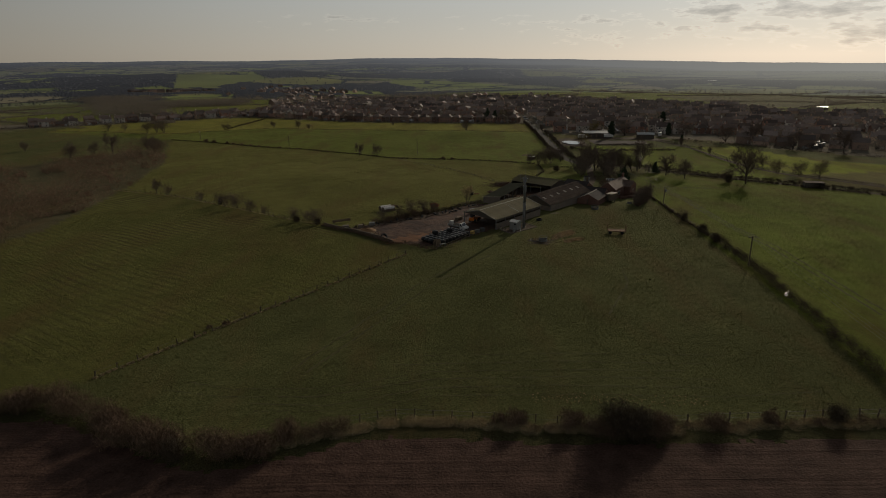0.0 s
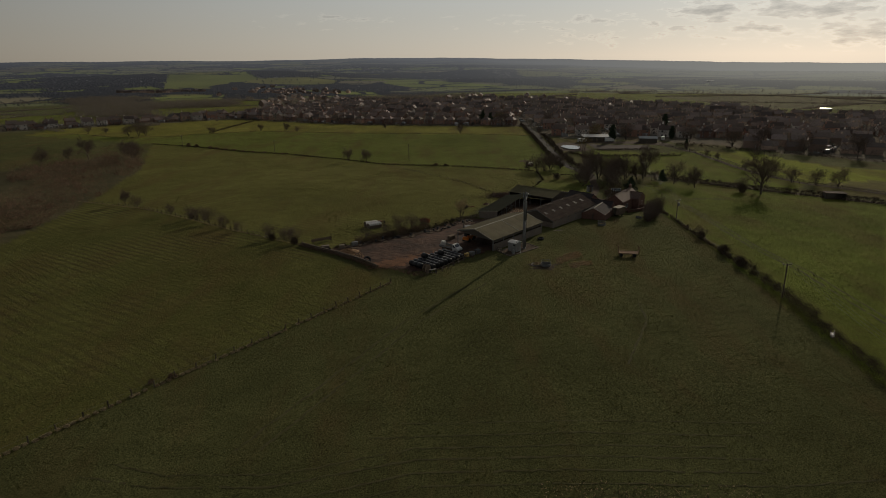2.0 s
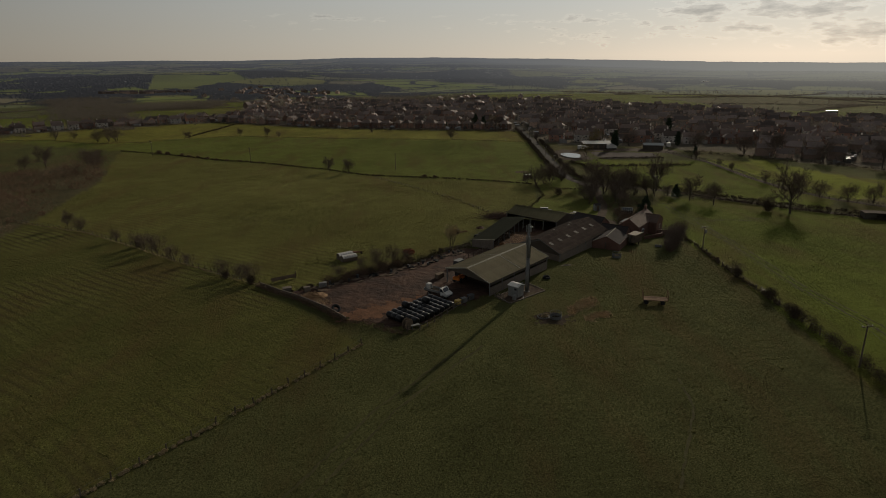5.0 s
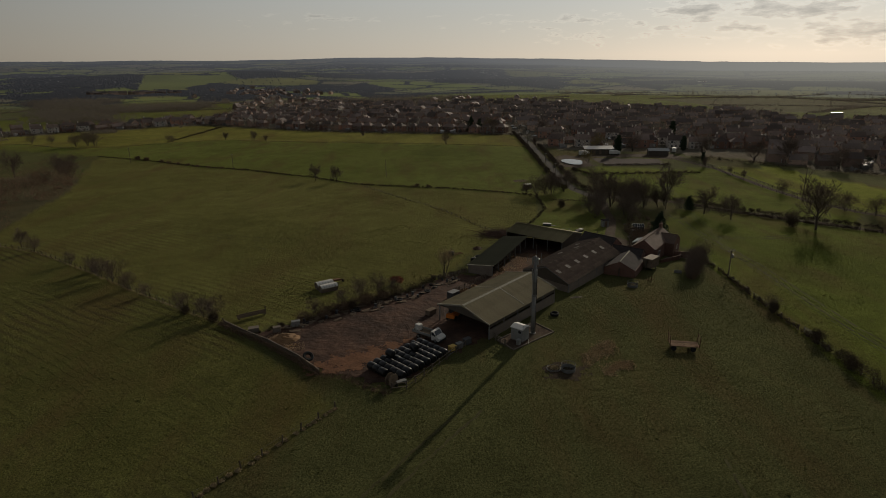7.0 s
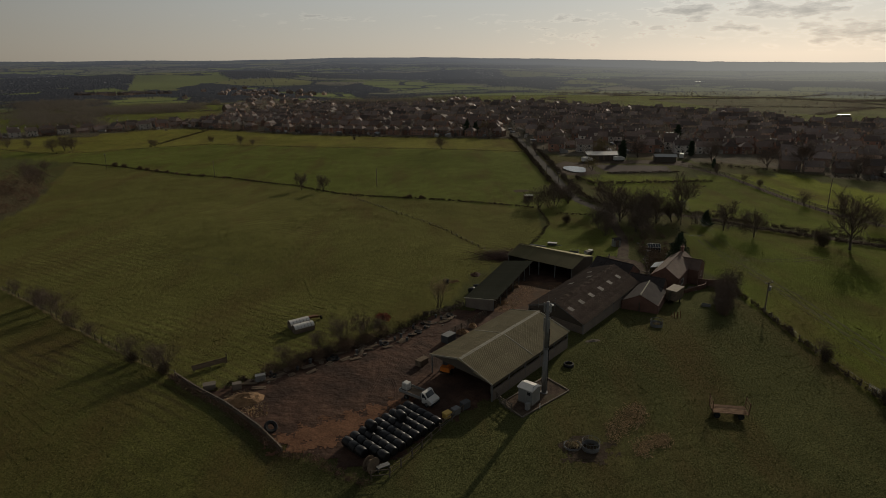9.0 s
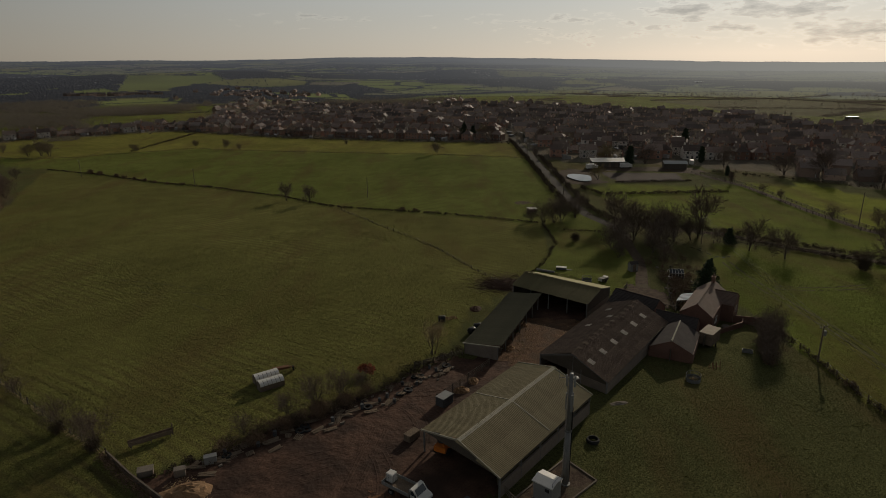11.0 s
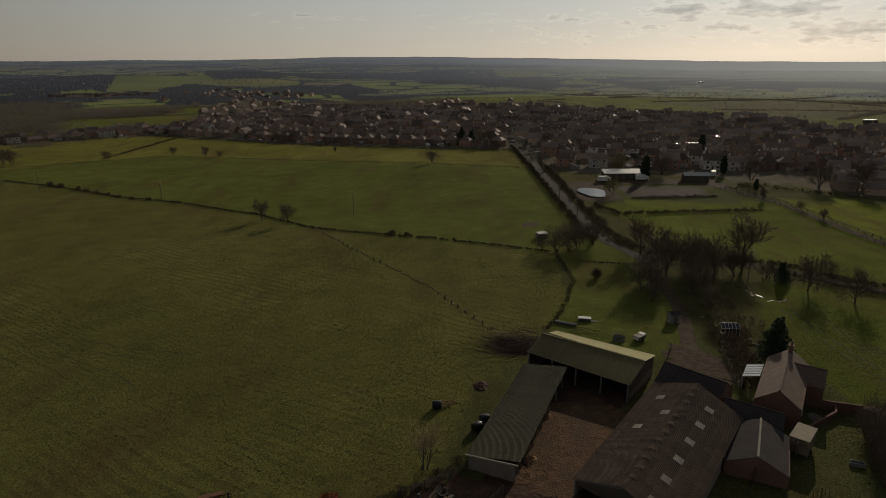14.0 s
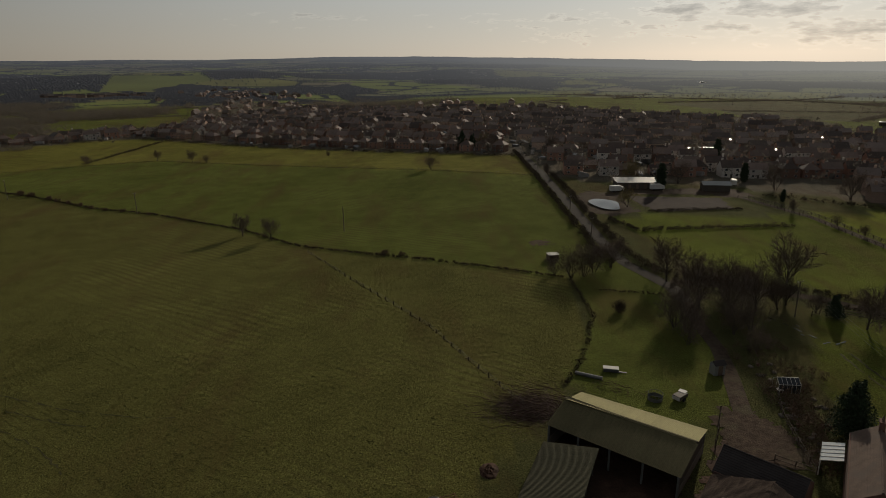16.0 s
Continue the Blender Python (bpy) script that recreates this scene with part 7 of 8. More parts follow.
# two small metal-roofed arks in the field
for x, y, lab in ((-39.2, 27.0, "livestock ark with a white ribbed roof"), (-40.4, 29.2, "livestock ark with a white ribbed roof")):
    ark = thing("livestock_ark", x, y, float(lie(x, y)), 33, lab, "shelter", "livestock arks")
    part("floor", Shape().box(0, 0, 0.1, 3.9, 1.7, 0.12), TIMBER, ark)
    part("side", Shape().box(0, -0.82, 0.2, 3.8, 0.06, 0.8), OLDWOOD, ark)
    part("side", Shape().box(0, 0.82, 0.2, 3.8, 0.06, 0.8), OLDWOOD, ark)
    for q in range(6):
        arch = Shape()
        for k in range(6):
            a0, a1 = math.pi * k / 6, math.pi * (k + 1) / 6
            x0, x1 = -1.9 + q * 0.64, -1.9 + (q + 1) * 0.64 - 0.06
            arch.quad((x0, 0.9 * math.cos(a0), 0.95 + 0.62 * math.sin(a0)), (x1, 0.9 * math.cos(a0), 0.95 + 0.62 * math.sin(a0)), (x1, 0.9 * math.cos(a1), 0.95 + 0.62 * math.sin(a1)), (x0, 0.9 * math.cos(a1), 0.95 + 0.62 * math.sin(a1)))
        part("roof_sheet", arch, WHITE, ark)
    for xx in (-1.88, 1.84):
        e = Shape()
        pr = [(0.86 * math.cos(math.pi * k / 8), 0.95 + 0.58 * math.sin(math.pi * k / 8)) for k in range(9)] + [(-0.86, 0.2), (0.86, 0.2)]
        e.add([(xx, p, z) for p, z in pr], [tuple(range(len(pr)))])
        part("end_board", e, TIMBER, ark)
mach = thing("hay_rake", -38.6, 31.8, float(lie(-38.6, 31.8)), 20, "rusty implement parked behind the arks", "implement")
part("frame", Shape().beam((-2.2, 0, 0.7), (2.2, 0, 0.7), 0.12, 0.12).beam((-1.5, -0.6, 0.5), (-1.5, 0.8, 0.6), 0.1, 0.1).beam((1.5, -0.6, 0.5), (1.5, 0.8, 0.6), 0.1, 0.1).box(0, 0.3, 0.5, 2.6, 0.7, 0.35), RUST, mach)
for x in (-1.9, 1.9):
    part("wheel", Shape().tube((x - 0.1, 0, 0.42), (x + 0.1, 0, 0.42), 0.42, sides=14), RUBBER, mach)
rack = thing("feed_trough", -52.0, 13.6, float(lie(-52.0, 13.6)), 32, "long wooden feed trough on legs", "trough")
part("trough", Shape().box(0, -0.35, 0.5, 5.4, 0.06, 0.5).box(0, 0.35, 0.5, 5.4, 0.06, 0.5).box(0, 0, 0.46, 5.4, 0.7, 0.06), OLDWOOD, rack)
for x in (-2.4, 0, 2.4):
    part("leg", Shape().box(x, 0.3, 0, 0.1, 0.1, 0.6).box(x, -0.3, 0, 0.1, 0.1, 0.6), TIMBER, rack)
part("end_post", Shape().box(2.75, 0.0, 0, 0.14, 0.14, 1.8), TIMBER, rack)

# box trailer body by the byre
bx = thing("box_trailer", 33.5, 36.6, float(lie(33.5, 36.6)), -27, "pale box trailer with a stained flat roof", "trailer")
part("box", Shape().box(0, 0, 0.7, 3.9, 2.2, 2.05, turn=72, bevel=0.06), OLDWOOD, bx)
part("roof", Shape().box(0, 0, 2.75, 4.0, 2.3, 0.06, turn=72), material("stained_cream_roof", (0.20, 0.155, 0.105), 0.8, vary=0.3, scale=1.2, stain=(0.2, 0.15, 0.1), stain_at=0.55), bx)
part("door", Shape().box(-0.62, -1.9, 0.75, 0.06, 1.8, 1.9, turn=-18), STEELWALL, bx)
for sgn in (-1, 1):
    part("wheel", Shape().tube((1.0 * sgn, -0.3, 0.36), (1.2 * sgn, -0.3, 0.36), 0.38, sides=16), RUBBER, bx)

std = thing("bale_stand", 30.3, 26.9, float(lie(30.3, 26.9)), 20, "bent tubular steel frames on the grass", "implement")
for k in range(3):
    part("hoop", Shape().tube((-0.7 + 0.7 * k, 0, 0), (-0.75 + 0.7 * k, 0.1, 1.3), 0.04, sides=6).tube((-0.7 + 0.7 * k, 0.9, 0), (-0.75 + 0.7 * k, 0.9, 0.9), 0.04, sides=6).tube((-0.7 + 0.7 * k, 0, 0.3), (-0.7 + 0.7 * k, 0.9, 0.3), 0.04, sides=6), RUST, std)
tro = thing("water_trough", 38.6, 33.3, float(lie(38.6, 33.3)), -25, "small galvanised water trough", "trough")
part("tank", Shape().box(0, 0, 0, 1.6, 0.6, 0.08).box(0, -0.3, 0, 1.6, 0.05, 0.5).box(0, 0.3, 0, 1.6, 0.05, 0.5).box(-0.8, 0, 0, 0.05, 0.6, 0.5).box(0.8, 0, 0, 0.05, 0.6, 0.5), GALV, tro)
tro2 = thing("tyre_trough", 5.4, 8.0, float(lie(5.4, 8.0)), 0, "round black tyre drinking trough", "trough")
part("tyre", Shape().lathe([(0.62, 0.0), (0.8, 0.08), (0.84, 0.3), (0.76, 0.5), (0.6, 0.52), (0.58, 0.1)], sides=20), RUBBER, tro2)

# things behind the cross shed
cara = thing("feed_trailer", 25.6, 72.4, float(lie(25.6, 72.4)), 35, "small tipped trailer with a white front", "trailer")
part("body", Shape().box(0, 0, 0.4, 2.2, 1.3, 0.6), STEELWALL, cara)
part("lid", Shape().box(0.9, 0.2, 1.0, 0.9, 1.1, 0.06, 10), WHITE, cara)
part("front", Shape().box(-1.1, 0, 0.4, 0.1, 1.2, 0.5), WHITE, cara)
for sgn in (-1, 1):
    part("wheel", Shape().tube((0, 0.6 * sgn, 0.3), (0, 0.8 * sgn, 0.3), 0.3, sides=14), RUBBER, cara)
skip = thing("salt_bin", 18.2, 82.2, float(lie(18.2, 82.2)), -15, "white-lidded trough on the grass", "trough")
part("body", Shape().box(0, 0, 0.1, 2.4, 1.0, 0.5), BLUEGREY, skip)
part("lid", Shape().box(0, 0.1, 0.6, 2.5, 1.1, 0.08), WHITE, skip)
part("drawbar", Shape().box(1.8, -0.2, 0.1, 1.4, 0.3, 0.08), GALV, skip)
logp = thing("steel_pipe", 14.0, 80.4, float(lie(14.0, 80.4)), -30, "long grey drain pipe on the ground", "pipe")
part("pipe", Shape().tube((-2.2, 0, 0.3), (2.2, 0, 0.3), 0.3, sides=14), GALV, logp)
gshed = thing("garden_shed", 35.2, 80.6, float(lie(35.2, 80.6)), 10, "small grey-green garden shed with felt roof", "shed")
part("wall", Shape().box(0, 0, 0, 1.9, 1.6, 1.9), GREYBOX, gshed)
part("roof", Shape().add([(-1.1, -0.95, 1.85), (1.1, -0.95, 1.85), (1.1, 0, 2.4), (-1.1, 0, 2.4), (1.1, 0.95, 1.85), (-1.1, 0.95, 1.85)], [(0, 1, 2, 3), (3, 2, 4, 5)]), SLATE, gshed)
part("door", Shape().box(0, -0.83, 0.05, 0.8, 0.05, 1.7), OLDWOOD, gshed)
gh = thing("greenhouse", 43.2, 74.6, float(lie(43.2, 74.6)), -8, "small glass greenhouse with a pale frame", "greenhouse")
fr = Shape()
for k in range(6):
    x = -1.6 + 0.64 * k
    fr.beam((x, -1.1, 0), (x, -1.1, 1.5), 0.05, 0.05).beam((x, 1.1, 0), (x, 1.1, 1.5), 0.05, 0.05).beam((x, -1.1, 1.5), (x, 0, 2.2), 0.05, 0.05).beam((x, 1.1, 1.5), (x, 0, 2.2), 0.05, 0.05)
fr.beam((-1.6, 0, 2.2), (1.6, 0, 2.2), 0.06, 0.06).beam((-1.6, -1.1, 1.5), (1.6, -1.1, 1.5), 0.05, 0.05)
part("frame", fr, WHITE, gh)
for k in range(5):
    x0, x1 = -1.58 + 0.64 * k, -0.98 + 0.64 * k
    part("pane", Shape().quad((x0, -1.1, 1.5), (x1, -1.1, 1.5), (x1, 0, 2.2), (x0, 0, 2.2)), GLASS, gh)
    part("pane", Shape().quad((x0, -1.1, 0.1), (x1, -1.1, 0.1), (x1, -1.1, 1.5), (x0, -1.1, 1.5)), GLASS, gh)
tbl = thing("patio_table", 41.6, 73.6, float(lie(41.6, 73.6)), 0, "small round white garden table", "table")
part("top", Shape().lathe([(0.0, 0.72), (0.5, 0.72), (0.5, 0.68), (0.0, 0.68)], sides=20), WHITE, tbl)
part("leg", Shape().tube((0, 0, 0), (0, 0, 0.7), 0.05), WHITE, tbl)

# garden shrubs and dry stalks beside the drive
g1 = Shape()
pts = np.array([(35.6 + 1.6 * math.sin(k * 1.7) + 0.2 * k, 53 + 0.5 * k) for k in range(44)] + [(40.5 + 1.4 * math.sin(k * 2.3), 62 + 0.7 * k) for k in range(20)])
rg2 = np.random.default_rng(61)
rad = rg2.uniform(0.7, 1.5, 64)
g1.clouds(np.column_stack([pts, lie(pts[:, 0], pts[:, 1]) + rad * 0.6]), np.column_stack([rad] * 3), 130, np.full(64, 0.4), rg2)
solid("garden_border", g1, SCRUB, Matrix(), "untidy winter border of shrubs and stalks", "shrubs", kind="stuff")
g2 = Shape()
pts = rg2.uniform((40, 74), (52, 92), (26, 2))
rad = rg2.uniform(0.7, 1.6, 26)
g2.clouds(np.column_stack([pts, lie(pts[:, 0], pts[:, 1]) + rad * 0.6]), np.column_stack([rad] * 3), 150, np.full(26, 0.36), rg2)
solid("garden_thicket", g2, SCRUB, Matrix(), "bramble thicket behind the garden", "shrubs", kind="stuff")
fence([(31, 56.5), (34.4, 53.5), (38.2, 67), (41.5, 74)], "old garden fence along the drive", 2.2, rails=2, height=0.9, seed=33)
fence([(24.8, 59.5), (27.2, 63.6), (29.5, 67.8)], "white wooden gate and rails at the yard", 1.4, rails=4, height=1.3, seed=34)

# felled tree and branches by the cross shed
br = Shape()
rr = random.Random(14)
for k in range(1700):
    a0 = rr.gauss(2.5, 0.9)
    q = rr.random() ** 0.6
    p = Vector((rr.gauss(0, 3.2), rr.gauss(0, 2.6), 0))
    p = Vector((p.x, p.y, 0.05 + 0.6 * math.exp(-(p.x * p.x + p.y * p.y) / 8) * rr.random()))
    d = Vector((math.cos(a0), math.sin(a0), rr.uniform(-0.04, 0.22))) * rr.uniform(0.8, 3.6) * (0.4 + q)
    br.tube(p, p + d, rr.uniform(0.012, 0.04), 0.006, 3, cap=False)
solid("felled_branches", br, BRUSHWOOD, pose(3.8, 70.6, float(lie(3.8, 70.6)), 0, 0, 12), "heap of felled reddish leafless branches", "branches", kind="stuff")
br2 = Shape()
for k in range(120):
    a0 = rr.uniform(0, 6.28)
    p = Vector((rr.gauss(0, 3.0), rr.gauss(0, 1.0), rr.uniform(0.05, 0.35)))
    br2.tube(p, p + Vector((math.cos(a0), math.sin(a0), rr.uniform(-0.05, 0.2))) * rr.uniform(0.6, 1.6), 0.025, 0.008, 3, cap=False)
solid("brushwood", br2, SCRUB, pose(17.5, 76.0, float(lie(17.5, 76.0)), 0, 0, -32), "strewn brushwood behind the shed", "branches", kind="stuff")


# ---- clutter round the yard ----
def heap(name, x, y, rx, ry, h, mat, label, seed, n=14, category="heap"):
    s = Shape()
    r = random.Random(seed)
    rings = 7
    v = [(0, 0, h)]
    for k in range(1, rings + 1):
        for i in range(n):
            t = 2 * math.pi * i / n
            q = k / rings
            w = 1 + r.uniform(-0.12, 0.12)
            v.append((rx * q * w * math.cos(t), ry * q * w * math.sin(t), h * (1 - q ** 1.6) * (1 + r.uniform(-0.25, 0.2)) - 0.05))
    f = [(0, 1 + i, 1 + (i + 1) % n) for i in range(n)]
    for k in range(rings - 1):
        for i in range(n):
            j = (i + 1) % n
            f.append((1 + k * n + i, 1 + (k + 1) * n + i, 1 + (k + 1) * n + j, 1 + k * n + j))
    s.add(v, f)
    return solid(name, s, mat, pose(*at(x, y), 0, 0, r.uniform(0, 90)), label, category)


heap("manure_heap", -43.2, 2.2, 3.4, 2.2, 1.0, HESSIAN, "heap of straw manure against the yard wall", 1)
heap("soil_mound", -5.0, 56.4, 1.9, 1.3, 0.6, MUD, "mound of bare soil in the grass", 2)
heap("straw_heap", -1.0, 36.5, 1.1, 0.9, 0.7, HESSIAN, "heap of old straw by the shed rail", 3)
heap("straw_heap", 3.2, 46.6, 0.9, 0.8, 0.6, HESSIAN, "heap of old straw by the shed rail", 4)
heap("straw_heap", -10.2, 22.4, 1.4, 1.0, 0.8, HESSIAN, "loose straw heap behind the green barn", 5)
heap("straw_heap", -8.2, 25.2, 1.3, 0.9, 0.7, HESSIAN, "loose straw heap behind the green barn", 6)
heap("rubble_heap", 40.5, 44.0, 1.8, 1.0, 0.5, CONC, "heap of pale rubble by the house", 7)
heap("rubble_heap", 11.6, 17.2, 1.6, 0.6, 0.25, CONC, "strip of pale rubble beside the barn", 8)

wl2 = thing("sleeper_wall", -46, 0.5, float(lie(-46, 0.5)), 0, "retaining wall of old sleepers round the yard", "wall")
ow = Vector(at(-46, 0.5))
wall_line = [(-56.6, 11), (-51.3, 5.8), (-45.7, 0.9), (-39.1, -6.1), (-35, -11.5)]
for (x0, y0), (x1, y1) in zip(wall_line, wall_line[1:]):
    segs = max(1, round(math.dist((x0, y0), (x1, y1)) / 2.5))
    for k in range(segs):
        for lvl in range(3):
            p = Vector(at(x0 + (x1 - x0) * k / segs, y0 + (y1 - y0) * k / segs, 0.15 + 0.28 * lvl)) - ow
            q = Vector(at(x0 + (x1 - x0) * (k + 0.97) / segs, y0 + (y1 - y0) * (k + 0.97) / segs, 0.15 + 0.28 * lvl)) - ow
            part("sleeper", Shape().beam(p, q, 0.2, 0.26), TIMBER, wl2)
low = Shape()
rl = np.random.default_rng(91)
lp = np.array([(x, y) for x, y, h in along([(-57, 10.5), (-51.5, 5), (-46, 0.2), (-39.5, -6.8), (-35, -12), (-30.6, -13.6), (-27, -17), (-24, -18.8)], 0.8)])
rad = rl.uniform(0.4, 1.15, len(lp))
low.clouds(np.column_stack([lp, lie(lp[:, 0], lp[:, 1]) + rad * 0.5]), np.column_stack([rad, rad, rad * 0.8]), 120, np.full(len(lp), 0.36), rl)
solid("wall_brambles", low, SCRUB, Matrix(), "dead brambles along the yard wall", "brambles", kind="stuff")
ny = Shape()
lp = np.array([(x + rl.normal() * 0.7, y + rl.normal() * 0.7) for x, y, h in along([(-47, 6), (-43.7, 9), (-36.8, 14.7), (-29.7, 18.4), (-22.2, 24), (-12.6, 34), (-9.5, 37)], 0.6)])
rad = rl.uniform(0.4, 1.25, len(lp))
ny.clouds(np.column_stack([lp, lie(lp[:, 0], lp[:, 1]) + rad * 0.45]), np.column_stack([rad, rad, rad * 0.9]), 150, np.full(len(lp), 0.34), rl)
solid("yard_brambles", ny, THORN, Matrix(), "brambles and weeds along the yard edge", "brambles", kind="stuff")

# scrap and stacked goods among the brambles
junk = random.Random(23)
line_pts = along([(-45, 7.5), (-36.8, 13.9), (-29.7, 17.2), (-22.2, 22.8), (-12.6, 32.6)], 0.42) + along([(-7.6, 38.6), (-6.2, 42.5), (-4.6, 46)], 0.5)
kinds = ("timber_stack", "concrete_block", "oil_drum", "old_tyre", "concrete_block", "pallet", "timber_stack")
labels = {"timber_stack": "stack of weathered timber in the brambles", "oil_drum": "dented blue-grey oil drum standing upright", "old_tyre": "worn black tyre lying flat",
          "concrete_block": "rough pale concrete block lying loose", "pallet": "weathered wooden pallet lying on brambles"}
protos = {}
for x, y, h in line_pts:
    k = junk.choice(kinds)
    x, y = x + junk.gauss(0, 1.0), y + junk.gauss(0, 1.0)
    m = pose(*at(x + 0.9, y - 1.3, 0.06), junk.gauss(0, 5), junk.gauss(0, 5), math.degrees(h) + junk.gauss(0, 25)) @ Matrix.Scale(junk.uniform(0.75, 1.15), 4)
    if k in protos:
        copy_thing(protos[k], m)
        continue
    t = thing(k, 0, 0, 0, 0, labels[k], k.split("_")[-1], "scrap along the yard edge")
    t.matrix_basis = m
    protos[k] = t
    if k == "timber_stack":
        for q in range(7):
            part("board", Shape().box(junk.gauss(0, 0.15), -0.4 + 0.28 * (q % 4), 0.02 + 0.12 * (q // 4), junk.uniform(1.8, 2.8), 0.22, 0.08, junk.gauss(0, 4)), OLDWOOD, t)
    elif k == "oil_drum":
        part("drum", Shape().lathe([(0, 0), (0.29, 0), (0.3, 0.28), (0.31, 0.3), (0.3, 0.32), (0.3, 0.58), (0.31, 0.6), (0.3, 0.62), (0.29, 0.88), (0.27, 0.86), (0, 0.86)], sides=18), BLUEGREY, t)
    elif k == "old_tyre":
        part("tyre", Shape().lathe([(0.3, 0.02), (0.5, 0.0), (0.58, 0.12), (0.5, 0.25), (0.3, 0.22)], sides=18), RUBBER, t)
    elif k == "concrete_block":
        part("block", Shape().box(0, 0, 0, 0.6, 0.3, 0.28), CONC, t)
    else:
        for q in range(5):
            part("slat", Shape().box(0, -0.45 + 0.225 * q, 0.1, 1.2, 0.12, 0.03), OLDWOOD, t)
        for q in range(3):
            part("bearer", Shape().box(-0.5 + 0.5 * q, 0, 0, 0.1, 1.0, 0.1), TIMBER, t)

for x, y, turn, w, d, h, mat, lab, nm in ((-12.9, 19.0, 48, 2.2, 1.5, 1.3, BLUEGREY, "blue-grey feed bin with a pale lid", "feed_bin"), (-14.2, -5.4, 40, 1.1, 0.9, 0.7, YELLOW, "yellow plastic crate on a pallet", "crate"),
                                         (-13.0, -4.6, 40, 1.1, 0.9, 0.8, GALV, "grey metal crate by the fence", "crate"), (-11.6, -3.2, 40, 1.3, 0.9, 0.9, BLUEGREY, "dark grey box by the barn", "crate"),
                                         (-17.5, 10.6, 48, 2.0, 1.1, 0.9, OLDWOOD, "stack of sawn boards by the barn", "wood_stack"), (-45.4, 5.8, 20, 1.3, 0.9, 0.9, CONC, "pale concrete block by the wall", "block"),
                                         (-42.4, 7.9, 20, 1.5, 0.8, 1.0, GREYBOX, "pale grey chest standing in the yard", "chest"), (-49.7, 6.3, 20, 1.8, 1.2, 0.8, CONC, "pale bagged rubble by the wall", "bag")):
    b = thing(nm, x, y, float(lie(x, y)) + 0.04, turn, lab, nm.split("_")[-1])
    part("body", Shape().box(0, 0, 0.05, w, d, h, bevel=0.05), mat, b)
    part("lid" if nm != "wood_stack" else "top_board", Shape().box(0.03, 0, h + 0.04, w * 1.03, d * 1.03, 0.06), GALV if nm == "feed_bin" else mat, b)
rusty = Shape()
rus = np.random.default_rng(47)
for k in range(9):
    ox, oy = rus.normal(0, 0.55, 2)
    rusty.cloud((ox, oy, 0.75 + 0.3 * rus.random()), (0.6, 0.6, 0.6), 150, 0.22, rus, hollow=0.3, thin=0.5)
solid("bush", rusty, material("rust_red_leaves", (0.23, 0.062, 0.028), 0.85, vary=0.3, random_tint=0.45, island=True), pose(*at(-24.4, 29.6), 0, 0, 0), "small bush holding rust-red dead leaves", "bush", "bushes in the hedges")
ora = thing("loader", -13.2, 7.6, 0.1, 60, "orange telescopic loader parked in the barn", "loader")
part("chassis", Shape().box(0, 0, 0.6, 3.6, 1.6, 0.7), ORANGE, ora)
part("cab", Shape().box(-0.3, 0.3, 1.3, 1.3, 0.9, 1.1), GLASS, ora)
part("boom", Shape().beam((-1.6, -0.45, 1.6), (2.3, -0.45, 0.9), 0.25, 0.3), ORANGE, ora)
part("bucket", Shape().box(2.5, 0, 0.15, 0.7, 1.8, 0.7), RUST, ora)
for x in (-1.1, 1.2):
    for sgn in (-1, 1):
        part("wheel", Shape().tube((x, 0.6 * sgn, 0.48), (x, 0.95 * sgn, 0.48), 0.5, sides=16), RUBBER, ora)
lad = thing("metal_hurdle", -13.6, -5.8, float(lie(-13.6, -5.8)), 51, "galvanised hurdle leaning on the fence", "hurdle")
h = Shape()
for z in (0.15, 0.75):
    h.tube((-2.2, 0, z), (2.2, 0, z), 0.03, sides=5)
for k in range(9):
    h.tube((-2.2 + 0.55 * k, 0, 0.1), (-2.2 + 0.55 * k, 0, 0.78), 0.02, sides=4)
part("hurdle", h, GALV, lad)
ree = thing("cable_reel", -23.6, -16.2, float(lie(-23.6, -16.2)), 50, "large weathered wooden cable reel", "reel")
for sgn in (-1, 1):
    part("flange", Shape().tube((0, 0.35 * sgn, 1.0), (0, 0.42 * sgn, 1.0), 1.0, sides=24), OLDWOOD, ree)
part("drum", Shape().tube((0, -0.35, 1.0), (0, 0.35, 1.0), 0.55, sides=18), OLDWOOD, ree)
bnc = thing("workbench", -22.2, -16.0, float(lie(-22.2, -16.0)), 30, "broken grey metal bench by the reel", "bench")
part("top", Shape().box(0, 0, 0.6, 1.6, 0.7, 0.08), GALV, bnc)
for x in (-0.7, 0.7):
    part("leg", Shape().box(x, 0, 0, 0.08, 0.6, 0.6), GALV, bnc)
tyr = thing("tractor_tyre", -37.6, -6.2, float(lie(-37.6, -6.2)), 40, "large tractor tyre leaning on the wall", "tyre")
part("tyre", Shape().lathe([(0.45, -0.2), (0.75, -0.26), (0.9, -0.14), (0.9, 0.14), (0.75, 0.26), (0.45, 0.2), (0.45, -0.2)], sides=24), RUBBER, tyr).matrix_basis = pose(0, 0, 0.55, 38, 0, 0)
for x, y, turn in ((-5.6, 45.8, 10), (-6.8, 43.9, 40), (-12.0, 50.2, 0)):
    bl2 = copy_thing(bale, pose(*at(x, y, 0.02), 0, 0, turn))
    tagged(bl2, "round silage bale in black wrap on the grass")
plg = thing("harrow", -10.2, 51.0, float(lie(-10.2, 51.0)), 20, "rusty spring-tine harrow on the grass", "implement")
hs = Shape()
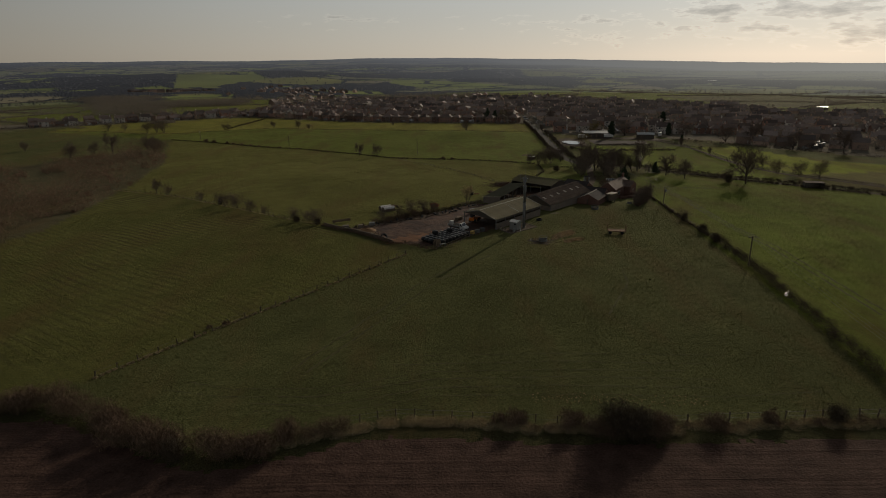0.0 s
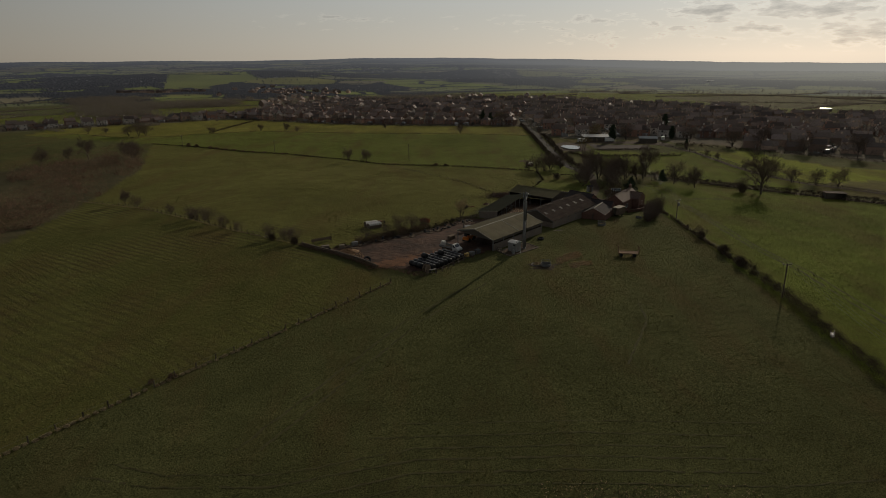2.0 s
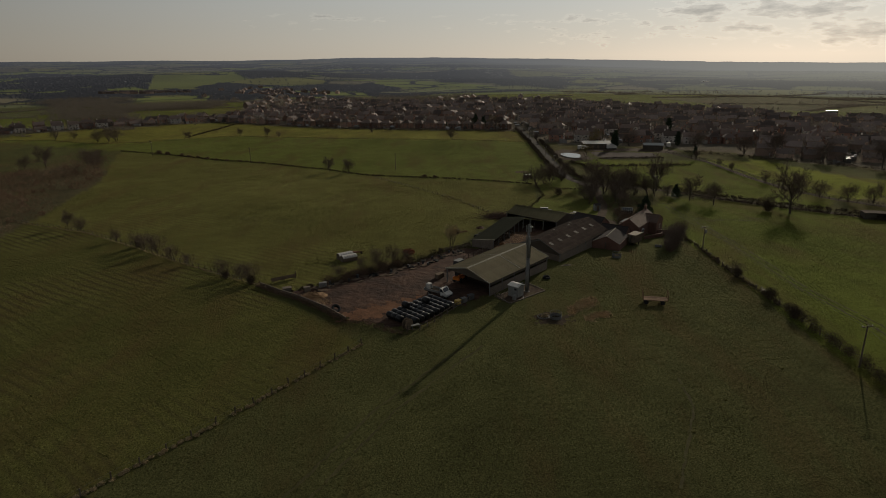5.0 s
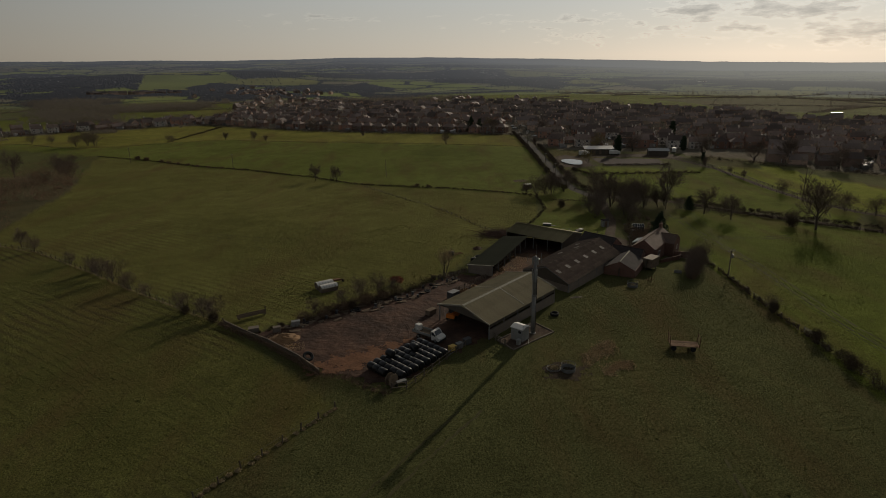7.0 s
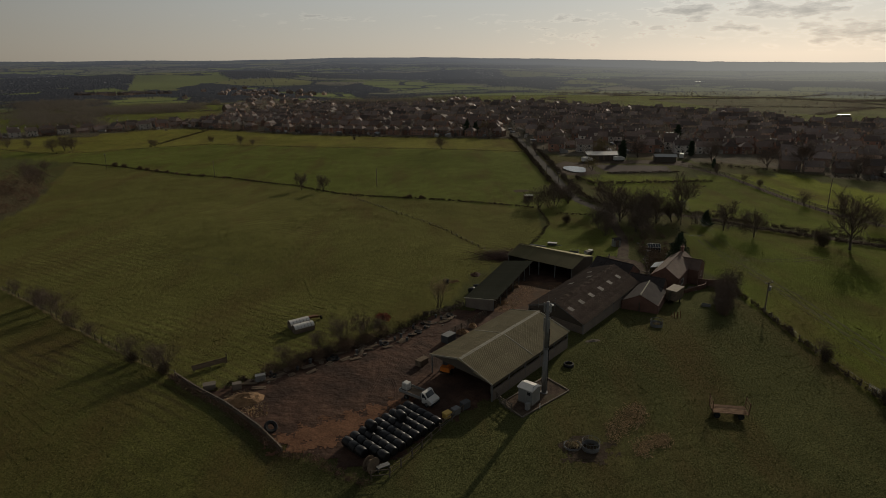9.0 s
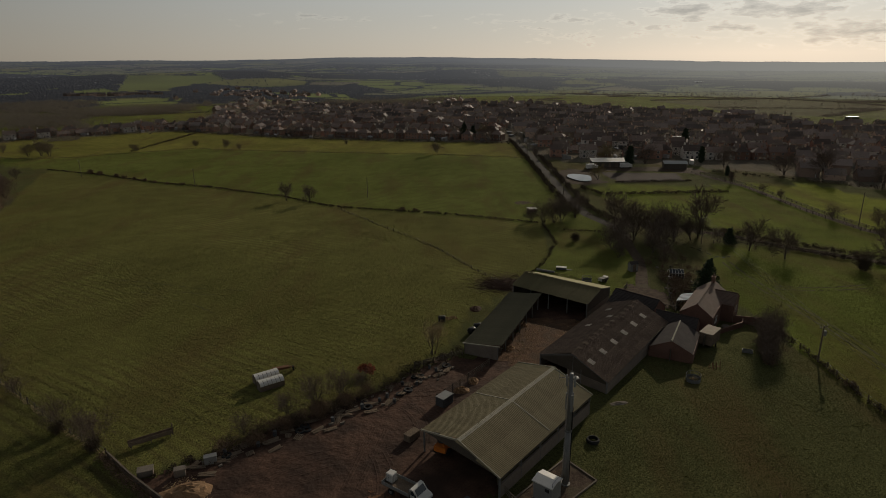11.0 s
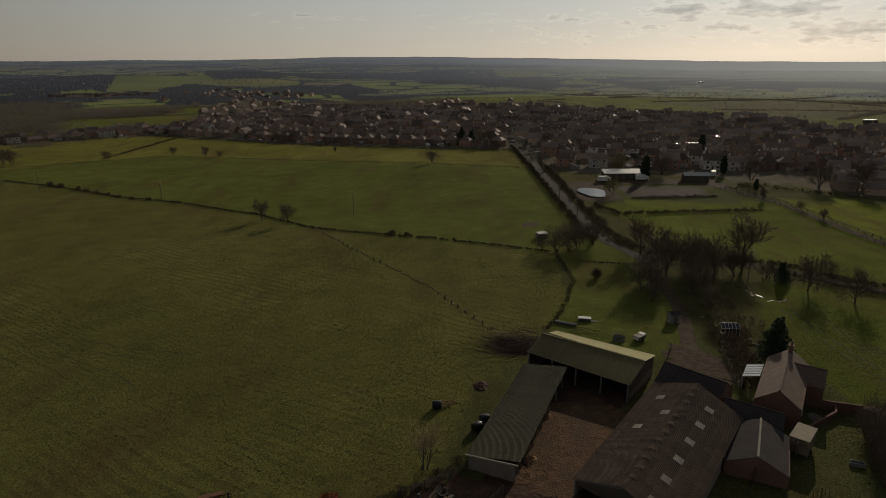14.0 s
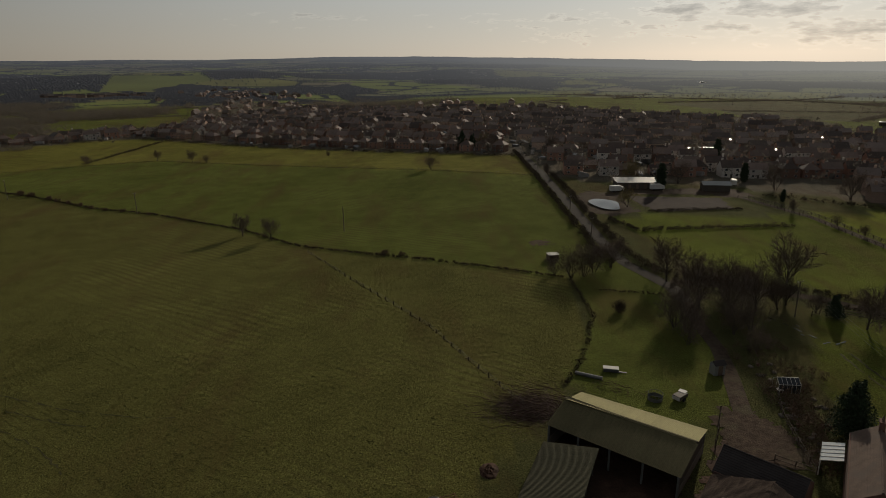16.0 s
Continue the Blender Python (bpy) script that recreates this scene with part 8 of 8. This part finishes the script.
for k in range(4):
    hs.beam((-1.1, -0.6 + 0.4 * k, 0.4), (1.1, -0.6 + 0.4 * k, 0.4), 0.07, 0.07)
hs.beam((-0.8, -0.7, 0.45), (-0.8, 0.8, 0.45), 0.07, 0.07).beam((0.8, -0.7, 0.45), (0.8, 0.8, 0.45), 0.07, 0.07)
part("frame", hs, RUST, plg)
for k in range(8):
    part("tine", Shape().tube((-0.9 + 0.25 * k, -0.5 + 0.14 * k, 0.4), (-0.8 + 0.25 * k, -0.4 + 0.14 * k, 0.0), 0.03, sides=4), RUST, plg)
fh = thing("field_shelter", 22.4, 145.2, float(lie(22.4, 145.2)), 10, "small white-roofed field shelter", "shelter")
part("wall", Shape().box(0, 1.0, 0, 2.6, 0.1, 1.5).box(-1.3, 0, 0, 0.1, 2.0, 1.5).box(1.3, 0, 0, 0.1, 2.0, 1.5), OLDWOOD, fh)
part("roof", Shape().box(0, 0, 1.5, 3.0, 2.4, 0.1), WHITE, fh)
rs = thing("field_shelter", 117.5, 66.5, float(lie(117.5, 66.5)), -12, "timber field shelter with a pale roof", "shelter")
part("wall", Shape().box(0, 1.6, 0, 6.4, 0.12, 2.0).box(-3.2, 0, 0, 0.12, 3.2, 2.0).box(3.2, 0, 0, 0.12, 3.2, 2.0).box(-1.6, -1.6, 0, 3.2, 0.12, 2.0), STEELWALL, rs)
part("roof", Shape().box(0, 0, 2.0, 6.9, 3.8, 0.14), FIBRE, rs)
fg = thing("field_gate", 47.4, -2.4, float(lie(47.4, -2.4)), 95, "galvanised five-bar field gate", "gate")
for k in range(5):
    part("bar", Shape().tube((-1.6, 0, 0.25 + 0.22 * k), (1.6, 0, 0.25 + 0.22 * k), 0.03, sides=6), GALV, fg)
for x in (-1.6, 0, 1.6):
    part("stile", Shape().tube((x, 0, 0.1), (x, 0, 1.2), 0.03, sides=6), GALV, fg)
wt = thing("white_trough", 45.5, -50.0, float(lie(45.5, -50.0)), 60, "pale water trough at the hedge foot", "trough")
part("trough", Shape().box(0, 0, 0, 2.4, 0.6, 0.1).box(0, 0.28, 0, 2.4, 0.06, 0.5).box(0, -0.28, 0, 2.4, 0.06, 0.5), GALV, wt)


# ---- poles and lines ----
def pole(x, y, height, label, arm=1.4, turn=0.0, box=False):
    p = thing("electricity_pole", x, y, float(lie(x, y)), turn, label, "pole", "electricity poles")
    part("shaft", Shape().tube((0, 0, -0.3), (0, 0, height), 0.14, 0.10, 10), TIMBER, p)
    if arm:
        part("crossarm", Shape().beam((-arm / 2, 0, height - 0.15), (arm / 2, 0, height - 0.15), 0.1, 0.12), TIMBER, p)
        for k in (-1, 0, 1):
            part("insulator", Shape().lathe([(0, 0), (0.05, 0), (0.07, 0.08), (0.04, 0.12), (0.06, 0.2), (0, 0.24)], arm * 0.46 * k, 0, height - 0.08, 10), WHITE, p)
    if box:
        part("transformer", Shape().lathe([(0, 0), (0.3, 0), (0.32, 0.1), (0.32, 0.75), (0.26, 0.85), (0, 0.9)], 0.35, 0, height - 1.7, 14), GREYBOX, p, "pale grey pole transformer")
    return p


pole(48.3, 29.5, 6.3, "timber electricity pole with a transformer", 1.8, 20, True)
pole(46.0, -33, 6.9, "timber electricity pole above the hedge", 1.8, 8)
pole(62.5, 104.0, 7.6, "timber electricity pole among the trees", 1.8, 25)
pole(38.0, -118, 7.0, "timber electricity pole beyond the plough", 1.8, 0)
for x, y, hh in ((-36.2, 187, 8.2), (-117, 224, 8.0), (-184, 257, 8.0), (-35, 320, 0), (36.0, 158, 7.5), (37.6, 189, 7.0), (119.5, 121, 10.5), (41.5, 265, 7.5)):
    if hh:
        pole(x, y, hh, "timber pole in the field hedge", 0 if hh > 8.1 else 0.9, 20)
span = [(38.0, -118, 7.0), (46.0, -33, 6.9), (48.3, 29.5, 6.3), (62.5, 104.0, 7.6)]
for k in (-1, 0, 1):
    s = Shape()
    for (x0, y0, h0), (x1, y1, h1) in zip(span, span[1:]):
        z0, z1 = float(lie(x0, y0)) + h0 + 0.15, float(lie(x1, y1)) + h1 + 0.15
        prev = None
        for i in range(15):
            t = i / 14
            p = (x0 + (x1 - x0) * t + 0.8 * k, y0 + (y1 - y0) * t, z0 + (z1 - z0) * t - 3.2 * t * (1 - t))
            if prev:
                s.tube(prev, p, 0.014, sides=3, cap=False)
            prev = p
    solid("overhead_wire", s, GALV, Matrix(), "sagging bare overhead electricity wire", "wire", "overhead wires")

# pale coppiced shrub at the corner of the yard
COPPICE = bare_tree(57, 5.5, 0.4, "pale coppiced willow stool, leafless", multi=8, mat=DRYGRASS, fine=4, low=0.3, kids0=3)
put(COPPICE, USED, -14.2, 35.6, 0.95)
# stones, pots and logs strewn between the drive and the farmhouse
strew = random.Random(67)
first = {}
for k in range(70):
    x, y = strew.uniform(33, 46), strew.uniform(58, 84)
    if x < 33 + (y - 58) * 0.28 + 1.5:
        continue
    kind = strew.choice(("garden_stone", "flower_pot", "log", "garden_stone"))
    m = pose(*at(x, y, 0.0), 0, 0, strew.uniform(0, 360))
    if kind in first:
        copy_thing(first[kind], m).scale = (1,) * 3
        continue
    if kind == "garden_stone":
        shape, mat, lab = Shape().box(0, 0, -0.05, 0.9, 0.55, 0.35, bevel=0.12), CONC, "rough pale stone in the garden"
    elif kind == "flower_pot":
        shape, mat, lab = Shape().lathe([(0, 0), (0.2, 0), (0.28, 0.45), (0.32, 0.45), (0.32, 0.5), (0.25, 0.5), (0.22, 0.4), (0, 0.4)], sides=14), BRICK, "weathered clay flower pot in the garden"
    else:
        shape, mat, lab = Shape().tube((-0.7, 0, 0.14), (0.7, 0, 0.16), 0.15, 0.13, 9), TIMBER, "sawn log lying in the garden"
    first[kind] = solid(kind, shape, mat, m, lab, kind.split("_")[-1], "garden odds and ends")
ivy = Shape()
pts = rg2.uniform((33, 58), (47, 92), (90, 2))
pts = pts[pts[:, 0] > 34.5 + (pts[:, 1] - 58) * 0.3]
rad = rg2.uniform(0.4, 1.3, len(pts))
ivy.clouds(np.column_stack([pts, lie(pts[:, 0], pts[:, 1]) + rad * 0.5]), np.column_stack([rad] * 3), 120, np.full(len(pts), 0.3), rg2)
solid("garden_scrub", ivy, THORN, Matrix(), "tangled dark shrubs in the garden", "shrubs", kind="stuff")

# ---- stables by the pond ----
stab = thing("stable_block", 75, 233.5, float(lie(75, 233.5)), -3, "long stable block with a pale metal roof", "stables")
part("wall", Shape().box(0, 0, 0, 16.5, 6.0, 2.7, bevel=0.05), STEELWALL, stab)
for k in range(16):
    x0, x1 = -8.4 + 1.05 * k, -8.4 + 1.05 * (k + 1) - 0.04
    part("roof_sheet", Shape().add([(x0, -3.6, 2.75), (x1, -3.6, 2.75), (x1, 3.3, 3.6), (x0, 3.3, 3.6), (x0, -3.6, 2.71), (x1, -3.6, 2.71), (x1, 3.3, 3.56), (x0, 3.3, 3.56)], [(0, 1, 2, 3), (7, 6, 5, 4), (0, 4, 5, 1), (2, 6, 7, 3)]), METALROOF, stab)
for k in range(5):
    part("stable_door", Shape().box(-6.4 + 3.2 * k, -3.03, 0.05, 1.2, 0.08, 2.1), OLDWOOD, stab)
barnr = thing("hay_barn", 104, 226, float(lie(104, 226)), -10, "low dark hay barn with pale eaves", "barn")
part("wall", Shape().box(0, 0, 0, 10, 5, 2.6, bevel=0.05), STEELWALL, barnr)
part("roof", Shape().add([(-5.4, -2.9, 2.6), (5.4, -2.9, 2.6), (5.4, 0, 3.7), (-5.4, 0, 3.7), (5.4, 2.9, 2.6), (-5.4, 2.9, 2.6)], [(0, 1, 2, 3), (3, 2, 4, 5)]), METALROOF, barnr)
for x, y, t, lab in ((64.5, 226, 10, "white horse lorry parked by the stables"), (116.5, 236, 70, "white van parked by the houses"), (81, 227.5, 4, "pale horse trailer by the stables")):
    v = thing("horse_lorry", x, y, float(lie(x, y)) + 0.1, t, lab, "vehicle")
    part("body", Shape().box(0, 0, 0.5, 4.2, 2.0, 1.9, bevel=0.1), WHITE, v)
    part("cab", Shape().box(2.7, 0, 0.5, 1.3, 1.9, 1.3, bevel=0.12), WHITE, v)
    for xx in (-1.2, 2.4):
        for sgn in (-1, 1):
            part("wheel", Shape().tube((xx, 0.8 * sgn, 0.35), (xx, 1.0 * sgn, 0.35), 0.36, sides=12), RUBBER, v)


# ---- town ----
PANE = Shape().quad((0.06, -0.46, -0.46), (0.06, 0.46, -0.46), (0.06, 0.46, 0.46), (0.06, -0.46, 0.46)).beam((0.0, -0.56, 0.0), (0.0, 0.56, 0.0), 0.08, 1.1, 1)
PANE_MESH = PANE.mesh("window", GLASS, WHITE)


def dwelling(w, d, eave, rise, hip, wall_mat, roof_mat, label, stacks=(0.0,), pairs=True):
    """A house: walls, hipped or gabled roof, chimney stacks, windows and doors."""
    h = thing("house", 0, 0, 0, 0, label, "house", "houses of the town")
    hx, hy = w / 2, d / 2
    s = Shape().add([(-hx, -hy, -1.0), (hx, -hy, -1.0), (hx, hy, -1.0), (-hx, hy, -1.0), (-hx, -hy, eave), (hx, -hy, eave), (hx, hy, eave), (-hx, hy, eave)],
                    [(0, 1, 5, 4), (1, 2, 6, 5), (2, 3, 7, 6), (3, 0, 4, 7)])
    if not hip:
        s.add([(-hx, -hy, eave), (-hx, hy, eave), (-hx, 0, eave + rise)], [(0, 2, 1)]).add([(hx, -hy, eave), (hx, hy, eave), (hx, 0, eave + rise)], [(0, 1, 2)])
    part("wall", s, wall_mat, h)
    o = 0.35
    k = hip * hy
    a0, b0, c0, e0 = (-hx - o, -hy - o, eave - 0.1), (hx + o, -hy - o, eave - 0.1), (hx + o, hy + o, eave - 0.1), (-hx - o, hy + o, eave - 0.1)
    r0, r1 = (-hx - (o if not hip else 0) + k, 0, eave + rise), (hx + (o if not hip else 0) - k, 0, eave + rise)
    rf = Shape().quad(a0, b0, r1, r0).quad(c0, e0, r0, r1)
    if hip:
        rf.add((b0, c0, r1), ((0, 1, 2),)).add((e0, a0, r0), ((0, 1, 2),))
    part("roof", rf, roof_mat, h)
    for q in stacks:
        part("chimney", Shape().box(q * hx, 0.4, eave + rise * 0.5, 0.9, 0.6, rise * 0.5 + 1.2), wall_mat, h)
    for z in ((1.3, 3.9) if eave > 4 else (1.3,)):
        for x in ((-0.66, -0.25, 0.25, 0.66) if pairs else (-0.55, 0.55)):
            for sgn, turn in ((-1, -90), (1, 90)):
                wob = new("window", PANE_MESH)
                wob.parent = h
                wob.matrix_basis = Matrix.Translation((x * hx, sgn * (hy + 0.01), z)) @ pose(0, 0, 0, 0, 0, turn) @ Matrix.Diagonal((1, 1.3, 1.15, 1))
    part("door", Shape().box(0, -hy - 0.03, -0.1, 0.95, 0.08, 2.05), STEELWALL, h)
    return h


KINDS = [dwelling(9.0, 7.5, 5.0, 3.0, 1.0, WALLS, ROOFS, "brick house with a hipped tile roof", (0.3,), False),
         dwelling(13.0, 7.5, 5.0, 2.8, 0.9, WALLS, ROOFS, "pair of brick semi-detached houses", (-0.4, 0.4), True),
         dwelling(10.0, 7.0, 5.1, 3.2, 0.0, WALLS, ROOFS, "gabled brick house with a chimney", (0.85,), False),
         dwelling(11.0, 8.0, 2.6, 2.6, 0.0, WALLS, ROOFS, "brick bungalow with a tiled roof", (0.5,), False),
         dwelling(9.5, 7.5, 5.0, 3.0, 0.0, RENDERED, ROOFS, "pale rendered house with a tiled roof", (-0.8,), False)]
PLACED = set()
rng = random.Random(19)
far_town = Shape()
lawns = []
near_count = 0


def far_house(x, y, turn, w, d, eave, rise):
    c, s = math.cos(radians(turn)), math.sin(radians(turn))
    z = float(lie(x, y))
    P = lambda u, v, h: (x + c * u - s * v, y + s * u + c * v, z + h)
    hx, hy, o = w / 2, d / 2, 0.3
    far_town.add([P(-hx, -hy, -1), P(hx, -hy, -1), P(hx, hy, -1), P(-hx, hy, -1), P(-hx, -hy, eave), P(hx, -hy, eave), P(hx, hy, eave), P(-hx, hy, eave), P(-hx, 0, eave + rise), P(hx, 0, eave + rise)],
                 [(0, 1, 5, 4), (2, 3, 7, 6), (1, 2, 6, 9, 5), (3, 0, 4, 8, 7)], 0)
    far_town.add([P(-hx - o, -hy - o, eave - 0.1), P(hx + o, -hy - o, eave - 0.1), P(hx + o, 0, eave + rise), P(-hx - o, 0, eave + rise), P(hx + o, hy + o, eave - 0.1), P(-hx - o, hy + o, eave - 0.1)], [(0, 1, 2, 3), (3, 2, 4, 5)], 1)
    far_town.box(*P(hx * 0.6, 0.3, eave + rise * 0.5), 0.9, 0.6, rise * 0.5 + 1.1, turn, 0)


def street(x0, y0, heading, length, gap, kinds, spread=0.8, thing_until=300):
    global near_count
    n = int(length / gap)
    for i in range(n):
        if rng.random() < 0.07:
            continue
        t = (i + 0.5) * gap + rng.uniform(-1, 1)
        x = x0 + t * math.cos(radians(heading)) + rng.gauss(0, spread)
        y = y0 + t * math.sin(radians(heading)) + rng.gauss(0, spread)
        px, py = np.array([x]), np.array([y])
        if not (inside(px, py, TOWN_L)[0] or inside(px, py, TOWN_R)[0]):
            continue
        if min(math.hypot(x - rx, y - ry) for rx, ry, _ in ROAD_PTS) < 9:
            continue
        turn = heading + rng.gauss(0, 2.5) + (180 if rng.random() < 0.5 else 0)
        lawns.append((x, y))
        if near_count < thing_until:
            near_count += 1
            put(KINDS[rng.choice(kinds)], PLACED, x, y, rng.uniform(0.76, 0.9), turn)
        else:
            far_house(x, y, turn, rng.uniform(6, 10), rng.uniform(5.5, 7), rng.choice((2.4, 4.2, 4.2, 4.6)), rng.uniform(2.0, 2.8))


ROAD_PTS = along(ROAD, 8)
head = math.degrees(math.atan2(-148, 247))
perp = Vector((math.sin(radians(-head)), math.cos(radians(-head)), 0))
perp = Vector((-math.sin(radians(head)), math.cos(radians(head)), 0))
for k, off in enumerate((14, 42, 58, 92, 108, 142, 158, 192, 210, 246, 262, 298)):
    o = Vector((-201, 474, 0)) + perp * off
    o -= Vector((math.cos(radians(head)), math.sin(radians(head)), 0)) * (60 + 6 * k)
    street(o.x, o.y, head, 380 + 6 * k, 10.4 if k < 2 else 10.8, (0, 0, 0, 1) if k == 0 else (0, 1, 2, 2, 2, 4), 0.9, 150)
street(-388, 386, 37, 212, 12, (3, 3, 2, 4), 1.5, 168)
street(-392, 404, 36, 200, 13, (3, 1, 2, 4), 1.5, 184)
for k, off in enumerate((6, 22, 48, 64, 92, 108, 138, 154, 184, 200, 232, 248, 280, 300)):
    street(56, 262 + off, -9 - 0.6 * k, 430, 10.8, (0, 2, 2, 3, 4, 4), 1.8, 295)
for k, off in enumerate((0, 18, 44, 62)):
    street(150 + 10 * k, 205 + off * 0.8, -24, 330, 11, (0, 2, 3, 4, 4), 1.8, 295)
for k in range(len(KINDS)):
    if KINDS[k].name not in PLACED:
        put(KINDS[k], PLACED, -300 + 14 * k, 462, 1.0, 10)
for k in range(460):
    x, y = rng.uniform(-330, 320), rng.uniform(470, 1080)
    if inside(np.array([x]), np.array([y]), TOWN_L)[0] or inside(np.array([x]), np.array([y]), TOWN_R)[0]:
        far_house(x, y, rng.choice((-31, 59, -10, 80)) + rng.gauss(0, 4), rng.uniform(6, 10), rng.uniform(5.5, 7), rng.choice((2.6, 4.4, 4.4)), rng.uniform(2.0, 2.8))
for k in range(24):
    far_house(-655 + 6.4 * k, 1138 + 2.9 * k + rng.gauss(0, 3), 25 + rng.gauss(0, 5), rng.uniform(6, 9), 7, 4.6, 2.4)
for k in range(70):
    x, y = rng.gauss(-330, 60), rng.gauss(1230, 70)
    far_house(x, y, rng.uniform(0, 180), rng.uniform(7, 11), 7, 4.6, 2.6)
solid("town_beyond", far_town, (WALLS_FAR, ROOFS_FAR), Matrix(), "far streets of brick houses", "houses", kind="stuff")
for x, y, w, t in ((642, 1417, 22, 10), (354, 465, 10, -8), (196, 296, 12, -12), (220, 330, 12, 10), (150, 330, 10, 4)):
    f = thing("warehouse", x, y, float(lie(x, y)), t, "long pale-roofed warehouse far off", "warehouse", "far warehouses")
    part("wall", Shape().box(0, 0, -1, w, w * 0.35, 3.8), STEELWALL, f)
    part("roof", Shape().box(0, 0, 2.8, w * 1.04, w * 0.4, 0.25, bevel=0.04), SHEETROOF, f)

# garden trees and shrubs between the houses
gt = Shape()
rg3 = np.random.default_rng(33)
pts = np.array(lawns)
pts = np.concatenate([pts + rg3.normal(0, 9, pts.shape) for k in range(7)] + [rg3.uniform((-330, 300), (380, 1050), (4600, 2))])
keep = (inside(pts[:, 0], pts[:, 1], TOWN_L) | inside(pts[:, 0], pts[:, 1], TOWN_R))
pts = pts[keep]
hh = rg3.choice((1.5, 2.2, 3.5, 5.0, 7.0, 9.5), len(pts))
gt.clouds(np.column_stack([pts, lie(pts[:, 0], pts[:, 1]) + hh * 0.5]), np.column_stack([hh * 0.5 + 0.8, hh * 0.5 + 0.8, hh * 0.5]), 40, np.clip(hh * 0.2, 0.4, 1.0), rg3, thin=0.28)
solid("garden_trees", gt, WOODS, Matrix(), "leafless trees and shrubs in the gardens", "trees", kind="stuff")
ev = Shape()
pts = np.array(lawns)[::5] + rg3.normal(0, 8, (len(lawns[::5]), 2))
pts = pts[(inside(pts[:, 0], pts[:, 1], TOWN_L) | inside(pts[:, 0], pts[:, 1], TOWN_R))]
hh = rg3.uniform(2, 7, len(pts))
ev.clouds(np.column_stack([pts, lie(pts[:, 0], pts[:, 1]) + hh * 0.5]), np.column_stack([hh * 0.28 + 0.4, hh * 0.28 + 0.4, hh * 0.5]), 60, np.full(len(pts), 0.9), rg3, thin=0.3)
solid("garden_evergreens", ev, EVERGREEN, Matrix(), "dark evergreens in the gardens", "trees", kind="stuff")

# sheds, cars and lean-tos between the houses
odds = Shape()
pts = np.array(lawns)
pts = np.concatenate([pts + rg3.normal(0, 7, pts.shape), pts + rg3.normal(0, 9, pts.shape)])
for x, y in pts[(inside(pts[:, 0], pts[:, 1], TOWN_L) | inside(pts[:, 0], pts[:, 1], TOWN_R))]:
    w, d, h = rng.choice(((2.4, 1.8, 1.9), (3.8, 1.7, 1.3), (2.6, 2.0, 2.0), (4.0, 2.4, 2.1)))
    k0, gz = len(odds.v), float(lie(x, y))
    odds.box(float(x), float(y), gz - 0.3, w, d, h + 0.3, rng.uniform(0, 180), bevel=0.05)
    tx, ty = rng.gauss(0, 0.17), rng.gauss(0, 0.17)
    odds.v[k0 + 8:] = [(p[0], p[1], p[2] + tx * (p[0] - x) + ty * (p[1] - y)) for p in odds.v[k0 + 8:]]
solid("garden_sheds", odds, material("sheds_and_cars", (0.22, 0.21, 0.20), 0.16, spec=0.5, vary=0.15, random_tint=0.9, island=True), Matrix(), "sheds, cars and lean-tos between the houses", "sheds", kind="stuff")
